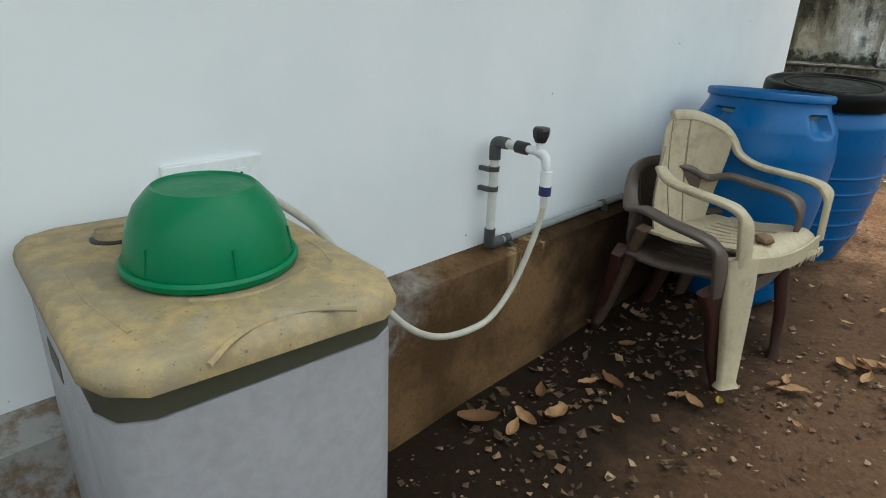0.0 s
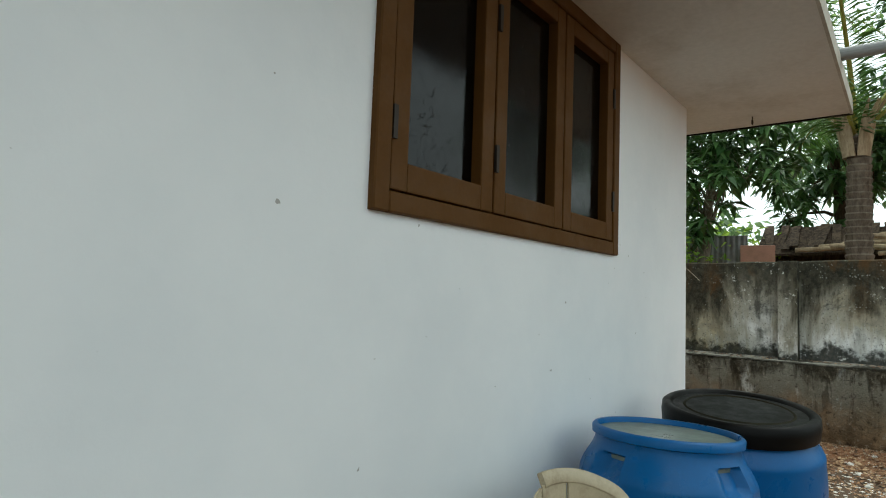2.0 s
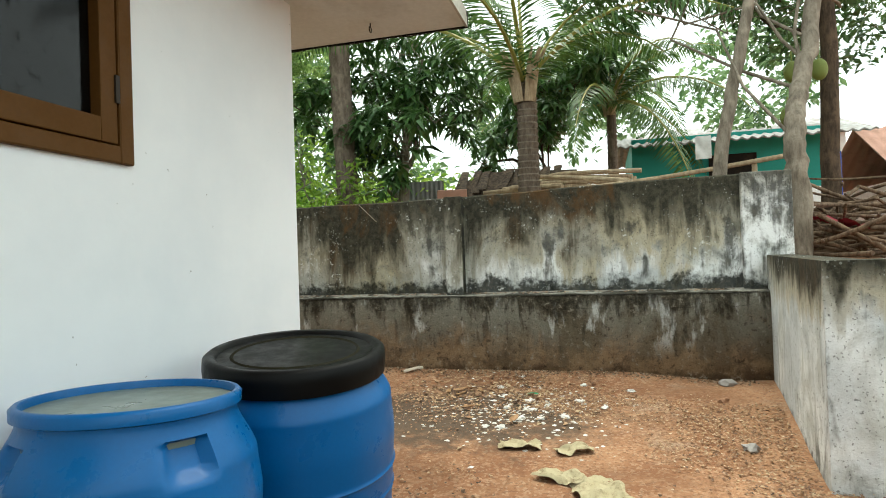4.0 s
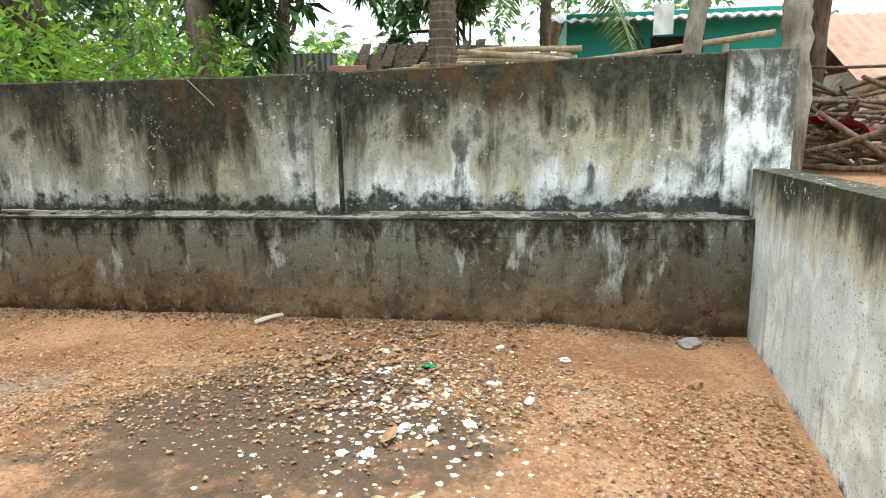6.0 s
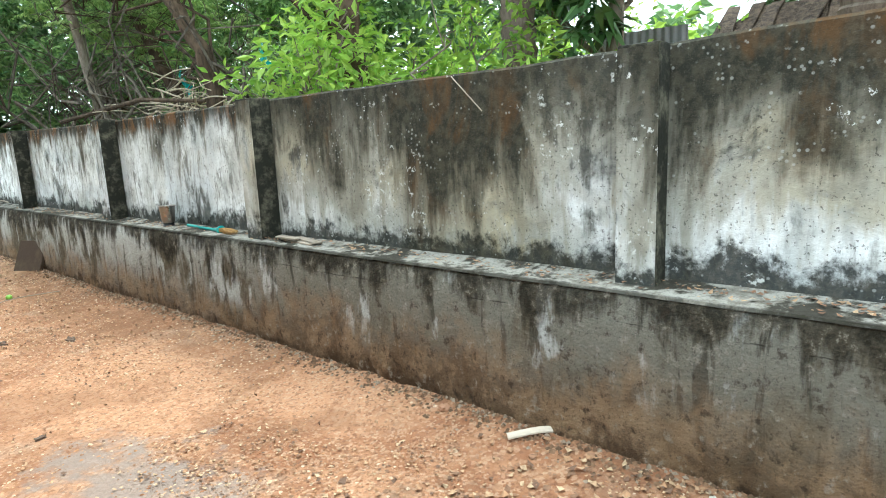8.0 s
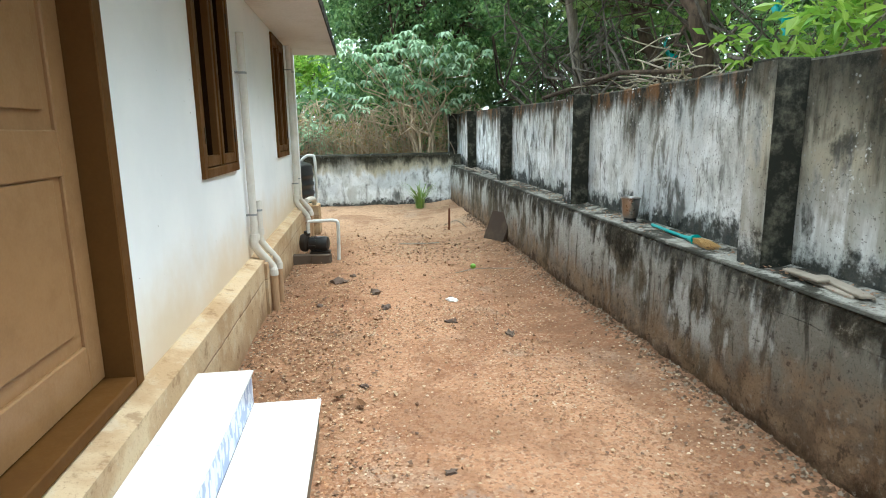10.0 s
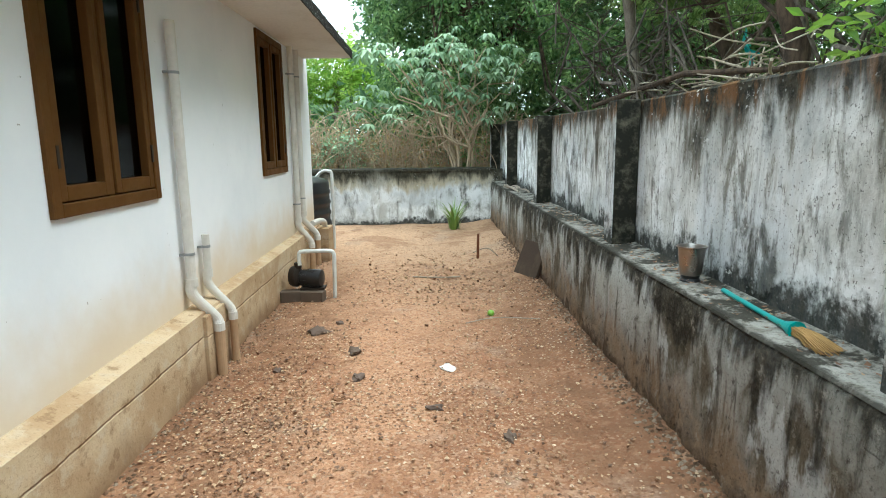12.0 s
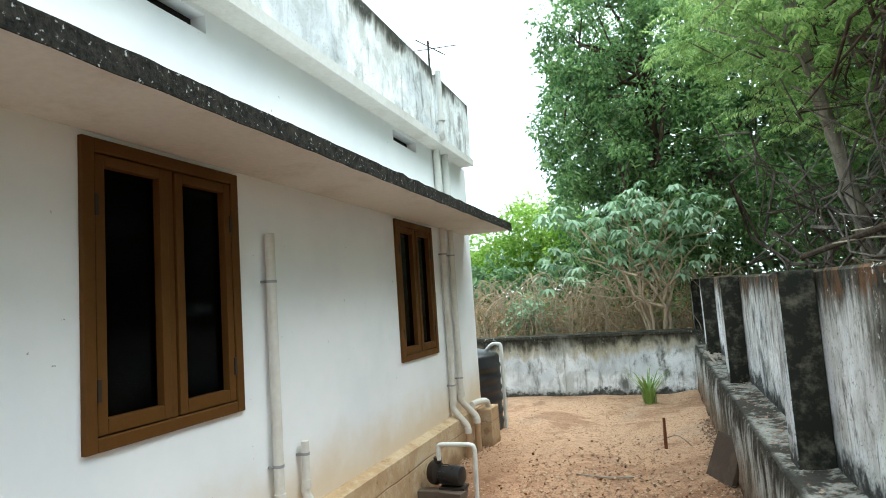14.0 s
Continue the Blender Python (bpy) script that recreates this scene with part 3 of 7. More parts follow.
# plinth
bm = bmesh.new()
v = box(bm, 0.0, -0.09, -0.4, 0.10, NORTH + 0.06, 0.445)
for k in (5, 6):
    v[k].co.z -= 0.025
plinth = structure("plinth_east", bm, PLINTH, "cement plinth stained tan with soil", "plinth")
for y0, y1, out, top in ((4.60, 5.02, 0.125, 0.40),):
    bm = bmesh.new()
    box(bm, 0.09, y0, -0.4, out, y1, top)
    soften(bm, 0.004, 1)
    part("render_patch", bm, PLINTH, plinth)
bm = bmesh.new()
v = box(bm, -8.2, -0.09, -0.5, -0.0, 0.0, 0.315)
for k in (4, 5):
    v[k].co.z -= 0.03
structure("plinth_south", bm, PLINTH_DARK, "stained brown cement plinth under the back wall, shade painted towards the east", "plinth")

# ---- boundary walls ----
BX, LX, LEDGE_Z = 2.85, 2.61, 0.715
bm = bmesh.new()
n = 420
rows = []
LEVELS = (-0.4, -0.1, -0.03, 0.03, 0.08, 0.13, 0.18, 0.24, 0.32, 0.45, 0.58)
for j in range(n + 1):
    y = -3.0 + 15.4 * j / n
    row = []
    for z in LEVELS:
        # the render has crumbled away unevenly near the soil, and is proud in lumps above
        worn = step_up(0.30 + 0.12 * noise.noise((y * 1.3, 0, 5)) - z, 0, 0.25)
        x = LX - 0.008 + 0.010 * noise.noise((y * 2.3, 1, z * 3)) - worn * (0.020 * noise.noise((y * 7, 3, z * 9)) + 0.016 * noise.noise((y * 17, 8, z * 21)) + 0.008)
        row.append(bm.verts.new((x, y, z)))
    chip = 0.012 * max(0, noise.noise((y * 5, 4, 0)))
    row += [bm.verts.new(p) for p in ((LX + 0.002 + chip * 0.5, y, LEDGE_Z - 0.014 - chip), (LX + 0.012 + chip, y, LEDGE_Z), (BX + 0.05, y, LEDGE_Z + 0.015), (BX + 0.05, y, -0.4))]
    rows.append(row)
for a, b in zip(rows, rows[1:]):
    for i in range(len(a) - 1):
        bm.faces.new((a[i], a[i + 1], b[i + 1], b[i]))
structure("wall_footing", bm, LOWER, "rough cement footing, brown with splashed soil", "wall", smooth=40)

bm = bmesh.new()
rows = []
for j in range(91):
    y = -2.95 + 15.3 * j / 90
    rows.append([bm.verts.new((x + 0.008 * noise.noise((y * 4, x, 1)), y, z + 0.004 * noise.noise((y * 3, x * 3, 6)))) for x, z in ((LX + 0.004, LEDGE_Z + 0.004), (LX + 0.012, LEDGE_Z + 0.014), (BX - 0.06, LEDGE_Z + 0.018), (BX - 0.002, LEDGE_Z + 0.030))])
for a, b in zip(rows, rows[1:]):
    for i in range(3):
        bm.faces.new((a[i], a[i + 1], b[i + 1], b[i]))
structure("ledge", bm, LEDGE, "grey cement ledge dusted with silt and leaves", "ledge", smooth=40)

bm = bmesh.new()
rows = []
n = 110
for j in range(n + 1):
    y = -3.06 + 15.5 * j / n
    top = 1.668 + 0.06 * step_up(-y, -0.5, 2.6) + 0.07 * step_up(y, 5, 12) + 0.008 * noise.noise((y * 3, 0, 0))
    rows.append([bm.verts.new((x, y, z)) for x, z in ((BX, 0.70), (BX, 1.2), (BX + 0.003, top - 0.012), (BX + 0.014, top), (BX + 0.118, top + 0.004), (BX + 0.13, top - 0.01), (BX + 0.13, -0.3))])
for a, b in zip(rows, rows[1:]):
    for i in range(6):
        bm.faces.new((a[i], a[i + 1], b[i + 1], b[i]))
bm.faces.new(rows[0][::-1])
bm.faces.new(rows[-1])
boundary = structure("wall_boundary", bm, UPPER, "tall boundary wall, lime wash eaten by black mould", "wall", smooth=40)


def pilaster(y0, y1, proud, top):
    bm = bmesh.new()
    box(bm, BX - proud, y0, LEDGE_Z - 0.01, BX - 0.001, y1, top)
    soften(bm, 0.008)
    post = structure("pilaster", bm, MOULD, "narrow cement pilaster black with mould", "pilaster")
    bm = bmesh.new()
    box(bm, BX - proud - 0.004, y0 + 0.003, LEDGE_Z + 0.005, BX - proud + 0.006, y1 - 0.003, top - 0.012)
    part("face_coat", bm, UPPER, post, "lime-washed front face")
    return post


for y in (-0.23, 2.45, 5.00, 7.72, 10.2):
    pilaster(y, y + 0.17, 0.16 if y > 1 else 0.11, 1.672 + 0.06 * step_up(y, 5, 12))
pilaster(12.3, 12.47, 0.17, 1.74)
bm = bmesh.new()
box(bm, BX - 0.045, -3.08, LEDGE_Z - 0.01, BX + 0.15, -2.68, 1.735)
soften(bm, 0.02, 3)
structure("pilaster", bm, PILLAR, "broad corner pillar of the boundary wall, white with lichen", "pilaster")

# the low wall of the raised plot beside the yard
LOW = (0.21, -2.455)
bm = bmesh.new()
d = Vector((2.79 - LOW[0], -2.86 - LOW[1], 0)).normalized()
q = Vector((d.y, -d.x, 0)) * 0.18
p0, p1 = Vector((*LOW, 0)), Vector((2.83, -2.865, 0))
for a, b, c, e in ((p0, p1, p1 + q, p0 + q), (p0 + q * 1.0, p0 + q + d * 0.18, p0 + Vector((0.05, -4.0, 0)), p0 + Vector((-0.13, -4.0, 0)))):
    lo = [bm.verts.new((p.x, p.y, -0.4)) for p in (a, b, c, e)]
    hi = [bm.verts.new((p.x, p.y, 1.02)) for p in (a, b, c, e)]
    bm.faces.new(hi)
    for i in range(4):
        bm.faces.new((lo[i], lo[(i + 1) % 4], hi[(i + 1) % 4], hi[i]))
structure("wall_plot", bm, SOUTHW, "low grey cement wall of the raised plot", "wall")

# plain walls that close the yard where the clip never looks
bm = bmesh.new()
box(bm, -11.5, -6.6, -0.5, 0.1, -6.4, 2.0)
structure("wall_yard_south", bm, SOUTHW, "plain grey cement wall closing the yard", "wall")
bm = bmesh.new()
box(bm, -11.7, -6.6, -0.5, -11.5, 11.6, 2.0)
structure("wall_yard_west", bm, SOUTHW, "plain grey cement wall closing the yard", "wall")

bm = bmesh.new()
box(bm, -14, 11.62, -0.3, LX + 0.2, 11.78, 0.95)
structure("wall_far", bm, FARWALL, "low whitewashed boundary wall with black mould", "wall")


for x in (0.55, -2.1):
    bm = bmesh.new()
    box(bm, x - 0.07, 11.585, -0.2, x + 0.07, 11.625, 0.94)
    soften(bm, 0.01, 2)
    structure("pilaster", bm, FARWALL, "flat whitewashed pilaster on the low wall", "pilaster")
bm = bmesh.new()
rows = []
for k in range(101):
    x = -8 + (LX + 8) * k / 100
    d = 0.012 * noise.noise((x * 4, 2, 0))
    rows.append([bm.verts.new(p) for p in ((x, 11.600 + d, 0.925 + d), (x, 11.605 + d, 0.965 + d), (x, 11.70, 0.985 + d), (x, 11.795 - d, 0.965), (x, 11.80 - d, 0.925))])
for a, b in zip(rows, rows[1:]):
    for i in range(4):
        bm.faces.new((a[i], a[i + 1], b[i + 1], b[i]))
    bm.faces.new((a[4], a[0], b[0], b[4]))
bm.faces.new(rows[0])
bm.faces.new(rows[-1][::-1])
structure("coping", bm, FARWALL, "rounded coping black with mould on the low wall", "coping", smooth=50)

# ---- windows and door ----
def tinted_glass(name, tint, rough, pebble):
    m = Nodes(name)
    if pebble:
        m.bump(m.noise(0.05, 2, 0.5), 0.10, 0.006)
        lines = m.math("ABSOLUTE", m.math("SUBTRACT", m.noise(0.030, 1, 0.4), 0.5), 0)
        m.bump(m.math("MULTIPLY", m.ramp(lines, 0.022, 0.006), m.ramp(m.noise(0.035, 1), 0.50, 0.56)), 0.35, 0.003)
    else:
        m.bump(m.noise(0.4, 2), 0.05, 0.01)
    return m.done(tint, rough, Transmission_Weight=1.0, IOR=1.33 if pebble else 1.16)


# near-black tints stand in for the unlit rooms behind the panes
GLASS_ROUGH = tinted_glass("pebbled dark window glass", (0.008, 0.011, 0.012), 0.13, True)
GLASS_DARK = tinted_glass("dark tinted window glass", (0.006, 0.008, 0.008), 0.08, False)
IRON = plain("dark iron", (0.03, 0.022, 0.016), 0.6, 0.3, 0.02, metal=0.4)


def bars(bm, a0, a1, b0, b1, w, d0, d1, place, low=None):
    """Four bars round a rectangle; place turns (along, out, up) into the world."""
    low = low or w
    for r in ((a0, a0 + w, b0, b1), (a1 - w, a1, b0, b1), (a0 + w, a1 - w, b0, b0 + low), (a0 + w, a1 - w, b1 - w, b1)):
        box(bm, r[0], d0, r[2], r[1], d1, r[3], place)


def window(name, a0, a1, z0, z1, count, place, glass, label):
    root = tagged(new(name), label, "window", kind="structure")
    bm = bmesh.new()
    w = 0.058
    bars(bm, a0, a1, z0, z1, w, -0.11, 0.022, place, 0.056)
    step = (a1 - a0 - 2 * w) / count
    for k in range(1, count):
        c = a0 + w + step * k
        box(bm, c - 0.020, -0.11, z0 + 0.056, c + 0.020, 0.006, z1 - w, place)
    soften(bm, 0.004, 1)
    part("window_frame", bm, WOOD, root)
    for k in range(count):
        s0, s1 = a0 + w + step * k + (0.004 if k == 0 else 0.024), a0 + w + step * (k + 1) - (0.004 if k == count - 1 else 0.024)
        if count == 3:
            s0, s1 = a0 + w + step * k + 0.005, a0 + w + step * (k + 1) - 0.005
        stile, rail = (0.066, 0.078) if count == 3 else (0.048, 0.062)
        bm = bmesh.new()
        bars(bm, s0, s1, z0 + 0.062, z1 - w - 0.006, stile, -0.036, 0.016, place, rail)
        soften(bm, 0.005, 2)
        leaf = part("shutter", bm, WOOD, root)
        bm = bmesh.new()
        box(bm, s0 + stile - 0.006, -0.030, z0 + 0.056 + rail, s1 - stile + 0.006, -0.024, z1 - w - stile, place)
        pane = part("pane", bm, glass, leaf, "dark glass pane")
        pane.visible_shadow = False
        edge = s1 - 0.006 if k == count - 1 else s0 + 0.002
        for z in (z0 + 0.24, z1 - 0.28):
            bm = bmesh.new()
            box(bm, edge - 0.006, 0.014, z - 0.045, edge + 0.010, 0.024, z + 0.045, place)
            part("hinge", bm, IRON, leaf, "dark iron hinge")
    return root


SOUTH = Matrix(((1, 0, 0, 0), (0, -1, 0, 0), (0, 0, 1, 0), (0, 0, 0, 1)))
EAST = Matrix(((0, 1, 0, 0), (1, 0, 0, 0), (0, 0, 1, 0), (0, 0, 0, 1)))
window("window_1", *WIN_A, 3, SOUTH, GLASS_ROUGH, "three brown wooden window shutters with pebbled glass, closed")
window("window_2", *WIN_B, 2, EAST, GLASS_DARK, "two brown wooden window shutters with dark glass, closed")
window("window_3", *WIN_C, 2, EAST, GLASS_DARK, "two brown wooden window shutters with dark glass, closed")

LIGHTWOOD = plain("varnished brown door wood", (0.30, 0.165, 0.07), 0.45, 0.25, 0.012, dirt_color=(0.16, 0.08, 0.03), blotch=0.2)
door = tagged(new("door_1"), "brown panelled wooden side door, closed", "door", kind="structure")
bm = bmesh.new()
bars(bm, *DOOR, 0.075, -0.14, 0.02, EAST, 0.05)
soften(bm, 0.005, 1)
part("door_frame", bm, WOOD, door)
bm = bmesh.new()
d0, d1, z0, z1 = DOOR[0] + 0.08, DOOR[1] - 0.08, DOOR[2] + 0.055, DOOR[3] - 0.08
box(bm, d0, -0.13, z0, d1, -0.10, z1, EAST)
bars(bm, d0, d1, z0, z1, 0.11, -0.105, -0.085, EAST, 0.16)
box(bm, d0 + 0.11, -0.105, 1.25, d1 - 0.11, -0.085, 1.40, EAST)
soften(bm, 0.005, 1)
leaf = part("door_leaf", bm, LIGHTWOOD, door)
for z in (z0 + 0.22, 1.46):
    bm = bmesh.new()
    box(bm, d0 + 0.17, -0.098, z, d1 - 0.17, -0.088, z + 0.52, EAST)
    soften(bm, 0.004, 2)
    part("door_panel", bm, LIGHTWOOD, leaf)

# ---- steps before the door ----
def mosaic():
    m = Nodes("blue and white riser tile")
    c = m.cells(0.035, "Color", (1, 1.6, 0.6))
    s = m.n.new("ShaderNodeSeparateXYZ")
    m.link(c, s.inputs[0])
    col = m.mix(m.ramp(s.outputs[0], 0.35, 0.55), (0.20, 0.27, 0.46), (0.62, 0.66, 0.74))
    return m.done(col, 0.3)


MOSAIC = mosaic()
steps = thing("entrance_steps", "two white tiled steps with blue patterned risers", "steps")
bm = bmesh.new()
box(bm, 0.103, 1.69, -0.2, 0.335, 2.65, 0.298)
box(bm, 0.336, 1.64, -0.2, 0.635, 2.63, 0.142)
part("core", bm, STEPSIDE, steps, "bare brown concrete sides")
for x0, x1, y0, y1, z in ((0.101, 0.349, 2.02, 2.665, 0.312), (0.101, 0.349, 1.675, 2.017, 0.312), (0.343, 0.650, 1.625, 2.645, 0.156)):
    bm = bmesh.new()
    box(bm, x0, y0, z - 0.012, x1, y1, z)
    soften(bm, 0.003, 2)
    part("tile", bm, TILE, steps)
bm = bmesh.new()
box(bm, 0.335, 1.69, 0.157, 0.342, 2.65, 0.299)
part("riser", bm, MOSAIC, steps, "blue and white patterned riser")

# ---- pipes on the east wall ----
BROWNPIPE = plain("mud-stained drain pipe", (0.42, 0.27, 0.15), 0.7, 0.4, 0.03, dirt_color=(0.26, 0.14, 0.07))


def drain(y, top, bend, foot_x, foot_y, r, label):
    root = thing("drain_pipe", label, "drain pipe")
    bm = bmesh.new()
    tube(bm, [(0.045, y, bend + 0.05), (0.045, y, top)], r, 16)
    part("riser_pipe", bm, PVC, root)
    bm = bmesh.new()
    tube(bm, curve_points([(0.045, y, bend + 0.09), (0.045, y, bend), (foot_x - 0.02, foot_y, bend - 0.16), (foot_x, foot_y, bend - 0.21)], 5), r * 1.12, 16)
    for z in (bend + 0.07, ):
        tube(bm, [(0.045, y, z - 0.02), (0.045, y, z + 0.03)], r * 1.22, 16)
    tube(bm, [(foot_x, foot_y, bend - 0.25), (foot_x, foot_y, bend - 0.2)], r * 1.22, 16)
    part("elbow", bm, PVC, root, "ivory plastic elbow")
    bm = bmesh.new()
    tube(bm, [(foot_x, foot_y, -0.08), (foot_x, foot_y, bend - 0.22)], r * 1.08, 16)
    part("foot_pipe", bm, BROWNPIPE, root, "mud-stained lower pipe")
    for z in [v for v in (bend + 0.25, top - 0.28) if v > bend + 0.2]:
        bm = bmesh.new()
        tube(bm, [(0.045, y, z - 0.008), (0.045, y, z + 0.008)], r * 1.1, 16)
        box(bm, 0.0, y - r - 0.012, z - 0.007, 0.03, y - r + 0.004, z + 0.007)
        part("clamp", bm, GREY_PIPE, root, "thin grey pipe clamp")
    return root


drain(4.63, 2.10, 0.53, 0.155, 4.715, 0.029, "long ivory drain pipe fixed to the white wall")
drain(4.90, 0.855, 0.53, 0.165, 4.955, 0.024, "short ivory drain pipe with a cut top")
drain(7.66, 2.425, 0.52, 0.165, 7.72, 0.031, "ivory drain pipe below the sunshade")
drain(7.93, 2.425, 0.56, 0.175, 8.02, 0.031, "ivory drain pipe beside the house corner")
for y, label in ((7.66, "white pipe on the upper wall"), (7.93, "white pipe on the upper wall below the parapet")):
    root = thing("wall_pipe", label, "pipe")
    bm = bmesh.new()
    tube(bm, [(0.045, y, SOFFIT_Z + 0.066), (0.045, y, 3.279)], 0.04, 14)
    part("pipe", bm, PVC_WHITE, root)
root = thing("parapet_pipe", "white pipe running down in front of the parapet", "pipe")
bm = bmesh.new()
tube(bm, curve_points([(PX + 0.05, 7.46, 4.06), (PX + 0.05, 7.46, 3.5), (PX + 0.05, 7.46, 3.40), (PX + 0.05, 7.50, 3.34)], 4), 0.03, 12)
box(bm, PX - 0.02, 7.44, 3.5, PX + 0.02, 7.48, 3.53)
part("pipe", bm, PVC_WHITE, root)
bm = bmesh.new()
tube(bm, [(PX + 0.05, 7.46, 3.52), (PX + 0.05, 7.46, 3.60)], 0.042, 12)
part("coupling", bm, PVC_WHITE, root, "thicker pipe coupling")

root = thing("inspection_chamber", "small cement drain chamber against the plinth", "drain chamber")
bm = bmesh.new()
box(bm, 0.103, 8.26, -0.2, 0.27, 8.60, 0.41)
soften(bm, 0.012, 2)
part("chamber", bm, PLINTH, root)
bm = bmesh.new()
tube(bm, curve_points([(0.12, 8.05, 0.50), (0.17, 8.2, 0.51), (0.20, 8.35, 0.48), (0.20, 8.4, 0.40)], 4), 0.035, 12)
part("inlet_pipe", bm, PVC, root, "ivory bent inlet pipe")

# ---- pump, tank and their pipes ----
root = thing("water_pump", "small black electric water pump on loose bricks", "pump")
bm = bmesh.new()
M = pose(0.375, 6.55, 0.19, 0, 90, -12) @ Matrix.Diagonal((0.92, 0.92, 0.72, 1))
lathe(bm, [(0.0, -0.15), (0.060, -0.15), (0.075, -0.135), (0.078, -0.03), (0.088, -0.025), (0.088, 0.10), (0.082, 0.14), (0.05, 0.155), (0.0, 0.155)], 24, M)
motor = part("motor", bm, BLACK, root, smooth=40)
for k in range(9):
    a = 2 * math.pi * k / 9
    bm = bmesh.new()
    box(bm, 0.078 * math.cos(a) - 0.004, 0.078 * math.sin(a) - 0.004, -0.13, 0.092 * math.cos(a) + 0.004, 0.092 * math.sin(a) + 0.004, 0.1, M)
    part("cooling_fin", bm, BLACK, motor)
bm = bmesh.new()
lathe(bm, [(0.0, -0.06), (0.09, -0.06), (0.1, -0.04), (0.1, 0.0), (0.06, 0.03), (0.0, 0.03)], 20, pose(0.245, 6.575, 0.20, 0, 90, -12))
tube(bm, [(0.25, 6.57, 0.28), (0.25, 6.57, 0.33)], 0.035, 12)
part("pump_head", bm, IRON, root, "dark cast pump head", smooth=40)
bm = bmesh.new()
box(bm, 0.28, 6.48, 0.085, 0.50, 6.62, 0.105)
part("base_plate", bm, IRON, root)
bm = bmesh.new()
tube(bm, curve_points([(0.27, 6.55, 0.31), (0.27, 6.55, 0.40), (0.29, 6.55, 0.435), (0.40, 6.55, 0.44), (0.55, 6.55, 0.44), (0.59, 6.55, 0.41), (0.592, 6.55, 0.3), (0.585, 6.55, -0.03)], 5), 0.019, 12)
part("delivery_pipe", bm, PVC_WHITE, root, "white bent delivery pipe")
BRICK = plain("weathered concrete brick", (0.12, 0.088, 0.065), 0.9, 0.5, 0.015, bump=0.6)
for m_ in (pose(0.20, 6.50, 0.0, 0, 0, 6), pose(0.40, 6.47, 0.0, 0, 0, -10), pose(0.36, 6.64, 0.0, 0, 0, 4)):
    bm = bmesh.new()
    box(bm, -0.105, -0.055, -0.03, 0.105, 0.055, 0.083)
    soften(bm, 0.008, 2)
    b = part("brick", bm, BRICK)
    tagged(b, "dark weathered brick lying under the pump", "brick", "bricks under the pump")
    b.matrix_world = m_

root = thing("water_tank", "black ribbed plastic water tank behind the house corner", "water tank")
TC = Matrix.Translation((-0.42, 9.25, 0))
prof = [(0.0, -0.05), (0.50, -0.05), (0.55, -0.02)]
for k in range(6):
    z = 0.04 + k * 0.14
    prof += [(0.55, z), (0.565, z + 0.02), (0.565, z + 0.05), (0.55, z + 0.07)]
prof += [(0.55, 0.90), (0.52, 0.94), (0.28, 1.00), (0.22, 1.01), (0.0, 1.015)]
bm = bmesh.new()
lathe(bm, prof, 48, TC)
part("tank_shell", bm, BLACK, root, smooth=50)
bm = bmesh.new()
lathe(bm, [(0.21, 1.0), (0.23, 1.01), (0.23, 1.05), (0.21, 1.065), (0.0, 1.07)], 32, TC)
part("lid", bm, BLACK, root, smooth=40)
root = thing("overflow_pipe", "white pipe looping from the tank down to the ground", "pipe")
bm = bmesh.new()
tube(bm, curve_points([(-0.10, 9.35, 0.90), (-0.02, 9.35, 1.0), (0.05, 9.35, 1.05), (0.12, 9.34, 1.05), (0.165, 9.33, 1.0), (0.17, 9.31, 0.6), (0.165, 9.31, -0.03)], 5), 0.022, 12)
part("pipe", bm, PVC_WHITE, root)

# ---- things on the ledge ----
root = thing("steel_pot", "stained stainless steel pot with a wide rim", "pot", Matrix.Translation((2.745, 3.93, LEDGE_Z + 0.012)))
bm = bmesh.new()
lathe(bm, [(0.0, 0.035), (0.046, 0.035), (0.052, 0.045), (0.064, 0.168), (0.071, 0.172), (0.072, 0.178), (0.066, 0.179), (0.061, 0.172), (0.048, 0.05), (0.0, 0.048)], 32)
part("bowl", bm, STEEL, root, smooth=40)
bm = bmesh.new()
lathe(bm, [(0.0, 0.0), (0.046, 0.0), (0.05, 0.008), (0.042, 0.02), (0.045, 0.036), (0.0, 0.036)], 24)
part("foot_ring", bm, BLACK, root, "black foot ring", smooth=40)

root = thing("broom", "broom with a teal handle and pale straw bristles", "broom")
bm = bmesh.new()
tube(bm, curve_points([(2.775, 3.66, LEDGE_Z + 0.035), (2.765, 3.42, LEDGE_Z + 0.03), (2.752, 3.2, LEDGE_Z + 0.03), (2.745, 3.08, LEDGE_Z + 0.035)], 5), [0.011] * 10 + [0.012, 0.014, 0.018, 0.024, 0.030, 0.034], 12)
part("handle", bm, TEAL, root)
STRAW = plain("straw bristles", (0.44, 0.27, 0.10), 0.8, 0.3, 0.01)
bm = bmesh.new()
rng = random.Random(4)
for k in range(110):
    a, s = rng.uniform(-1, 1), rng.uniform(-1, 1)
    e = Vector((2.745 + 0.018 * a, 3.09, LEDGE_Z + 0.035 + 0.014 * s))
    t = Vector((2.735 + 0.042 * a + rng.uniform(-0.01, 0.01), 2.91 + rng.uniform(-0.04, 0.05), LEDGE_Z + 0.018 + 0.018 * (s + 1) * 0.5))
    tube(bm, [e, e.lerp(t, 0.5) + Vector((0, 0, 0.008)), t], [0.0028, 0.0026, 0.0015], 4, False)
part("bristles", bm, STRAW, root, "pale straw bristles")

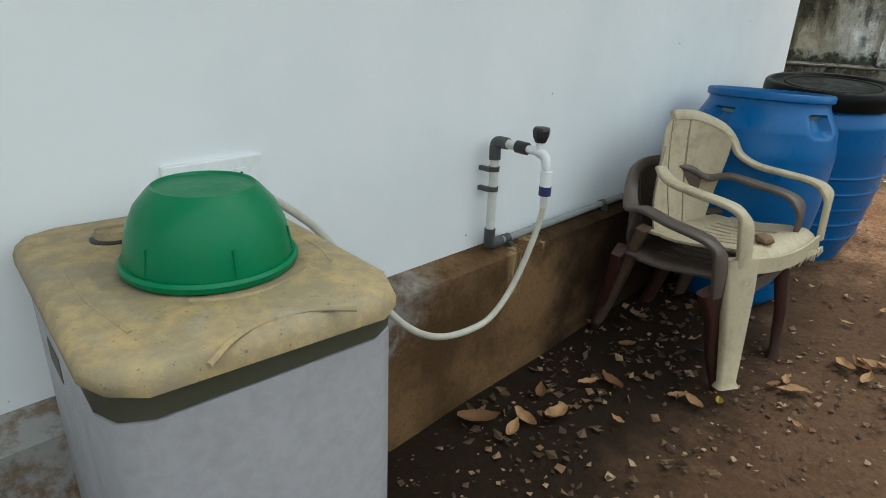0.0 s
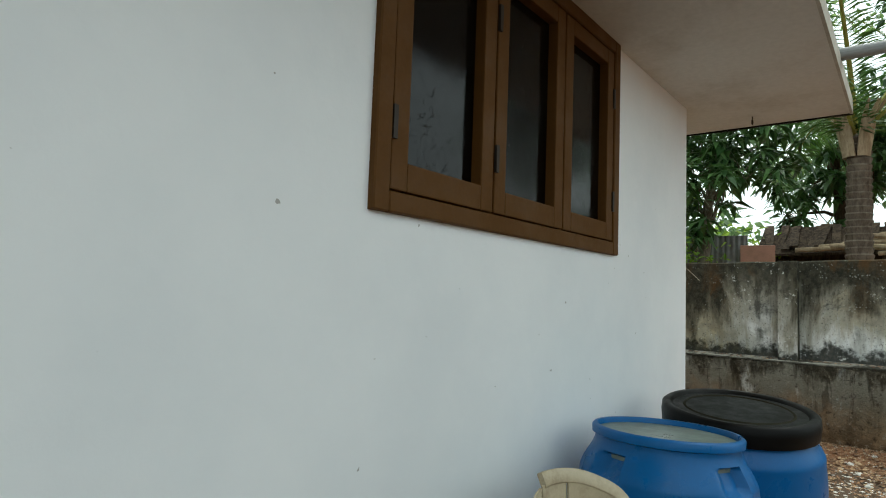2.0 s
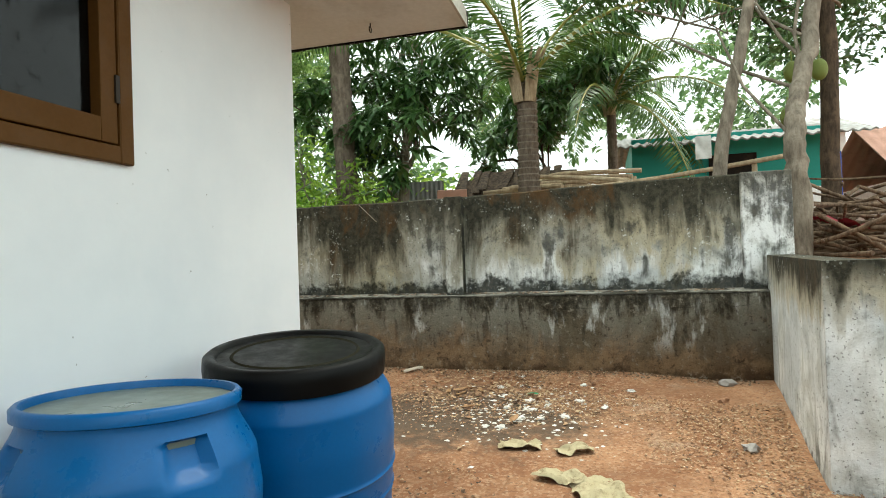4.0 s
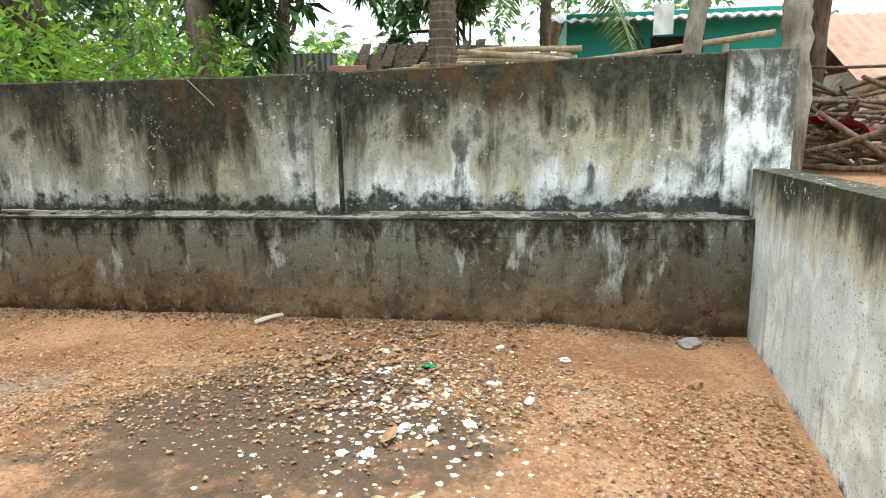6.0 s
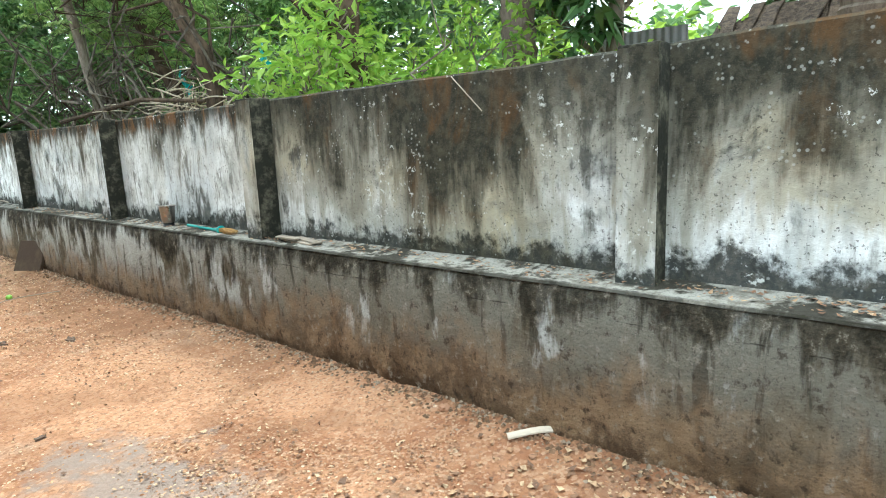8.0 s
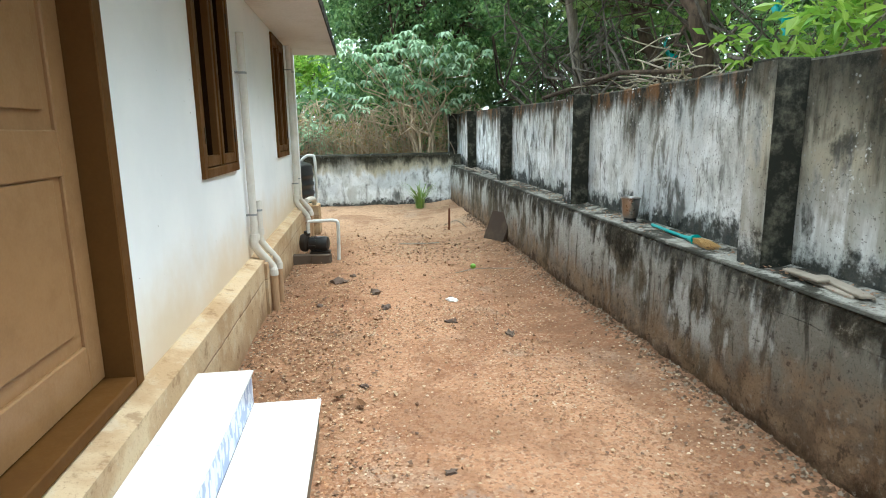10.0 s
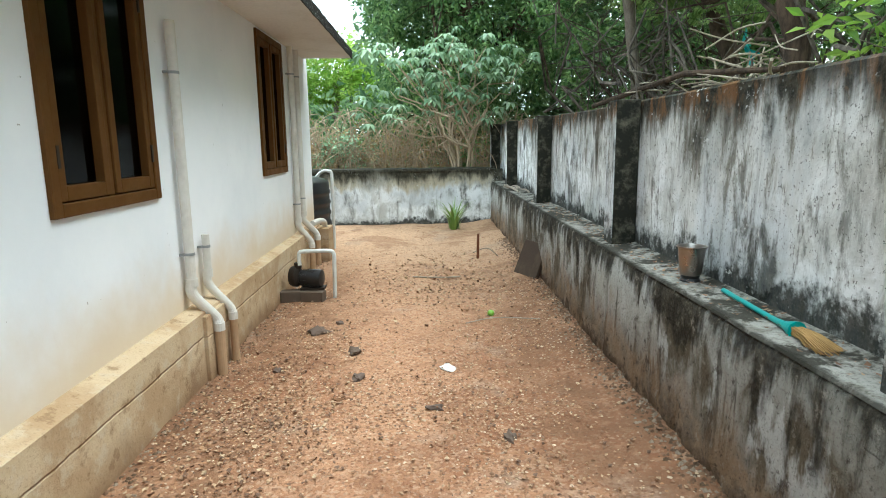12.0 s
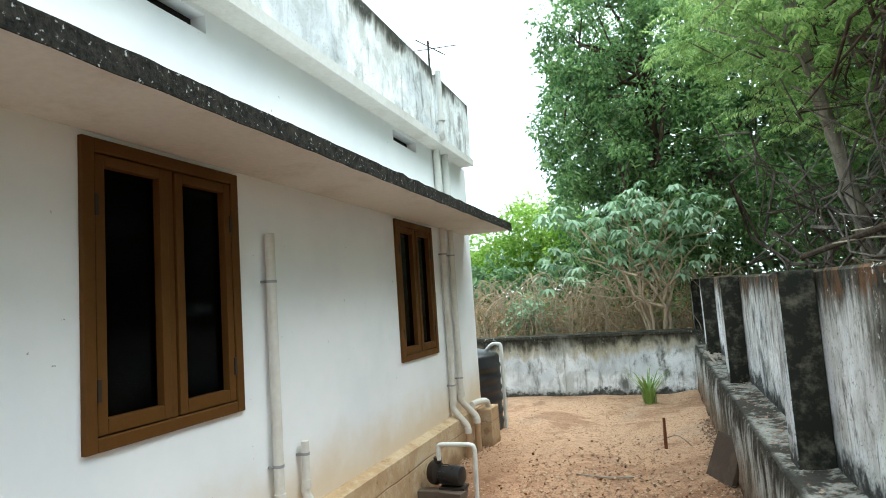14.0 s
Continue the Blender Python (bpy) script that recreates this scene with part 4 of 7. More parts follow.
OLDWOOD = plain("grey weathered wood", (0.34, 0.29, 0.23), 0.9, 0.5, 0.015, bump=0.5)
for k, (x, y, a, l) in enumerate(((2.745, 2.12, 82, 0.40), (2.765, 2.05, 76, 0.34), (2.72, 2.2, 88, 0.22))):
    bm = bmesh.new()
    box(bm, -l / 2, -0.028, 0, l / 2, 0.028, 0.012)
    soften(bm, 0.003, 1)
    p = tagged(part("wood_strip", bm, OLDWOOD), "thin grey weathered wood strip lying on the ledge", "wood strip", "strips on the ledge")
    p.matrix_world = pose(x, y, LEDGE_Z + 0.014 + 0.012 * k, 0, 0, a)
rng = random.Random(9)
for k in range(9):
    bm = bmesh.new()
    l = rng.uniform(0.5, 1.1)
    tube(bm, curve_points([(-l / 2, 0, 0), (0, rng.uniform(-0.04, 0.04), 0.015), (l / 2, 0, 0)], 4), [0.012] * 4 + [0.010] * 4 + [0.006], 7)
    p = tagged(part("branch", bm, OLDWOOD), "dry pale branch lying on the ledge", "branch", "branches on the ledge")
    p.matrix_world = pose(2.74 + rng.uniform(-0.05, 0.05), 9.6 + rng.uniform(-0.8, 1.2), LEDGE_Z + 0.03 + 0.012 * (k % 3), 0, 0, 90 + rng.uniform(-9, 9))

# ---- loose things in the passage ----
SLABWOOD = plain("rotting brown board", (0.060, 0.040, 0.027), 0.9, 0.6, 0.02, bump=0.6)
root = thing("board", "weathered brown board leaning against the footing", "board")
bm = bmesh.new()
box(bm, -0.26, -0.02, 0, 0.20, 0.02, 0.44)
soften(bm, 0.008, 2)
for v in bm.verts:
    v.co.x += 0.03 * noise.noise((v.co.x * 4, 1, v.co.z * 5))
p = part("panel", bm, SLABWOOD, root)
p.matrix_world = pose(2.46, 7.10, -0.03, -22, 0, -72)
bm = bmesh.new()
tube(bm, [(2.08, 8.3, -0.05), (2.082, 8.295, 0.12), (2.085, 8.29, 0.31)], [0.016, 0.017, 0.014], 8)
tagged(part("iron_stake", bm, plain("rusty iron", (0.16, 0.06, 0.03), 0.8, 0.4)), "short rusty stake standing in the soil", "stake")
bm = bmesh.new()
tube(bm, curve_points([(2.45, 0.30, 0.05), (2.56, 0.2, 0.065), (2.66, 0.105, 0.055)], 4), 0.016, 8, squash=0.6)
tagged(part("stick", bm, plain("pale dry stick", (0.58, 0.50, 0.40), 0.8)), "pale dry stick lying on the soil", "stick")
bm = bmesh.new()
tube(bm, [(2.842, 0.86, 1.655), (2.838, 0.76, 1.56), (2.842, 0.675, 1.475)], 0.0035, 5)
tagged(part("straw", bm, OLDWOOD), "thin pale straw clinging to the boundary wall", "straw")
for pts, r in (([(1.75, 5.6, 0.015), (2.0, 5.72, 0.02), (2.35, 5.66, 0.02)], 0.0045), ([(1.3, 7.3, 0.01), (1.6, 7.2, 0.02), (1.8, 7.25, 0.015)], 0.009), ([(2.05, 8.6, 0.02), (2.2, 8.35, 0.12), (2.34, 8.3, 0.02)], 0.006)):
    bm = bmesh.new()
    tube(bm, curve_points(pts, 4), r, 6)
    tagged(part("twig", bm, OLDWOOD), "thin dry twig lying on the soil", "twig", "twigs in the passage")

root = thing("spider_lily", "clump of green strap leaves by the far wall", "plant", Matrix.Translation((1.90, 10.75, 0)) @ Matrix.Scale(1.75, 4))
GRASSY = leaf_mat("strap leaves", (0.16, 0.28, 0.05), (0.32, 0.45, 0.10))
bm = bmesh.new()
for k in range(46):
    a, l = rng.uniform(0, 6.3), rng.uniform(0.22, 0.42)
    d = Vector((math.cos(a), math.sin(a), 0))
    s = Vector((-d.y, d.x, 0)) * 0.011
    base = d * rng.uniform(0, 0.05)
    prev = None
    for t in (0, 0.35, 0.7, 1.0):
        c = base + d * l * 0.62 * t * t + Vector((0, 0, l * (1.25 * t - 0.55 * t * t)))
        w = s * (1 - t * 0.92)
        cur = (bm.verts.new(c - w), bm.verts.new(c + w))
        if prev:
            bm.faces.new((prev[0], prev[1], cur[1], cur[0]))
        prev = cur
part("leaves", bm, GRASSY, root)


# ---- back yard: washing machine and what stands on it ----
YZ = -0.215
def dusty_top():
    """Yellowed plastic under a grey film of dust, scuffed and specked."""
    m = Nodes("yellowed cream plastic with dust")
    wide, mid, fine = m.noise(0.16, 6, 0.65, warp=0.5), m.noise(0.035, 6, 0.7), m.noise(0.007, 4, 0.7)
    col = m.mix(m.ramp(mid, 0.40, 0.62), (0.46, 0.33, 0.145), (0.36, 0.25, 0.105))
    dust = m.math("ADD", m.math("MULTIPLY", wide, 0.6), m.math("MULTIPLY", mid, 0.4))
    col = m.mix(m.ramp(dust, 0.38, 0.58, 0.15, 0.8), col, (0.255, 0.215, 0.145))
    col = m.mix(m.ramp(m.noise(0.05, 6, 0.7), 0.56, 0.66, 0, 0.6), col, (0.34, 0.30, 0.225))
    col = m.mix(m.ramp(m.noise(0.008, 3), 0.64, 0.70, 0, 0.6), col, (0.11, 0.085, 0.05))
    m.bump(mid, 0.3, 0.004)
    m.bump(fine, 0.4, 0.002)
    return m.done(col, 0.7)


CREAM = dusty_top()
BODY = plain("grey-white painted metal", (0.37, 0.365, 0.385), 0.45, 0.5, 0.02, dirt_color=(0.29, 0.27, 0.27), blotch=0.16)
OLIVE = plain("dark olive plastic band", (0.060, 0.060, 0.038), 0.6, 0.2, 0.02)
GREEN = plain("green plastic", (0.0008, 0.165, 0.060), 0.38, 0.2, 0.02, dirt_color=(0.03, 0.17, 0.06), blotch=0.07, Specular_IOR_Level=0.3)


def rounded(w, d, r, n=6, bow=0.0):
    """The outline of a rounded rectangle, its sides bowed a little outwards."""
    out = []
    for cx, cy, a0 in ((w - r, d - r, 0), (-w + r, d - r, 90), (-w + r, -d + r, 180), (w - r, -d + r, 270)):
        for k in range(n + 1):
            a = radians(a0 + 90 * k / n)
            out.append((cx + r * math.cos(a), cy + r * math.sin(a)))
    return [(x + bow * (1 - (y / d) ** 2) * (1 if x > 0 else -1) * (abs(x) > w * 0.7), y + bow * (1 - (x / w) ** 2) * (0.4 if y > 0 else -2.2) * (abs(y) > d * 0.7)) for x, y in out]


def loft(bm, rings, close=True):
    made = [[bm.verts.new(p) for p in ring] for ring in rings]
    n = len(made[0])
    for a, b in zip(made, made[1:]):
        for k in range(n):
            bm.faces.new((a[k], a[(k + 1) % n], b[(k + 1) % n], b[k]))
    if close:
        bm.faces.new(made[0][::-1])
        bm.faces.new(made[-1])


def ring_at(w, d, r, z, bow=0.0, dz=None):
    return [(x, y, z + (dz(x, y) if dz else 0)) for x, y in rounded(w, d, r + 0.022, 2, bow)]


def lip(x, y):
    return 0.005 * math.sin(x * 24 + 0.6) if y < -0.2 else 0.003 * math.sin(y * 21)


root = thing("washing_machine", "old washing machine with a dusty yellowed cream top", "washing machine", pose(-4.123, -0.315, YZ, 0, 0, -5) @ Matrix.Diagonal((1.024, 1.073, 1, 1)))
bm = bmesh.new()
loft(bm, [ring_at(0.194, 0.250, 0.020, 0.02, 0.006), ring_at(0.196, 0.253, 0.020, 0.795, 0.008)])
part("body", bm, BODY, root, "grey-white painted metal body", smooth=40)
bm = bmesh.new()
loft(bm, [ring_at(0.193, 0.249, 0.028, 0.790), ring_at(0.197, 0.253, 0.026, 0.797, 0.006), ring_at(0.199, 0.255, 0.026, 0.836, 0.008)])
part("band", bm, OLIVE, root, "dark olive plastic band", smooth=40)
bm = bmesh.new()
loft(bm, [ring_at(0.199, 0.255, 0.026, 0.834, 0.008), ring_at(0.205, 0.261, 0.028, 0.838, 0.014, lip), ring_at(0.205, 0.261, 0.028, 0.854, 0.014, lip), ring_at(0.199, 0.255, 0.030, 0.868, 0.014), ring_at(0.188, 0.244, 0.034, 0.8725, 0.014), ring_at(0.165, 0.21, 0.06, 0.8745, 0.01), ring_at(0.148, 0.188, 0.10, 0.8785), ring_at(0.142, 0.182, 0.10, 0.8745)])
part("top_cover", bm, CREAM, root, "dusty yellowed cream top cover", smooth=60)
for pts in ([(-0.164, 0.041), (-0.165, -0.071), (-0.155, -0.135), (-0.145, -0.188)], [(-0.1, -0.305), (-0.054, -0.267), (0.003, -0.249), (0.057, -0.26), (0.098, -0.289)], [(0.166, -0.04), (0.165, -0.09), (0.152, -0.14)], [(-0.063, -0.148), (-0.007, -0.175), (0.06, -0.168), (0.125, -0.141)]):
    bm = bmesh.new()
    tube(bm, curve_points([(x, y, 0.8738) for x, y in pts], 6), 0.0042, 8, squash=0.8)
    part("moulded_line", bm, CREAM, root)
bm = bmesh.new()
D = Matrix.Translation((-0.076, 0.144, 0.872))
lathe(bm, [(0.0, 0.0), (0.038, 0.0), (0.038, 0.004), (0.034, 0.006), (0.0, 0.006)], 28, D)
dial = part("dial", bm, BLACK, root, "round timer dial", smooth=40)
bm = bmesh.new()
lathe(bm, [(0.0, 0.006), (0.029, 0.006), (0.027, 0.018), (0.0, 0.019)], 28, D)
box(bm, -0.026, -0.004, 0.018, 0.026, 0.004, 0.024, D)
part("knob", bm, CREAM, dial, smooth=40)
bm = bmesh.new()
box(bm, -0.200, 0.02, 0.70, -0.185, 0.11, 0.75)
soften(bm, 0.015, 3)
part("side_handle", bm, OLIVE, root, "dark recessed side handle")
for x, y in ((-0.15, -0.2), (0.15, -0.2), (-0.15, 0.2), (0.15, 0.2)):
    bm = bmesh.new()
    lathe(bm, [(0.0, -0.02), (0.025, -0.02), (0.022, 0.025), (0.0, 0.025)], 14, Matrix.Translation((x, y, 0)))
    part("foot", bm, BLACK, root)

root = thing("plastic_bowl", "green plastic bowl standing upside down", "bowl", pose(-4.115, -0.358, YZ + 0.879, 1, 0, 0))
bm = bmesh.new()
prof = [(0.128, 0.0), (0.130, 0.009), (0.126, 0.014), (0.1215, 0.013), (0.120, 0.03), (0.113, 0.062), (0.099, 0.092), (0.080, 0.114), (0.073, 0.120), (0.069, 0.116), (0.0, 0.116)]
lathe(bm, prof, 56)
lathe(bm, [(0.128, 0.0), (0.116, 0.004), (0.108, 0.058), (0.076, 0.104), (0.0, 0.106)], 56)
part("bowl_shell", bm, GREEN, root, smooth=35)
for k in range(6):
    a = radians(60 * k + 20)
    bm = bmesh.new()
    tube(bm, [((0.1222 - 0.0006) * math.cos(a), 0.1222 * math.sin(a), 0.018), (0.1165 * math.cos(a), 0.1165 * math.sin(a), 0.055)], 0.0018, 6)
    part("seam", bm, GREEN, root)

# switch plate and the white cable behind the machine
IVORY = plain("white switch plastic", (0.84, 0.85, 0.86), 0.4, 0.12, 0.02)
root = thing("switch_plate", "white switch plate with a socket on the wall", "switch plate")
bm = bmesh.new()
box(bm, -4.042, -0.012, 0.632, -3.822, 0.0, 0.730)
soften(bm, 0.004, 2)
part("plate", bm, IVORY, root)
for k in range(5):
    bm = bmesh.new()
    x = -3.986 + k * 0.0275
    box(bm, x - 0.0132, -0.0145, 0.657, x + 0.0132, -0.0118, 0.706)
    soften(bm, 0.002, 1)
    part("switch" if k < 4 else "socket", bm, IVORY, root)
for dx, dz in ((0.0, 0.695), (0.006, 0.668), (-0.006, 0.668)):
    bm = bmesh.new()
    lathe(bm, [(0.0, 0.0), (0.0032, 0.0), (0.0032, 0.001), (0.0, 0.001)], 10, Matrix.Translation((-3.876 + dx, -0.0147, dz)) @ pose(0, 0, 0, 90))
    part("socket_hole", bm, BLACK, root, "dark socket hole")
# ---- tap, its pipe and hose ----
root = thing("water_tap", "white plastic tap on a short pipe with black fittings", "tap")
TX, TY = -3.035, -0.225
bm = bmesh.new()
tube(bm, [(TX, -0.042, 0.36), (TX, -0.042, 0.645)], 0.0145, 14)
part("upright_pipe", bm, PVC_WHITE, root, "white upright pipe")
bm = bmesh.new()
tube(bm, curve_points([(TX, -0.042, 0.615), (TX, -0.042, 0.66), (TX, -0.055, 0.672), (TX, -0.09, 0.672)], 5), 0.0185, 14)
part("elbow", bm, GREY_FIT, root, "dark grey elbow")
bm = bmesh.new()
tube(bm, curve_points([(TX, -0.042, 0.385), (TX, -0.042, 0.34), (TX + 0.012, -0.042, 0.328), (TX + 0.06, -0.042, 0.328)], 5), 0.0185, 14)
part("elbow", bm, GREY_FIT, root, "dark grey elbow")
bm = bmesh.new()
tube(bm, [(TX, -0.09, 0.672), (TX, -0.13, 0.670)], 0.0145, 14)
part("arm_pipe", bm, PVC_WHITE, root)
bm = bmesh.new()
tube(bm, [(TX, -0.125, 0.670), (TX, -0.165, 0.668)], 0.019, 14)
part("coupling", bm, BLACK, root, "black coupling")
bm = bmesh.new()
tube(bm, curve_points([(TX, -0.16, 0.668), (TX, -0.20, 0.666), (TX, -0.228, 0.655), (TX, -0.238, 0.625), (TX, -0.240, 0.60)], 5), [0.0125] * 6 + [0.015] * 10 + [0.012] * 5, 14)
tube(bm, [(TX, -0.205, 0.66), (TX, -0.207, 0.70)], 0.011, 12)
tube(bm, [(TX, -0.240, 0.565), (TX, -0.240, 0.615)], 0.0175, 14)
part("tap_body", bm, IVORY, root, "white tap body", smooth=40)
bm = bmesh.new()
lathe(bm, [(0.0, 0.0), (0.016, 0.0), (0.024, 0.018), (0.026, 0.036), (0.022, 0.044), (0.0, 0.045)], 8, Matrix.Translation((TX, -0.208, 0.695)))
part("knob", bm, BLACK, root, "black ribbed knob")
bm = bmesh.new()
tube(bm, [(TX, -0.240, 0.542), (TX, -0.240, 0.570)], 0.0185, 14)
part("hose_nut", bm, plain("dark blue plastic", (0.012, 0.022, 0.12), 0.4), root, "dark blue hose nut")
for z in (0.52, 0.585):
    bm = bmesh.new()
    tube(bm, [(TX, -0.042, z - 0.008), (TX, -0.042, z + 0.008)], 0.0175, 14)
    box(bm, TX - 0.026, -0.045, z - 0.007, TX - 0.012, 0.0, z + 0.007)
    part("clamp", bm, GREY_FIT, root, "dark grey clamp")
root = thing("supply_pipe", "grey water pipe running along the plinth top", "pipe")
bm = bmesh.new()
tube(bm, [(TX + 0.055, -0.042, 0.328), (-2.2, -0.042, 0.328), (-0.3, -0.042, 0.325)], 0.0135, 12)
part("pipe", bm, GREY_PIPE, root)
for x in (TX + 0.09, -2.3, -1.4):
    bm = bmesh.new()
    tube(bm, [(x - 0.012, -0.042, 0.328), (x + 0.012, -0.042, 0.328)], 0.018, 12)
    box(bm, x - 0.008, -0.07, 0.305, x + 0.008, -0.045, 0.32)
    part("clamp", bm, GREY_FIT, root, "dark grey clamp")
root = thing("hose", "cream water hose hanging from the tap to the machine", "hose")
bm = bmesh.new()
tube(bm, curve_points([(TX, -0.240, 0.56), (TX + 0.002, -0.238, 0.50), (-3.04, -0.225, 0.42), (-3.09, -0.215, 0.304), (-3.17, -0.215, 0.22), (-3.268, -0.215, 0.181), (-3.437, -0.215, 0.205), (-3.566, -0.205, 0.286), (-3.66, -0.15, 0.42), (-3.735, -0.11, 0.54), (-3.78, -0.10, 0.59), (-3.855, -0.10, 0.65), (-3.93, -0.10, 0.687), (-4.02, -0.10, 0.70), (-4.10, -0.10, 0.69)], 8), 0.0095, 12)
part("tube", bm, plain("cream hose rubber", (0.58, 0.55, 0.46), 0.5, 0.3), root)
bm = bmesh.new()
tube(bm, [(TX, -0.240, 0.548), (TX + 0.002, -0.238, 0.505)], 0.0115, 12)
part("end_sleeve", bm, PVC_WHITE, root, "white hose end sleeve")

# ---- wall lamp ----
root = thing("bulkhead_lamp", "oval bulkhead lamp with broken clear glass, unlit", "wall lamp", pose(-2.985, 0, 2.03, 90, 0, 0) @ Matrix.Diagonal((0.80, 0.95, 1, 1)))


def oval(bm, rings):
    loft(bm, [[(x, y, z) for x, y in rounded(w, h, w * 0.98, 8)] for w, h, z in rings])


bm = bmesh.new()
oval(bm, [(0.066, 0.118, 0.0), (0.068, 0.120, 0.02), (0.066, 0.118, 0.045), (0.060, 0.112, 0.05)])
part("housing", bm, BLACK, root, "black oval housing", smooth=40)
bm = bmesh.new()
oval(bm, [(0.051, 0.101, 0.050), (0.049, 0.099, 0.066), (0.038, 0.086, 0.080), (0.018, 0.056, 0.086)])
g = Nodes("ribbed lamp glass")
g.bump(g.cells(0.012), 0.8, 0.004)
part("glass", bm, g.done((0.62, 0.62, 0.58), 0.18, Transmission_Weight=0.35, IOR=1.5), root, "clear prismatic glass with a crack", smooth=50)
bm = bmesh.new()
box(bm, 0.004, -0.045, 0.078, 0.010, 0.05, 0.0905)
part("crack", bm, BLACK, root, "dark gap in the glass")


# ---- drums ----
def turned(bm, heights, radius, segments=96):
    rings = []
    for z in heights:
        rings.append([(radius(2 * math.pi * k / segments, z) * math.cos(2 * math.pi * k / segments), radius(2 * math.pi * k / segments, z) * math.sin(2 * math.pi * k / segments), z) for k in range(segments)])
    loft(bm, rings, False)
    return rings


def through_points(z, table):
    for (z0, r0), (z1, r1) in zip(table, table[1:]):
        if z <= z1:
            t = (z - z0) / (z1 - z0)
            return r0 + (r1 - r0) * (t * t * (3 - 2 * t) * 0.5 + t * 0.5)
    return table[-1][1]


def drum(label, at, table, top, pockets, ribs):
    root = thing("plastic_drum", label, "drum", at)

    def radius(a, z):
        r = through_points(z, table)
        for a0 in pockets:
            da = (a - a0 + math.pi) % (2 * math.pi) - math.pi
            up, dn = step_up(z, top - 0.175, top - 0.135), step_up(z, top - 0.085, top - 0.075)
            r -= 0.035 * (1 - step_up(abs(da), 0.17, 0.20)) * up * (1 - dn)
        for z0 in ribs:
            r += 0.0065 * max(0, 1 - abs(z - z0) / 0.008)
        return r
    hs = [0.0, 0.012, 0.03] + [0.03 + (top - 0.03) * k / 150 for k in range(1, 151)]
    bm = bmesh.new()
    turned(bm, hs, radius)
    bmesh.ops.contextual_create(bm, geom=[v for v in bm.verts if v.co.z < 0.001])
    part("shell", bm, BLUE, root, smooth=50)
    return root


GROUND1, GROUND2 = -0.17, -0.13
T1 = 0.785 - GROUND1
d1 = drum("open blue plastic drum with moulded hand grips", pose(-1.575, -0.372, GROUND1 - 0.005, 0, 3, 0),
          [(0, 0.20), (0.04, 0.235), (0.25, 0.275), (0.5, 0.303), (0.7, 0.310), (0.80, 0.296), (T1 - 0.045, 0.244), (T1, 0.243)], T1, (radians(247), radians(337), radians(157), radians(67)), ())
bm = bmesh.new()
lathe(bm, [(0.243, T1 - 0.035), (0.256, T1 - 0.03), (0.257, T1 - 0.008), (0.250, T1), (0.240, T1), (0.236, T1 - 0.008), (0.236, T1 - 0.035)], 72)
part("rim", bm, BLUE, d1, smooth=50)
PALE = plain("pale chalky drum lining", (0.15, 0.19, 0.165), 0.35, 0.3, 0.02)
bm = bmesh.new()
lathe(bm, [(0.236, T1 - 0.02), (0.234, T1 - 0.05), (0.232, 0.78), (0.230, 0.68), (0.226, 0.5), (0.20, 0.47), (0.0, 0.465)], 72)
part("lining", bm, PALE, d1, "pale chalky inner surface", smooth=50)
T2 = 0.80 - GROUND2
d2 = drum("blue ribbed plastic drum with a black lid", pose(-0.815, -0.435, GROUND2 - 0.01, 2.5, -5, 0),
          [(0, 0.19), (0.05, 0.25), (0.2, 0.295), (0.45, 0.325), (0.65, 0.335), (0.78, 0.325), (T2 - 0.06, 0.276), (T2 - 0.01, 0.27)], T2 - 0.01, (), (0.20, 0.285, 0.37, 0.455, 0.54))
LID = plain("black drum lid rubber", (0.004, 0.004, 0.004), 0.4, 0.1, 0.02, dirt_color=(0.02, 0.018, 0.012), blotch=0.1, Specular_IOR_Level=0.12)
bm = bmesh.new()
lathe(bm, [(0.275, T2 - 0.080), (0.305, T2 - 0.075), (0.309, T2 - 0.03), (0.306, T2 + 0.002), (0.294, T2 + 0.012), (0.272, T2 + 0.010), (0.262, T2 - 0.002)], 80)
lid = part("lid", bm, LID, d2, "black lid with a raised rim", smooth=50)
bm = bmesh.new()
LIDTOP = plain("olive dusty lid top", (0.020, 0.018, 0.010), 0.7, 0.6, 0.02, dirt_color=(0.045, 0.036, 0.020), blotch=0.12, Specular_IOR_Level=0.06)
lathe(bm, [(0.264, T2 - 0.003), (0.248, T2 - 0.006), (0.222, T2 - 0.004), (0.214, T2 + 0.003), (0.205, T2 - 0.004), (0.0, T2 - 0.006)], 80)
part("lid_top", bm, LIDTOP, lid, "dusty sunken lid top", smooth=50)

# ---- chairs ----
BEIGE = plain("dirty beige plastic", (0.47, 0.395, 0.27), 0.5, 0.75, 0.012, dirt_color=(0.27, 0.21, 0.13), blotch=0.09, bump=0.2)
# rear-leg plastic, darkened in colour for the shade under the chair
SHADED_BEIGE = plain("beige plastic darkened for shade", (0.085, 0.050, 0.028), 0.7, 0.6, 0.015, dirt_color=(0.04, 0.022, 0.012), blotch=0.1)
MAROON = plain("dark maroon plastic", (0.045, 0.014, 0.010), 0.5, 0.5, 0.015, dirt_color=(0.04, 0.025, 0.018), blotch=0.1)
TAUPE = plain("grey-brown plastic", (0.095, 0.073, 0.062), 0.5, 0.5, 0.015, dirt_color=(0.08, 0.06, 0.05), blotch=0.15)


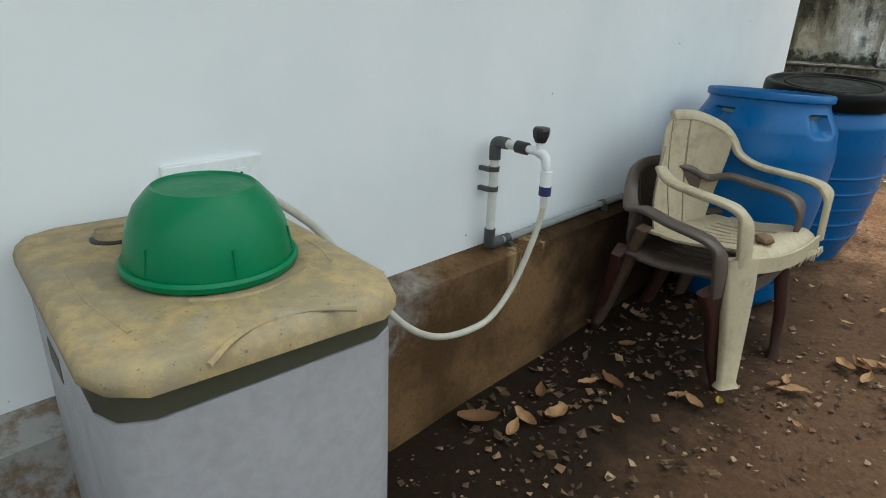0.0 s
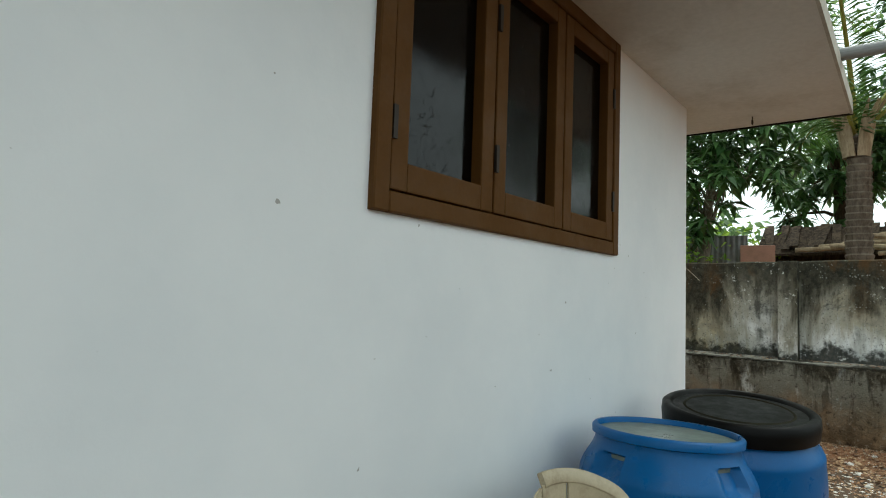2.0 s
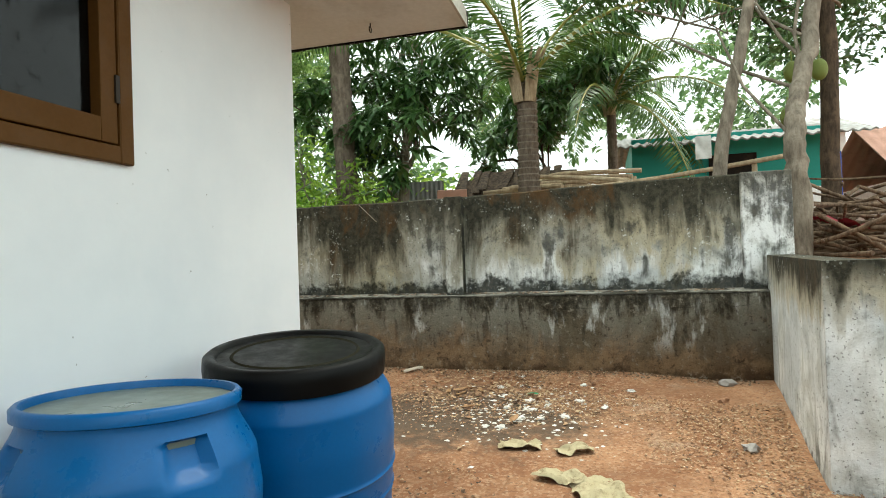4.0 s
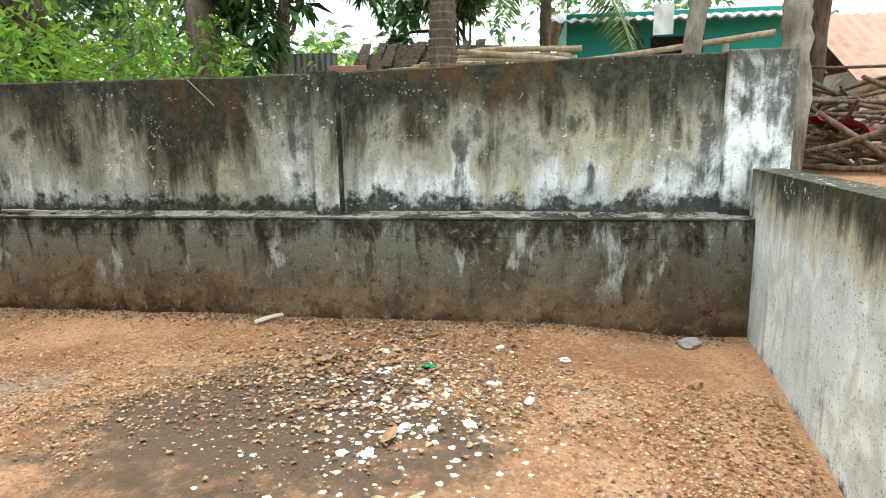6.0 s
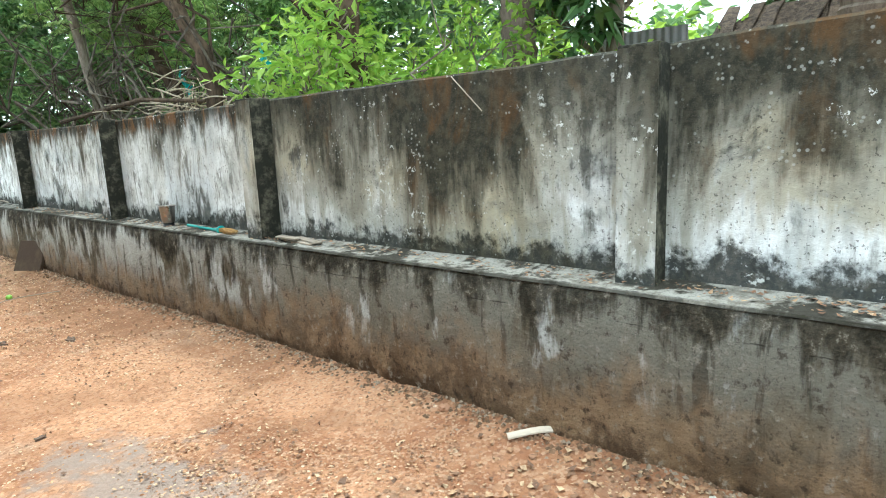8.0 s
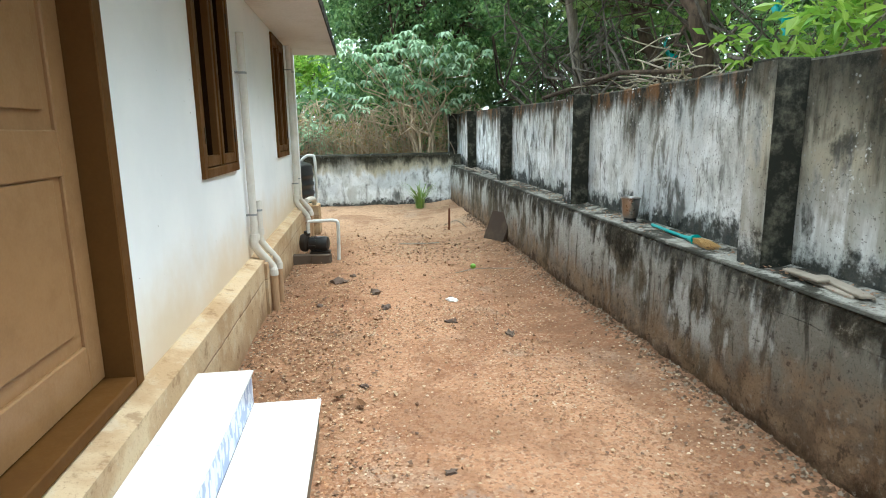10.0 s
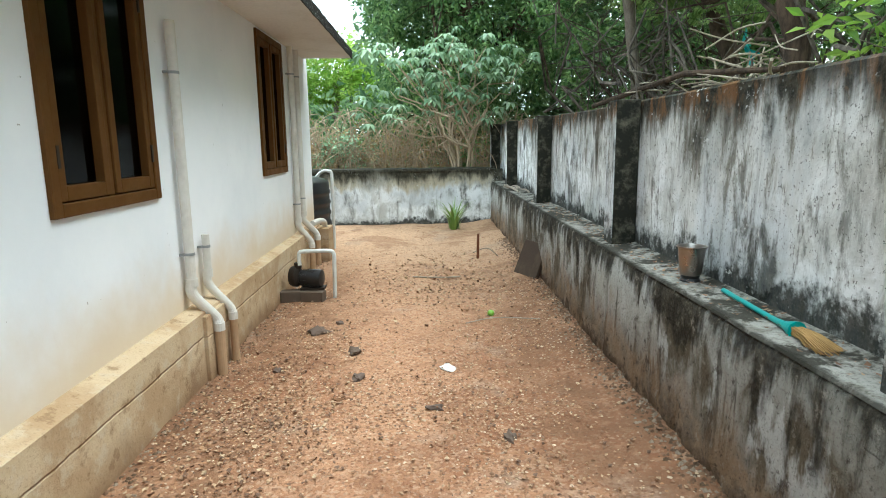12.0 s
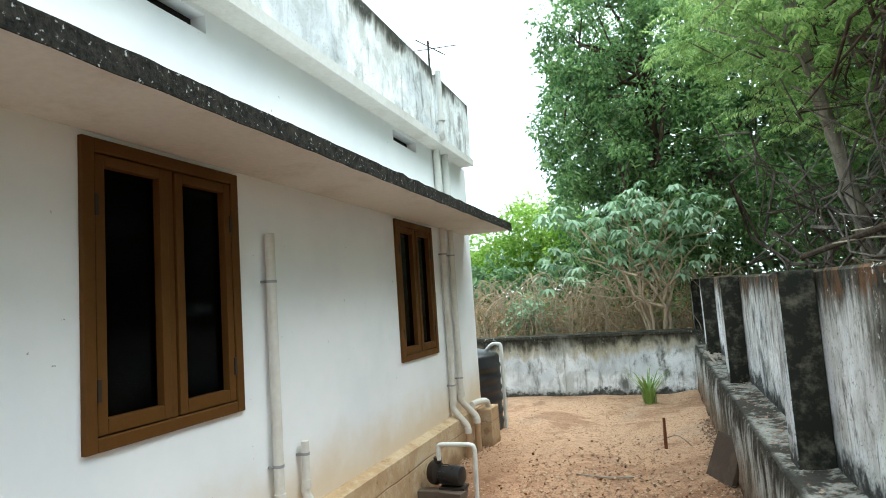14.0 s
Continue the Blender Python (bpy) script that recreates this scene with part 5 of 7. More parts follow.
def bar(bm, pts, half, up=None):
    """A flat bar swept along pts; half gives (half width, half thickness) at each point, up the way its broad side faces."""
    rows = []
    for i, p in enumerate(pts):
        d = (Vector(pts[min(i + 1, len(pts) - 1)]) - Vector(pts[max(i - 1, 0)])).normalized()
        u = Vector(up(i) if callable(up) else up)
        s = d.cross(u).normalized()
        n = s.cross(d).normalized()
        w, t = half[i] if isinstance(half, list) else half
        c = 0.35 * min(w, t)
        rows.append([bm.verts.new(Vector(p) + s * a + n * b) for a, b in ((w, t - c), (w - c, t), (-w + c, t), (-w, t - c), (-w, -t + c), (-w + c, -t), (w - c, -t), (w, -t + c))])
    for a, b in zip(rows, rows[1:]):
        for k in range(8):
            bm.faces.new((a[k], a[(k + 1) % 8], b[(k + 1) % 8], b[k]))
    bm.faces.new(rows[0][::-1])
    bm.faces.new(rows[-1])


def chair(label, at, material, group, tall=1.0, whole=True, splay=1.0):
    root = thing("garden_chair", label, "chair", at, group)
    bm = bmesh.new()
    for x0, x1, y0, y1 in ((-0.215, 0.215, 0.13, 0.235), (-0.205, 0.205, -0.20, -0.10), (-0.22, -0.13, -0.10, 0.13), (0.13, 0.22, -0.10, 0.13)):
        n = 8
        top = [[bm.verts.new((x0 + (x1 - x0) * i / n, y0 + (y1 - y0) * j / 4, 0)) for i in range(n + 1)] for j in range(5)]
        for r in top:
            for v in r:
                x, y = v.co.x, v.co.y
                v.co.z = 0.415 + 0.05 * (x / 0.22) ** 2 * 0.35 + 0.03 * step_up(y, -0.05, 0.19) - 0.045 * step_up(y, 0.19, 0.24)
        fs = []
        for a, b in zip(top, top[1:]):
            for i in range(n):
                fs.append(bm.faces.new((a[i], a[i + 1], b[i + 1], b[i])))
        ext = bmesh.ops.extrude_face_region(bm, geom=fs)
        bmesh.ops.translate(bm, vec=(0, 0, -0.009), verts=[g for g in ext["geom"] if isinstance(g, bmesh.types.BMVert)])
    part("seat", bm, material, root, smooth=40)
    for k in range(6):
        x = -0.108 + k * 0.0435
        bm = bmesh.new()
        bar(bm, [(x, -0.105, 0.413), (x, 0.0, 0.416), (x, 0.135, 0.437)], (0.0155, 0.0045), (0, 0, 1))
        part("seat_slat", bm, material, root)
    bm = bmesh.new()
    bar(bm, curve_points([(-0.215, 0.232, 0.42), (-0.1, 0.242, 0.405), (0, 0.245, 0.40), (0.1, 0.242, 0.405), (0.215, 0.232, 0.42)], 3), (0.028, 0.0045), (0, 1, 0))
    part("front_apron", bm, material, root)
    # three panels of the back, with slots between them
    for x0, x1 in ((-0.178, -0.050), (-0.042, 0.042), (0.050, 0.178)):
        n, rows = 5, []
        bm = bmesh.new()
        for j in range(11):
            t = j / 10
            spread = 0.86 + 0.30 * math.sin(t * 1.9)
            row = []
            for i in range(n + 1):
                x = (x0 + (x1 - x0) * i / n) * spread
                z = 0.40 + (0.44 * tall - 1.9 * x * x) * t
                row.append(bm.verts.new((x, -0.195 - 0.045 * t - 0.012 * math.sin(t * 3.1) + (0.9 + 1.5 * t) * x * x, z)))
            rows.append(row)
        fs = []
        for a, b in zip(rows, rows[1:]):
            for i in range(n):
                fs.append(bm.faces.new((a[i], a[i + 1], b[i + 1], b[i])))
        ext = bmesh.ops.extrude_face_region(bm, geom=fs)
        bmesh.ops.translate(bm, vec=(0, -0.007, 0), verts=[g for g in ext["geom"] if isinstance(g, bmesh.types.BMVert)])
        part("back_panel", bm, material, root, smooth=40)
    # one rail runs over the back and down into both arms
    bm = bmesh.new()
    k = tall - 1
    half = [(0.0, -0.250, 0.850 + 0.44 * k), (0.10, -0.230, 0.838 + 0.44 * k), (0.185, -0.180, 0.795 + 0.42 * k), (0.222, -0.150, 0.745 + 0.36 * k), (0.242, -0.125, 0.690 + 0.2 * k), (0.262, -0.06, 0.652), (0.275, 0.04, 0.638), (0.278, 0.13, 0.628), (0.272, 0.185, 0.612), (0.264, 0.212, 0.575), (0.256, 0.218, 0.51), (0.246, 0.222, 0.42)]
    rail = curve_points([(-x, y, z) for x, y, z in half[:0:-1]] + half, 5)

    def facing(p):
        side = -1 if p.x < 0 else 1
        low = 1 - step_up(p.z, 0.64, 0.74)
        up = Vector((0, 1, 0.35)).lerp(Vector((0, 0.05, 1)), low)
        return up.lerp(Vector((side * 0.25, 1, 0.1)), step_up(-p.z, -0.605, -0.55))
    cuts = [rail] if whole else [rail[:58], rail[75:]]
    for run in cuts:
        bar(bm, run, [(0.021 + 0.006 * (1 - step_up(p.z, 0.60, 0.72)), 0.009) for p in run], lambda i: facing(run[i]))
    part("arm_rail", bm, material, root, "" if whole else "arm rail with a piece broken off at the back", smooth=50)
    for s in (-1, 1):
        if whole or s > 0:
            bm = bmesh.new()
            bar(bm, [(s * 0.240, 0.205, 0.445), (s * 0.250 * (1 + splay) / 2, 0.222, 0.33), (s * 0.262 * (1 + splay) / 2, 0.238, 0.18), (s * 0.283 * splay, 0.258, 0.02), (s * 0.284 * splay, 0.259, 0.0)], [(0.060, 0.024), (0.052, 0.022), (0.041, 0.019), (0.030, 0.016), (0.040, 0.022)], (s * 0.35, 1, 0))
            part("leg", bm, MAROON if whole else material, root, "dark maroon leg" if whole else "", smooth=50)
        bm = bmesh.new()
        bar(bm, [(s * 0.215, -0.18, 0.44), (s * 0.236 * (1 + splay) / 2, -0.235, 0.22), (s * 0.262 * splay, -0.30, 0.0)], [(0.042, 0.020), (0.033, 0.018), (0.026, 0.016)], (s * 0.35, -1, 0))
        part("leg", bm, MAROON if whole else SHADED_BEIGE, root, "dark maroon leg" if whole else "beige rear leg, shade put into its colour", smooth=50)
    if not whole:
        # the torn edge where one front leg has broken off
        rng = random.Random(8)
        bm = bmesh.new()
        for k in range(14):
            x = -0.225 + 0.02 * k
            bar(bm, [(x, 0.240, 0.400), (x + rng.uniform(-0.006, 0.006), 0.243, 0.385), (x + rng.uniform(-0.01, 0.01), 0.240, 0.372 - rng.uniform(0, 0.035) * (1 - k / 16))], [(0.011, 0.004), (0.010, 0.004), (0.003, 0.003)], (0, 1, 0))
        part("torn_edge", bm, material, root, "ragged torn plastic edge")
    return root


chair("dirty beige plastic armchair with a broken leg, stacked on another", pose(-2.172, -0.512, -0.138, 2, 0, 169) @ Matrix.Diagonal((1.09, 1.05, 1, 1)), BEIGE, "chairs by the wall", whole=False)
chair("grey-brown plastic armchair under a beige one", pose(-2.205, -0.448, -0.205, 0, 5, 172) @ Matrix.Diagonal((1.09, 1.05, 1, 1)), TAUPE, "chairs by the wall", 0.72, splay=0.66)
bm = bmesh.new()
bmesh.ops.create_icosphere(bm, subdivisions=2, radius=0.035)
for v in bm.verts:
    v.co = Vector((v.co.x * 1.3, v.co.y * 0.9, v.co.z * 0.6)) * (1 + 0.25 * noise.noise(v.co * 30))
stone = tagged(part("stone", bm, plain("brown stone", (0.20, 0.13, 0.08), 0.9, 0.4, bump=0.6), smooth=30), "small brown stone lying on the chair seat", "stone")
stone.matrix_world = pose(-2.23, -0.66, -0.138 + 0.466, 0, 0, 30)

# ---- under the sunshade ----
root = thing("spout_pipe", "grey rain spout jutting out over the sunshade edge", "pipe")
bm = bmesh.new()
tube(bm, [(-0.19, -0.55, SOFFIT_Z + 0.10), (-0.19, -1.38, SOFFIT_Z + 0.09)], 0.032, 16, False)
tube(bm, [(-0.19, -0.55, SOFFIT_Z + 0.10), (-0.19, -1.38, SOFFIT_Z + 0.09)], 0.027, 16, False)
part("pipe", bm, GREY_PIPE, root)
bm = bmesh.new()
ring = [(0.36, -0.30, SOFFIT_Z), (0.36, -0.30, SOFFIT_Z - 0.02)] + [(0.36 + 0.016 * math.sin(a), -0.30, SOFFIT_Z - 0.036 + 0.016 * math.cos(a)) for a in (radians(d) for d in range(0, 340, 30))]
tube(bm, ring, 0.0035, 6)
tagged(part("iron_hook", bm, IRON), "small iron hook in the sunshade soffit", "hook")
root = thing("aerial", "thin metal television aerial on the roof", "aerial")
bm = bmesh.new()
tube(bm, [(0.0, 7.75, 3.36), (0.0, 7.75, 4.55)], 0.012, 8)
part("mast", bm, IRON, root)
for a, b, r in (((0.0, 7.35, 4.40), (0.0, 8.35, 4.62), 0.006), ((-0.25, 7.7, 4.45), (0.3, 7.85, 4.48), 0.005)):
    bm = bmesh.new()
    tube(bm, [a, b], r, 6)
    part("element", bm, IRON, root)


# ---- trees and shrubs ----
LEAF_MANGO = leaf_mat("dark mango leaves", (0.036, 0.095, 0.028), (0.145, 0.27, 0.085), 0.30, 0.3)
LEAF_FRESH = leaf_mat("fresh yellow-green leaves", (0.20, 0.39, 0.045), (0.50, 0.66, 0.13), 0.45, 0.5)
LEAF_VINE = leaf_mat("mid-green creeper leaves", (0.060, 0.155, 0.045), (0.38, 0.55, 0.20), 0.34, 0.45)
LEAF_FEATHER = leaf_mat("feathery green leaflets", (0.17, 0.31, 0.085), (0.56, 0.70, 0.26), 0.42, 0.6)
LEAF_PALE = leaf_mat("pale blue-green shrub leaves", (0.17, 0.31, 0.16), (0.50, 0.66, 0.42), 0.40, 0.3)
LEAF_PALM = leaf_mat("coconut palm leaflets", (0.045, 0.11, 0.024), (0.15, 0.26, 0.06), 0.35, 0.3)
LEAF_DRY = leaf_mat("dry brown leaves", (0.327, 0.208, 0.089), (0.594, 0.431, 0.208), 0.8, 0.2)
LEAF_WOODS = leaf_mat("shaded woodland leaves", (0.080, 0.17, 0.065), (0.34, 0.49, 0.22), 0.4, 0.45)
BARK_GREY = bark("grey-brown bark", (0.13, 0.105, 0.08), (0.27, 0.23, 0.18))
BARK_DARK = bark("dark bark", (0.035, 0.025, 0.018), (0.11, 0.075, 0.05))
BARK_PALM = bark("ringed palm bark", (0.095, 0.07, 0.052), (0.20, 0.16, 0.125))
THICKET = bark("grey thicket twigs", (0.040, 0.034, 0.028), (0.17, 0.14, 0.11))
TWIG = bark("pale dry twigs", (0.30, 0.22, 0.14), (0.48, 0.38, 0.26))
DEADWOOD = bark("old firewood bark", (0.06, 0.036, 0.024), (0.22, 0.15, 0.10))


class Leaves:
    """Gathers single leaves into one mesh."""

    def __init__(self):
        self.v, self.f = [], []

    def add(self, base, way, side, length, width, fold=0.15):
        """Leaves as arrays: a base, the way that each points, the way across it, its length and width."""
        n = len(base)
        start = sum(len(a) for a in self.v)
        up = np.cross(side, way)
        mid = base + way * (length * 0.45)[:, None]
        tip = base + way * length[:, None] - up * (length * fold)[:, None]
        lift = up * (width * 0.35)[:, None]
        a = mid - side * width[:, None] + lift
        b = mid + side * width[:, None] + lift
        self.v.append(np.stack([base, a, tip, b], 1).reshape(-1, 3))
        k = start + np.arange(n)[:, None] * 4
        self.f.append(k + np.array([[0, 1, 2, 3]]))

    def make(self, name, material, parent=None, label=""):
        me = bpy.data.meshes.new(name)
        v, f = np.concatenate(self.v), np.concatenate(self.f)
        me.from_pydata(v.tolist(), [], f.tolist())
        me.materials.append(material)
        ob = new(name, me)
        if parent is not None:
            ob.parent = parent
        if label:
            ob["label"] = label
        return ob


def unit(a):
    return a / np.maximum(np.linalg.norm(a, axis=1), 1e-6)[:, None]


def clumps(blobs, n, g, grain=0.55, keep=0.0, hollow=0.35):
    """Places in a crown made of ellipsoids, thick near the outside, with clumps and gaps."""
    vol = np.array([b[3] * b[4] * b[5] for b in blobs]) ** 0.67
    out = []
    while len(out) < n:
        b = blobs[g.choice(len(blobs), p=vol / vol.sum())]
        d = g.normal(size=3)
        d /= np.linalg.norm(d)
        r = hollow + (1 - hollow) * g.random() ** 0.5
        p = np.array(b[:3]) + d * r * np.array(b[3:]) * (1 + 0.25 * noise.noise((d[0] * 2 + b[0], d[1] * 2 + b[1], d[2] * 2)))
        if noise.noise((p[0] / grain, p[1] / grain, p[2] / grain)) > keep - 0.25 * g.random():
            out.append(p)
    return np.array(out)


def broad_leaves(lv, places, g, length, aspect=0.28, droop=0.4, tuft=1, spread=0.1):
    p = np.repeat(places, tuft, 0)
    n = len(p)
    way = g.normal(size=(n, 3))
    way[:, 2] = way[:, 2] * 0.6 - droop
    way = unit(way)
    side = unit(np.cross(way, g.normal(size=(n, 3)) * 0.6 + np.array([0, 0, 1.0])))
    p = p + g.normal(size=(n, 3)) * spread * 0.3 + way * spread * 0.5
    ln = length * g.uniform(0.6, 1.25, n)
    lv.add(p, way, side, ln, ln * aspect * 0.5)


def whorls(lv, places, g, length, aspect, per=11):
    """Drooping rosettes of long leaves at the twig ends."""
    n = len(places) * per
    p = np.repeat(places, per, 0) + g.normal(size=(n, 3)) * 0.025
    az = g.uniform(0, 6.283, n)
    way = unit(np.column_stack([np.cos(az), np.sin(az), g.uniform(-1.0, 0.25, n)]))
    side = unit(np.cross(way, np.array([0, 0, 1.0]) + g.normal(size=(n, 3)) * 0.25))
    ln = length * g.uniform(0.65, 1.25, n)
    lv.add(p, way, side, ln, ln * aspect * 0.5, 0.22)


def feathers(lv, base, way, g, length, pairs, leaflet, width, sag=0.5, rachis=None):
    """One pinnate leaf: a drooping midrib with pairs of leaflets."""
    base, way = np.array(base, float), np.array(way, float)
    way /= np.linalg.norm(way)
    pts, dirs = [], []
    p, d = base.copy(), way.copy()
    for k in range(pairs):
        pts.append(p.copy())
        dirs.append(d.copy())
        p = p + d * length / pairs
        d = d + np.array([0, 0, -sag / pairs])
        d /= np.linalg.norm(d)
    pts, dirs = np.array(pts), np.array(dirs)
    side = unit(np.cross(dirs, [0, 0, 1.0]) + 1e-4)
    up = np.cross(side, dirs)
    t = np.linspace(0.15, 1, pairs)
    size = leaflet * np.sin(np.clip(t * 2.6 + 0.35, 0, 3.0)) * g.uniform(0.85, 1.1, pairs)
    for s in (-1, 1):
        w = unit(side * s + dirs * 0.65 - up * g.uniform(0.15, 0.75, pairs)[:, None] + g.normal(size=(pairs, 3)) * 0.06)
        lv.add(pts, w, unit(np.cross(w, up)), np.maximum(size, 0.01), np.full(pairs, width), 0.25)
    if rachis is not None:
        step = max(1, pairs // 8)
        tube(rachis, [tuple(q) for q in pts[::step]], [max(0.004, 0.028 * length / 3 * (1 - 0.8 * k * step / pairs)) for k in range(len(pts[::step]))], 5, False)


def limb(bm, start, end, r0, r1, g, wild=0.12, n=7, segments=9):
    a, b = np.array(start, float), np.array(end, float)
    l = np.linalg.norm(b - a)
    pts = [a + (b - a) * t + g.normal(size=3) * wild * l * math.sin(math.pi * t) * 0.35 for t in np.linspace(0, 1, n)]
    tube(bm, [tuple(p) for p in pts], [r0 + (r1 - r0) * t for t in np.linspace(0, 1, n)], segments)
    return pts


def branches(bm, pts, blobs, g, count, r0):
    """Limbs from the trunk's upper part into the crown, each with finer twigs."""
    for k in range(count):
        s = pts[int(len(pts) * g.uniform(0.4, 0.98))]
        b = blobs[g.integers(len(blobs))]
        e = np.array(b[:3]) + unit(g.normal(size=(1, 3)))[0] * np.array(b[3:]) * g.uniform(0.3, 0.8)
        q = limb(bm, s, e, r0 * g.uniform(0.5, 1), r0 * 0.2, g, 0.25, 7, 7)
        for _ in range(3):
            s2 = q[g.integers(3, 6)]
            limb(bm, s2, s2 + g.normal(size=3) * np.array(b[3:]) * 0.45, r0 * 0.25, r0 * 0.06, g, 0.3, 5, 5)


def tree(name, label, trunk, r0, r1, blobs, n, leaf, seed, bark_mat, length, aspect=0.3, droop=0.4, tuft=2, limbs=10, keep=0.0, feather=0, grain=0.55, limb_r=None):
    g = np.random.default_rng(seed)
    root = thing(name, label, "tree")
    bm = bmesh.new()
    pts = curve_points(trunk, 6)
    pts = [p + Vector(g.normal(size=3) * r0 * 0.12) for p in pts]
    tube(bm, pts, [r0 + (r1 - r0) * i / (len(pts) - 1) for i in range(len(pts))], 12)
    part("trunk", bm, bark_mat, root, smooth=60)
    bm = bmesh.new()
    branches(bm, [np.array(p) for p in pts], blobs, g, limbs, limb_r or r1 * 0.6)
    tagged(part("branchwork", bm, bark_mat, root, smooth=60), kind="stuff")
    lv = Leaves()
    if feather:
        for p in clumps(blobs, feather, g, grain, keep):
            d = g.normal(size=3)
            d[2] = abs(d[2]) * 0.2 + 0.05
            feathers(lv, p, d, g, g.uniform(0.28, 0.52), 11, 0.095, 0.016, 0.9)
    if n:
        if leaf is LEAF_MANGO and aspect < 0.3:
            whorls(lv, clumps(blobs, n, g, grain, keep), g, length, aspect)
        else:
            broad_leaves(lv, clumps(blobs, n, g, grain, keep), g, length, aspect, droop, tuft, length)
    lv.make("crown", leaf, root)
    return root


# the mango trees and the tall trees east of the yard
tree("mango_tree", "mango tree with long dark drooping leaves", [(6.1, 1.55, 0.4), (6.05, 1.5, 1.6), (6.0, 1.4, 2.6), (5.9, 1.3, 3.6)], 0.10, 0.06,
     [(5.6, 1.35, 3.1, 0.75, 0.8, 0.75), (5.9, 0.65, 3.5, 0.7, 0.7, 0.7), (5.5, 1.9, 2.6, 0.6, 0.6, 0.6), (6.2, 1.2, 4.4, 1.1, 1.2, 0.9), (6.0, 2.5, 3.6, 0.9, 0.8, 0.8)], 360, LEAF_MANGO, 11, BARK_GREY, 0.30, 0.24, 0.55, 5, 12, 0.06)
tree("mango_tree", "broad mango tree behind the hut", [(9.3, -0.3, 0.4), (9.2, -0.2, 2.0), (9.1, 0.0, 4.0)], 0.15, 0.08,
     [(8.9, 0.35, 2.9, 0.8, 0.6, 0.8), (9.0, -0.3, 4.0, 1.0, 0.8, 0.9), (9.5, -1.4, 5.0, 1.4, 1.2, 0.9)], 420, LEAF_MANGO, 12, BARK_DARK, 0.30, 0.26, 0.5, 4, 12, 0.06)
tree("jackfruit_tree", "tall jackfruit tree with a smooth grey trunk", [(3.35, -3.28, 0.8), (3.38, -3.30, 1.6), (3.42, -3.28, 2.1), (3.65, -3.42, 2.6), (3.95, -3.62, 3.3), (4.3, -3.9, 4.6)], 0.105, 0.07,
     [(5.3, -3.2, 5.2, 1.7, 1.6, 1.0), (6.3, -4.6, 4.5, 1.5, 1.4, 1.1), (5.2, -2.0, 4.9, 1.3, 1.2, 0.7)], 2000, LEAF_MANGO, 13, BARK_GREY, 0.13, 0.5, 0.2, 4, 8, 0.16, limb_r=0.026)
tree("leaning_tree", "slim grey leaning tree behind the wall", [(3.70, -2.60, 0.6), (3.74, -2.68, 1.8), (3.86, -2.86, 2.7), (4.02, -3.1, 3.7), (4.3, -3.3, 5.2)], 0.075, 0.05,
     [(4.9, -2.9, 6.0, 1.5, 1.5, 0.9), (5.8, -1.6, 5.7, 1.5, 1.4, 0.9)], 1300, LEAF_VINE, 14, BARK_GREY, 0.11, 0.45, 0.2, 4, 6, 0.15, limb_r=0.02)
tree("dark_tree", "dark straight trunk behind the leaning tree", [(5.0, -4.1, 0.6), (4.98, -4.1, 2.4), (5.05, -4.15, 4.0), (5.3, -4.2, 6.0)], 0.11, 0.07,
     [(6.2, -2.9, 7.0, 1.8, 1.8, 1.1), (7.5, -3.9, 6.1, 1.6, 1.6, 1.1)], 1300, LEAF_MANGO, 15, BARK_DARK, 0.13, 0.45, 0.2, 4, 8, 0.15)
for k, (x, y, z) in enumerate(((4.72, -3.66, 3.05), (4.62, -3.90, 3.02), (4.78, -3.62, 2.55))):
    bm = bmesh.new()
    bmesh.ops.create_icosphere(bm, subdivisions=3, radius=0.085)
    for v in bm.verts:
        v.co = Vector((v.co.x, v.co.y, v.co.z * 1.45)) * (1 + 0.06 * noise.noise(v.co * 60))
    tube(bm, [(0, 0, 0.11), (0.02, 0, 0.24)], 0.01, 6)
    f = tagged(part("jackfruit", bm, plain("green jackfruit rind", (0.16, 0.20, 0.04), 0.7, 0.3, 0.008, bump=0.8), smooth=60), "green jackfruit hanging from a tree", "fruit", "jackfruits")
    f.matrix_world = Matrix.Translation((x, y, z))


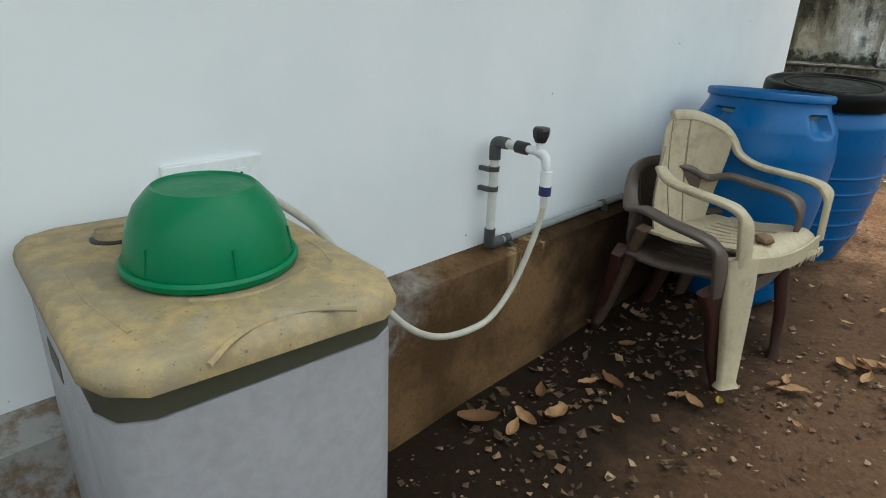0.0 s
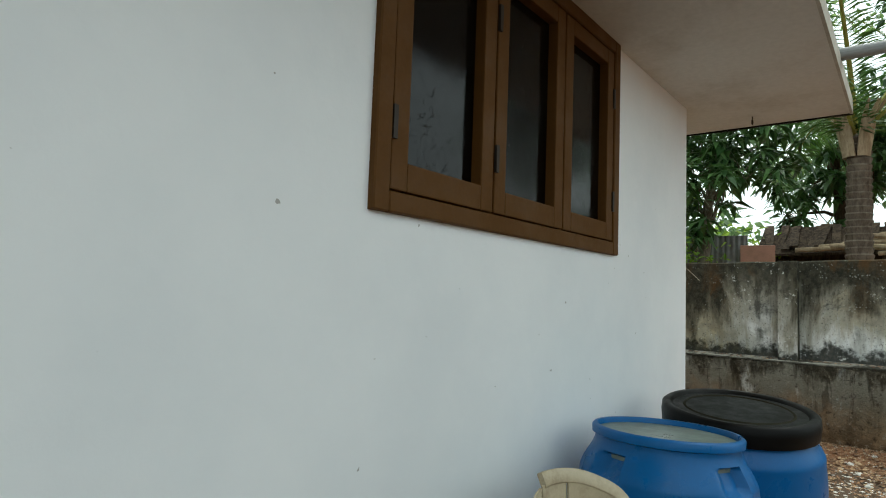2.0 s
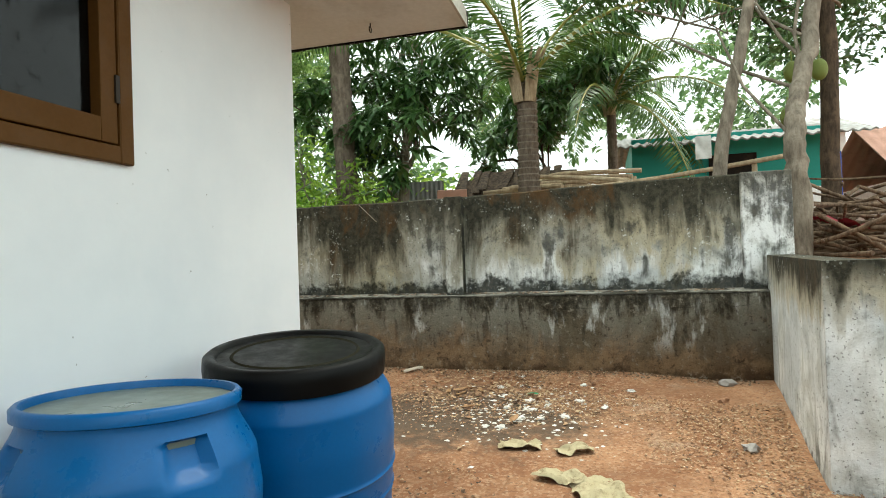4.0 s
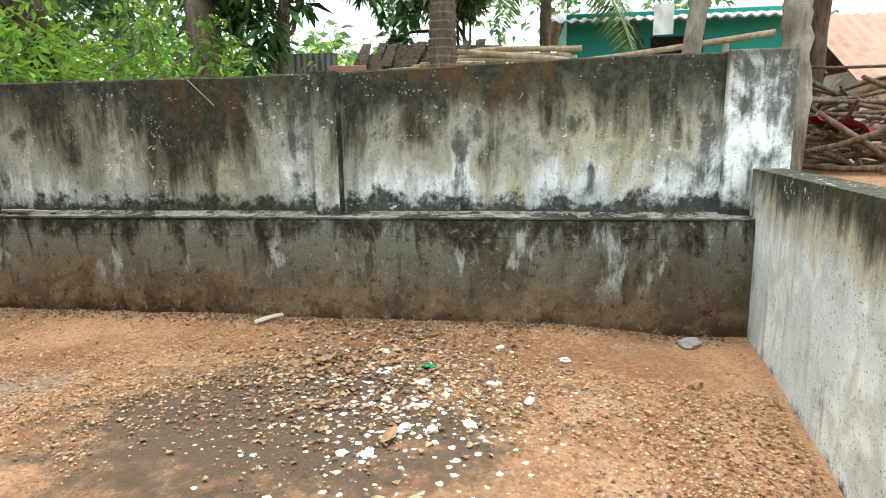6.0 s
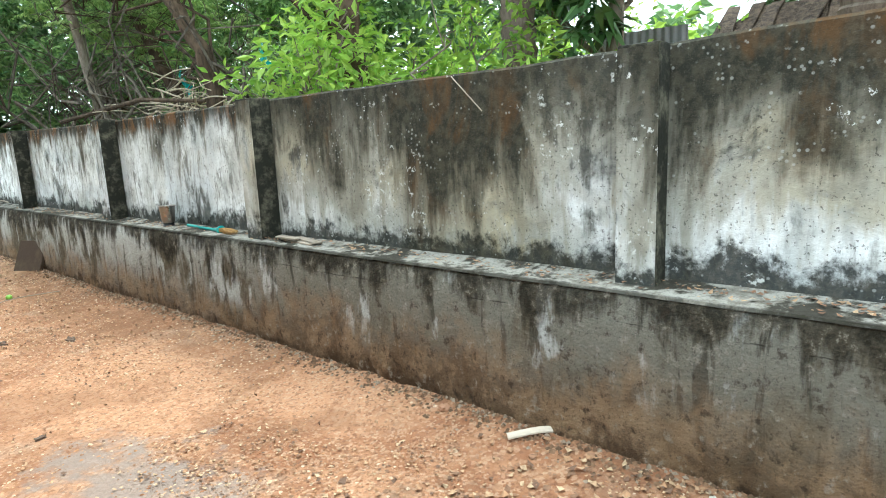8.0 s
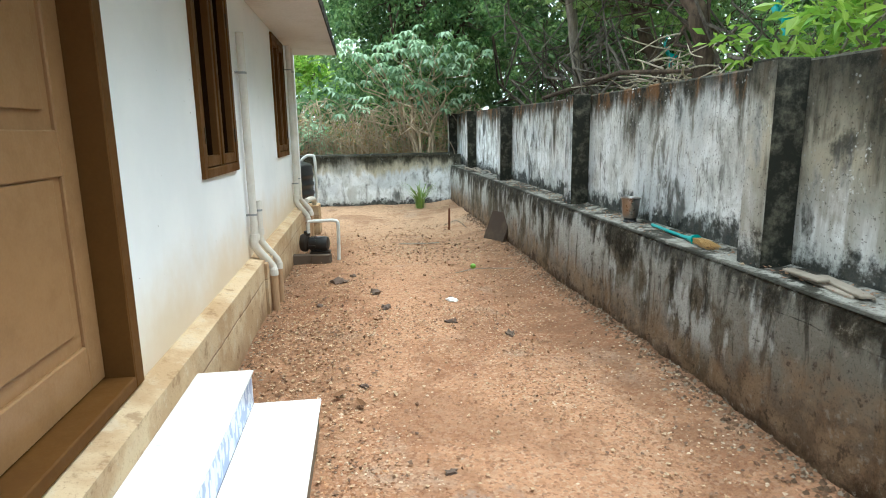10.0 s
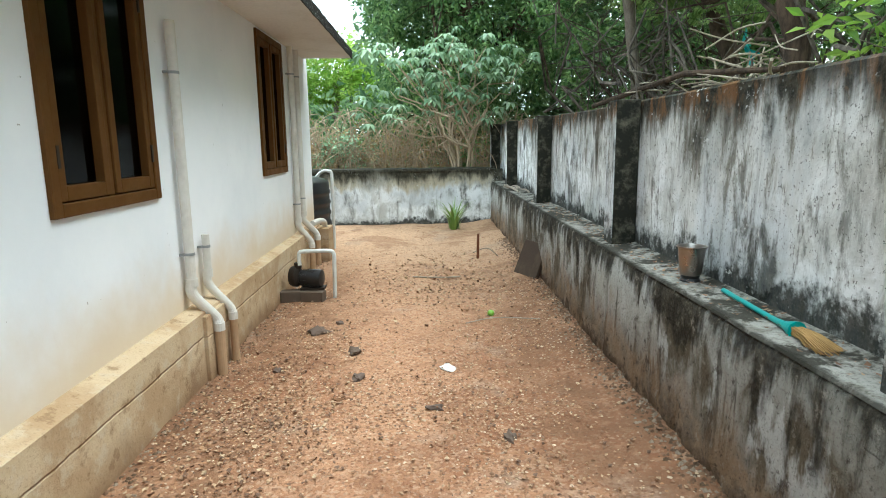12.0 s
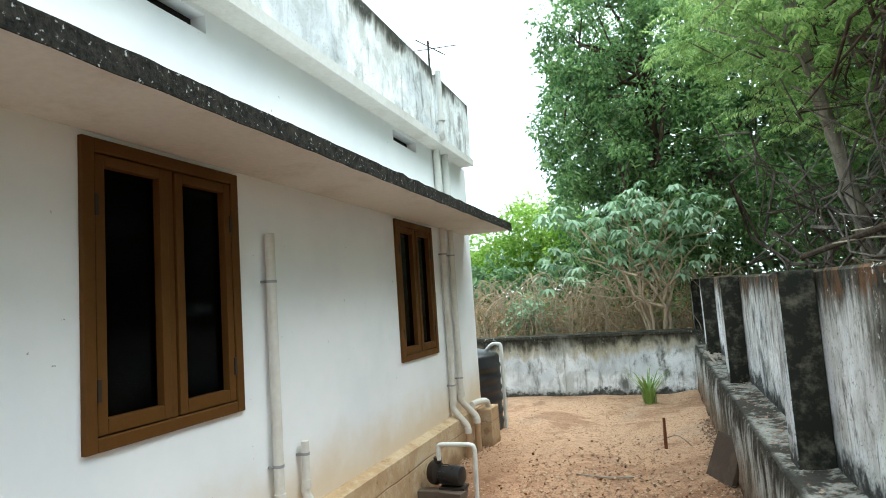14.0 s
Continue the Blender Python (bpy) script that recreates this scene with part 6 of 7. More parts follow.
def palm(label, base, top, r, fronds, seed, length, lean=0.0, leaflet=0.55, low=0.55, sag=1.7):
    g = np.random.default_rng(seed)
    root = thing("coconut_palm", label, "palm tree")
    bm = bmesh.new()
    a, b = Vector(base), Vector(top)
    n = 34
    pts, rad = [], []
    for i in range(n):
        t = i / (n - 1)
        c = a.lerp(b, t) + Vector((0.05 * math.sin(t * 3), 0.04 * math.sin(t * 4), 0))
        pts += [c, c + (b - a) / n * 0.25]
        rad += [r * (1.12 - 0.25 * t), r * (1.0 - 0.25 * t)]
    tube(bm, pts, rad, 14)
    part("trunk", bm, BARK_PALM, root, smooth=50)
    if not fronds:
        return root
    lv = Leaves()
    rb = bmesh.new()
    for k in range(fronds):
        az = k * 2.4 + g.uniform(-0.3, 0.3)
        el = low + (1.25 - low) * (1 - k / fronds) + g.uniform(-0.1, 0.1)
        d = (math.cos(az) * math.cos(el), math.sin(az) * math.cos(el), math.sin(el))
        feathers(lv, np.array(top) + np.array(d) * 0.1, d, g, length * g.uniform(0.85, 1.1), 62, leaflet, 0.017, sag, rb)
    lv.make("fronds", LEAF_PALM, root)
    tagged(part("frond_ribs", rb, plain("yellow-green frond stalk", (0.30, 0.29, 0.06), 0.5), root, "yellow-green frond stalks"), kind="stuff")
    bm = bmesh.new()
    for k in range(16):
        az = g.uniform(0, 6.3)
        d = Vector((math.cos(az), math.sin(az), 0))
        p = b + d * r * 0.8
        bar(bm, [p + Vector((0, 0, -0.25)), p + d * 0.05, p + d * 0.10 + Vector((0, 0, 0.22)), p + d * 0.24 + Vector((0, 0, 0.42))], [(0.05, 0.012), (0.045, 0.012), (0.03, 0.01), (0.012, 0.006)], (d.x, d.y, 0.3))
    tagged(part("leaf_sheath", bm, TWIG, root, "dry brown leaf bases"), kind="stuff")
    return root


palm("young coconut palm with arching green fronds", (5.58, -0.64, 0.5), (5.50, -0.55, 3.45), 0.165, 10, 21, 3.3, low=0.55, sag=1.6)
palm("taller coconut palm behind the hut", (9.4, -1.9, 0.5), (9.3, -1.75, 4.0), 0.11, 13, 22, 3.1, low=-0.2)
palm("thick ringed coconut palm trunk behind the wall", (5.50, 2.08, 0.5), (5.35, 2.25, 6.6), 0.165, 12, 23, 3.2, low=-0.1)
g0 = np.random.default_rng(3)

# trees and saplings north-east of the yard
tree("rain_tree", "dark rough trunk with broken stubs behind the wall", [(4.45, 3.30, 0.5), (4.42, 3.28, 1.7), (4.36, 3.32, 2.4), (4.5, 3.5, 3.4), (4.7, 3.9, 5.0)], 0.15, 0.09,
     [(5.4, 3.6, 4.6, 1.3, 1.4, 0.9), (6.3, 5.0, 5.0, 1.5, 1.4, 1.0), (5.2, 5.4, 4.4, 1.0, 1.1, 0.7)], 700, LEAF_FEATHER, 31, BARK_DARK, 0.10, 0.4, 0.3, 3, 9, 0.0, 1300)
tree("feather_leaf_tree", "spreading feathery tree with a rough brown trunk", [(4.70, 6.30, 0.5), (4.62, 6.28, 1.6), (4.55, 6.3, 2.5), (4.35, 6.8, 3.4), (4.0, 7.6, 4.6)], 0.12, 0.08,
     [(4.4, 8.4, 4.6, 1.5, 1.4, 0.9), (4.6, 10.2, 5.6, 1.7, 1.6, 1.2), (5.6, 7.6, 5.6, 1.6, 1.6, 1.1), (4.2, 9.6, 3.7, 1.0, 1.0, 0.55), (5.2, 8.8, 3.3, 1.0, 1.0, 0.5), (4.2, 6.6, 4.9, 1.2, 1.1, 0.7)], 0, LEAF_FEATHER, 32, BARK_DARK, 0.1, 0.4, 0.3, 2, 24, 0.05, 2300, 0.6, 0.028)
tree("feather_leaf_tree", "leaning feathery tree beyond the wall", [(5.6, 8.6, 0.5), (5.4, 8.7, 2.0), (5.0, 9.3, 3.6), (4.3, 10.4, 5.2)], 0.13, 0.07,
     [(4.0, 11.6, 5.6, 1.5, 1.4, 1.1), (5.6, 11.2, 6.8, 1.8, 1.7, 1.3), (6.4, 9.2, 4.6, 1.5, 1.4, 1.2)], 0, LEAF_FEATHER, 33, BARK_DARK, 0.1, 0.4, 0.3, 2, 18, 0.05, 1900, 0.6, 0.028)
tree("leaning_tree", "pale leaning trunk with a thin feathery crown", [(4.6, 9.6, 0.5), (4.3, 9.3, 2.2), (3.95, 9.0, 3.8), (3.6, 8.8, 5.4), (3.3, 8.7, 7.0)], 0.085, 0.05,
     [(3.7, 9.2, 6.0, 1.2, 1.1, 0.8), (3.0, 8.6, 7.2, 1.2, 1.1, 0.8)], 0, LEAF_FEATHER, 37, BARK_GREY, 0.1, 0.4, 0.3, 2, 12, 0.05, 420, 0.6, 0.024)
tree("creeper_covered_tree", "tall tree smothered in hanging green creepers", [(2.3, 15.6, 0.2), (2.2, 15.5, 2.5), (2.4, 15.6, 5.0), (2.3, 15.5, 7.5)], 0.22, 0.12,
     [(1.6, 14.6, 3.4, 1.3, 1.2, 1.6), (1.0, 15.2, 5.2, 1.2, 1.2, 1.7), (2.6, 15.0, 6.2, 1.7, 1.5, 1.8), (1.2, 15.4, 7.6, 1.3, 1.3, 1.4), (3.2, 15.4, 8.6, 1.9, 1.7, 1.4), (3.4, 14.4, 3.6, 1.3, 1.1, 1.6), (4.8, 15.2, 5.2, 1.6, 1.4, 2.2), (2.0, 14.2, 1.9, 1.1, 0.8, 0.9)], 10500, LEAF_VINE, 34, BARK_DARK, 0.125, 0.5, 0.75, 5, 24, 0.16, 0, 0.75)
tree("creeper_covered_tree", "dense green tree behind the far wall", [(6.2, 13.8, 0.3), (6.1, 13.9, 2.5), (6.3, 14.0, 5.5)], 0.2, 0.1,
     [(5.6, 13.4, 2.9, 1.4, 1.2, 1.5), (7.2, 12.6, 3.6, 1.6, 1.5, 1.6), (6.4, 14.2, 6.2, 1.9, 1.7, 1.7), (8.2, 11.0, 4.4, 1.8, 1.7, 2.0), (8.8, 9.0, 3.8, 1.6, 1.6, 1.8)], 5600, LEAF_VINE, 35, BARK_DARK, 0.15, 0.5, 0.4, 5, 16, 0.14, 0, 0.75)
tree("far_tree", "round leafy tree far behind the house corner", [(-1.9, 24, 0.2), (-1.9, 24, 2.0), (-1.8, 24, 3.6)], 0.18, 0.1,
     [(-1.8, 24, 4.2, 1.7, 1.5, 1.3), (-3.3, 24.5, 3.2, 1.8, 1.5, 1.4), (-0.3, 23.5, 3.4, 1.5, 1.4, 1.3), (0.8, 22.5, 2.6, 1.4, 1.3, 1.3)], 3200, LEAF_FRESH, 36, BARK_GREY, 0.2, 0.5, 0.4, 4, 8)


def sapling(label, x, y, z, h, spread, leaf, seed, length=0.13, tufts=60, per=7, aspect=0.4, r=0.022, kind="sapling"):
    """A slim young tree: a stem that forks, with loose tufts of leaves at the twig ends."""
    g = np.random.default_rng(seed)
    root = thing(kind, label, "tree" if kind == "sapling" else "shrub")
    bm = bmesh.new()
    stem = limb(bm, (x, y, z), (x + g.uniform(-0.2, 0.2), y + g.uniform(-0.2, 0.2), z + h * 0.75), r, r * 0.45, g, 0.2, 9, 8)
    part("stem", bm, BARK_GREY, root, smooth=60)
    bm = bmesh.new()
    ends = []
    for k in range(max(7, tufts // 5)):
        s = stem[g.integers(3, 9)]
        d = unit(g.normal(size=(1, 3)))[0] * spread * g.uniform(0.5, 1.0)
        d[2] = abs(d[2]) * 0.8 + 0.1
        q = limb(bm, s, s + d, r * 0.42, r * 0.14, g, 0.25, 6, 6)
        ends += [q[-1], q[-2], q[-3]]
    tagged(part("branchwork", bm, BARK_GREY, root, smooth=60), kind="stuff")
    ends = np.array(ends)
    p = ends[g.integers(len(ends), size=tufts)] + g.normal(size=(tufts, 3)) * spread * 0.16
    lv = Leaves()
    broad_leaves(lv, p, g, length, aspect, 0.25, per, length * 1.2)
    lv.make("foliage", leaf, root)
    return root


# the pale shrub that leans over the far wall, with flat layered tufts
root = thing("shrub", "tall shrub with layered pale blue-green leaves", "shrub")
g = np.random.default_rng(41)
bm = bmesh.new()
ends = []
base = np.array((2.12, 12.05, 0.2))
for k in range(8):
    az = g.uniform(0, 6.3)
    mid = base + np.array((math.cos(az) * 0.25, math.sin(az) * 0.2, g.uniform(0.9, 1.5)))
    limb(bm, base, mid, 0.035, 0.025, g, 0.1, 6, 8)
    for j in range(4):
        e = mid + np.array((g.uniform(-1.5, 0.95), g.uniform(-0.5, 0.5), g.uniform(0.35, 1.75)))
        limb(bm, mid, e, 0.02, 0.007, g, 0.25, 7, 6)
        ends.append(e)
tagged(part("branchwork", bm, TWIG, root, "pale bare stems", smooth=60), kind="stuff")
lv = Leaves()
for e in ends:
    for _ in range(4):
        c = e + g.normal(size=3) * np.array((0.24, 0.22, 0.10))
        az = g.uniform(0, 6.3) + np.arange(9) * 0.68
        way = unit(np.stack([np.cos(az), np.sin(az), g.uniform(-0.55, 0.0, 9)], 1))
        side = unit(np.cross(way, np.tile([0, 0, 1.0], (9, 1)) + g.normal(size=(9, 3)) * 0.15))
        ln = g.uniform(0.15, 0.25, 9)
        lv.add(np.tile(c, (9, 1)), way, side, ln, ln * 0.19, 0.3)
lv.make("foliage", LEAF_PALE, root)

rng = np.random.default_rng(50)
for k in range(13):
    x, y = rng.uniform(3.9, 6.4), rng.uniform(1.8, 4.3)
    sapling("slim young tree with bright yellow-green leaves", x, y, 0.55, rng.uniform(1.8, 3.2), 0.75, LEAF_FRESH, 100 + k, 0.13, 52, 7, 0.42, 0.02)
for k in range(6):
    x, y = rng.uniform(5.6, 7.0), rng.uniform(4.6, 9.5)
    sapling("slim young tree in the thicket", x, y, 0.55, rng.uniform(1.6, 3.0), 0.8, LEAF_VINE, 140 + k, 0.11, 90, 6, 0.42, 0.024)
for k in range(8):
    x, y = rng.uniform(-0.8, 5.2), rng.uniform(13.0, 13.9)
    sapling("leafy shrub behind the far wall", x, y, 0.2, rng.uniform(0.8, 1.7), 0.6, LEAF_VINE if k % 2 else LEAF_PALE, 170 + k, 0.12, 70, 7, 0.5, 0.018, "shrub")

# far woods: foliage without end behind the nearer trees
g = np.random.default_rng(60)
lv = Leaves()
far = [(11.0, y, z, 2.0, 1.6, 1.6) for y in np.arange(2.5, 15, 1.8) for z in (1.8, 4.2, 6.6) if y > 5 or z < 2]
far += [(x, 17.5, 1.5, 1.5, 1.2, 1.5) for x in np.arange(-4.5, 2, 1.5)]
far += [(x, 16.6, z, 1.3, 0.9, 1.4) for x in np.arange(1.6, 10, 1.6) for z in (1.2, 3.2, 5.2)]
far += [(x, 18.5, z, 1.7, 1.8, 1.7) for x in np.arange(1.2, 12, 1.9) for z in (1.8, 4.4, 7.2)]
far += [(14.5, y, 5.6, 1.9, 1.8, 1.5) for y in (-5.5, -1.5, 0.8)]
far += [(x, 26.0, 2.2, 2.2, 1.6, 1.9) for x in np.arange(-12, 2, 2.2)]
broad_leaves(lv, clumps(far, 14000, g, 0.9, -0.1), g, 0.28, 0.5, 0.35, 5, 0.3)
tagged(lv.make("distant_woods", LEAF_WOODS), "thick dark woods behind the nearer trees", "woods", kind="stuff")
lv = Leaves()
low = [(5.2, y, 0.9, 1.0, 0.8, 0.6) for y in np.arange(2.0, 4.2, 1.0)] + [(7.5, y, 1.6, 1.4, 1.0, 1.1) for y in np.arange(1.5, 12, 1.6)]
broad_leaves(lv, clumps(low, 2600, g, 0.5, -0.05, 0.2), g, 0.15, 0.45, 0.1, 5, 0.18)
tagged(lv.make("undergrowth", LEAF_FRESH), "low bright green undergrowth behind the wall", "undergrowth", kind="stuff")

# bare dark limbs crossing under the crowns, east of the passage
bm = bmesh.new()
g = np.random.default_rng(66)
for k in range(60):
    a = np.array((g.uniform(3.7, 6.2), g.uniform(5.2, 11.5), g.uniform(0.7, 1.8)))
    b = a + np.array((g.normal() * 0.5, g.normal() * 0.9, g.uniform(1.0, 2.8)))
    r = g.choice((0.006, 0.010, 0.016, 0.028))
    q = limb(bm, a, b, r, r * 0.5, g, 0.5, 10, 7)
    for _ in range(3):
        s_ = q[g.integers(3, 9)]
        limb(bm, s_, s_ + g.normal(size=3) * np.array((0.45, 0.6, 0.35)), r * 0.45, r * 0.12, g, 0.35, 5, 5)
tagged(part("bare_limbs", bm, THICKET, smooth=60), "bare dark limbs and twigs crossing in the thicket", "branches", kind="stuff")

# dry brush and hanging vines beyond the far wall
bm = bmesh.new()
g = np.random.default_rng(70)
for k in range(620):
    x, y = g.uniform(-3.4, 3.2), g.uniform(12.2, 14.0)
    h = g.uniform(0.7, 2.1)
    e = (x + g.uniform(-0.7, 0.7), y + g.uniform(-0.4, 0.4), h)
    m = (x + g.uniform(-0.3, 0.3), y + g.uniform(-0.3, 0.3), h * 0.75)
    tube(bm, curve_points([(x, y, 0.05), m, e, (e[0] + g.uniform(-0.3, 0.3), e[1], h * g.uniform(0.5, 1.0))], 4), g.uniform(0.004, 0.011), 4, False)
tagged(part("dry_vines", bm, TWIG), "tangle of dry brown vines behind the far wall", "vines", kind="stuff")
lv = Leaves()
dry = [(x, 13.2, 1.0, 0.9, 0.7, 0.8) for x in np.arange(-3.5, 3.2, 0.8)]
broad_leaves(lv, clumps(dry, 2200, g, 0.3, 0.0, 0.2), g, 0.10, 0.3, 0.5, 4, 0.15)
tagged(lv.make("dry_brush", LEAF_DRY), "dry brown leaves caught in the brush", "brush", kind="stuff")

# ---- heaps beyond the walls ----
def heap(name, label, centre, size, count, length, radius, material, seed, flat=0.25):
    g = np.random.default_rng(seed)
    for k in range(count):
        l = length * g.uniform(0.55, 1.2)
        az = g.uniform(0, 3.14)
        t = g.random()
        d = np.array((math.cos(az), math.sin(az), g.normal() * flat))
        c = np.array(centre) + np.array((g.uniform(-1, 1) * size[0], g.uniform(-1, 1) * size[1], 0))
        fall = 1 - 0.65 * max(abs(c[0] - centre[0]) / size[0], abs(c[1] - centre[1]) / size[1])
        c[2] += size[2] * fall * t
        bm = bmesh.new()
        p = [c - d * l / 2, c + g.normal(size=3) * l * 0.05, c + d * l / 2]
        r = radius * g.uniform(0.6, 1.3)
        tube(bm, curve_points(p, 3), [r, r * 0.95, r * 0.92, r * 0.9, r * 0.85, r * 0.8, r * 0.7], 7)
        tagged(part(name, bm, material, smooth=60), label, "wood", label.split(" in ")[-1])


heap("firewood_branch", "crooked brown branch in the firewood heap", (4.5, -4.05, 0.98), (1.3, 0.55, 0.95), 120, 1.1, 0.022, DEADWOOD, 81, 0.22)
bm = bmesh.new()
grid_sheet(bm, -0.22, 0.22, 16, -0.14, 0.14, 12, lambda a, b: 0.05 * noise.noise((a * 9, b * 11, 4)) + 0.025 * noise.noise((a * 25, b * 25, 1)))
p = tagged(part("cloth", bm, plain("faded crimson cloth", (0.22, 0.02, 0.035), 0.9, 0.5), smooth=50), "crumpled crimson cloth lying on the firewood", "cloth")
p.matrix_world = pose(3.45, -3.62, 1.30, 12, -10, 30)
PALE_STALK = bark("bleached dry palm stalks", (0.34, 0.27, 0.18), (0.55, 0.48, 0.37))
heap("palm_stalk", "bleached dry palm stalk in the stalk heap", (4.35, 6.3, 0.95), (0.95, 2.1, 1.6), 290, 0.62, 0.009, PALE_STALK, 82, 0.35)
g = np.random.default_rng(83)
bm = bmesh.new()
for k in range(900):
    u, w = g.uniform(-1, 1, 2)
    c = np.array((4.35 + 0.85 * u, 6.3 + 2.0 * w, 0.75 + 1.45 * (1 - 0.6 * max(abs(u), abs(w))) * g.random() ** 0.6))
    az, l = g.uniform(0, 3.14), g.uniform(0.25, 0.6)
    d = np.array((math.cos(az), math.sin(az), g.normal() * 0.3)) * l / 2
    tube(bm, [tuple(c - d), tuple(c + g.normal(size=3) * 0.03), tuple(c + d)], [0.008, 0.007, 0.005], 5, False)
tagged(part("stalk_heap", bm, PALE_STALK, smooth=60), "packed bleached stalks inside the heap behind the wall", "stalks", kind="stuff")
for label, x, y, z, s in (("crumpled teal plastic sheet caught in the heap", 4.9, 7.6, 2.35, 0.18), ("crumpled teal plastic sheet behind the trees", 4.7, 5.2, 2.38, 0.17)):
    bm = bmesh.new()
    grid_sheet(bm, -s, s, 10, -s, s, 10, lambda a, b: 0.5 * s * noise.noise((a * 9, b * 9, x)))
    p = tagged(part("plastic_sheet", bm, TEAL, smooth=30), label, "plastic sheet")
    p.matrix_world = pose(x, y, z, 70, 20, 60)
bm = bmesh.new()
tube(bm, [(3.6, 8.8, 1.85), (3.8, 6.6, 2.0), (4.1, 5.6, 1.92)], [0.03, 0.028, 0.02], 8)
tagged(part("pole", bm, BARK_DARK), "dark pole resting on the stalk heap", "pole")

# ---- hut, houses and poles in the distance ----
HUTWOOD = bark("dark old planks", (0.022, 0.016, 0.012), (0.10, 0.072, 0.05))
root = thing("hut", "tumbledown hut with a broken plank roof", "hut")
for k in range(16):
    t = k / 15
    bm = bmesh.new()
    y = 0.78 - 1.65 * t
    bar(bm, [(6.75, y, 2.12 + 0.06 * math.sin(k * 2.1)), (7.45, y + 0.10 * math.sin(k * 1.7), 2.56 + 0.02 * math.sin(k))], (0.06, 0.012), (0, 0, 1))
    part("roof_plank", bm, HUTWOOD, root)
for x, y in ((6.85, 0.7), (6.85, -0.8), (7.9, 0.7), (7.9, -0.8)):
    bm = bmesh.new()
    tube(bm, [(x, y, 0.4), (x, y, 2.2)], 0.05, 8)
    part("post", bm, HUTWOOD, root)
bm = bmesh.new()
box(bm, 7.95, -0.8, 0.4, 8.0, 0.7, 2.3)
part("back_wall", bm, HUTWOOD, root, "dark back wall")

bm = bmesh.new()
tops = [(6.70, 0.95, 2.05), (7.45, 0.55, 2.56), (7.45, -1.15, 2.50), (6.70, -1.30, 2.08), (8.2, -1.30, 2.05), (8.2, 0.95, 2.05)]
v = [bm.verts.new(p) for p in tops]
for f in ((0, 1, 2, 3), (1, 5, 4, 2), (0, 5, 1), (3, 2, 4)):
    bm.faces.new([v[i] for i in f])
ext = bmesh.ops.extrude_face_region(bm, geom=list(bm.faces))
bmesh.ops.translate(bm, vec=(0, 0, -0.03), verts=[q for q in ext["geom"] if isinstance(q, bmesh.types.BMVert)])
part("thatch", bm, HUTWOOD, root, "sagging dark thatch")
for k in range(4):
    bm = bmesh.new()
    tube(bm, curve_points([(6.62 + 0.1 * k, 0.3 - 0.3 * k, 2.10 + 0.05 * k), (6.6, -0.9, 2.14 + 0.06 * k), (6.55 - 0.08 * k, -1.75 - 0.12 * k, 2.05 + 0.07 * k)], 4), 0.035, 8)
    part("pole", bm, TWIG, root, "pale pole laid along the roof edge")

TIN = plain("grey corrugated tin", (0.24, 0.24, 0.235), 0.6, 0.7, 0.03, metal=0.2, dirt_color=(0.16, 0.11, 0.08))
root = thing("tin_sheet", "upright corrugated tin sheets beside the hut", "tin sheet")
bm = bmesh.new()
grid_sheet(bm, 0, 0.9, 60, 0, 1.9, 1, lambda a, b: 0.012 * math.sin(a * 80))
p = part("sheet", bm, TIN, root, smooth=60)
p.matrix_world = pose(6.6, 0.95, 0.45, 90, 0, 95)


bm = bmesh.new()
box(bm, -0.24, -0.02, 0, 0.24, 0.02, 0.30)
soften(bm, 0.01, 2)
for x in (-0.08, 0.08):
    box(bm, x - 0.006, -0.026, 0.02, x + 0.006, -0.019, 0.28)
b = tagged(part("clay_panel", bm, plain("salmon clay panel", (0.55, 0.30, 0.22), 0.8, 0.3)), "salmon clay panel propped beside the hut", "panel")
b.matrix_world = pose(6.55, 0.80, 1.88, 8, 0, -80)
bm = bmesh.new()
tube(bm, [(6.72, 0.80, 0.45), (6.72, 0.80, 2.0)], 0.04, 8)
tagged(part("prop_post", bm, HUTWOOD), "dark post holding the clay panel", "post")


def house(label, x0, x1, y0, y1, wall_z, ridge, wall_mat, roof_mat, band, openings, tiles=False):
    root = thing("house", label, "house")
    bm = bmesh.new()
    box(bm, x0, y0, 0.2, x1, y1, wall_z)
    part("wall", bm, wall_mat, root)
    if band:
        bm = bmesh.new()
        box(bm, x0 - 0.02, y0, 0.2, x0 - 0.003, y1, band)
        part("lower_wall", bm, IVORY, root, "white lower wall")
    bm = bmesh.new()
    n = 150
    rows = []
    for i, (x, z) in enumerate(((x0 - 0.7, wall_z - 0.25), ((x0 + x1) / 2, ridge), (x1 + 0.5, wall_z))):
        rows.append([bm.verts.new((x, y0 - 0.4 + (y1 - y0 + 0.8) * k / n, z + 0.022 * math.sin(k * 1.05))) for k in range(n + 1)])
    for a, b in zip(rows, rows[1:]):
        for k in range(n):
            bm.faces.new((a[k], a[k + 1], b[k + 1], b[k]))
    ext = bmesh.ops.extrude_face_region(bm, geom=list(bm.faces))
    bmesh.ops.translate(bm, vec=(0, 0, -0.03), verts=[q for q in ext["geom"] if isinstance(q, bmesh.types.BMVert)])
    part("roof", bm, roof_mat, root, smooth=50)
    for y, w, z, h, mat, name in openings:
        bm = bmesh.new()
        box(bm, x0 - 0.05, y, z, x0 - 0.021, y + w, z + h)
        soften(bm, 0.006, 1)
        part(name, bm, mat, root)
    return root


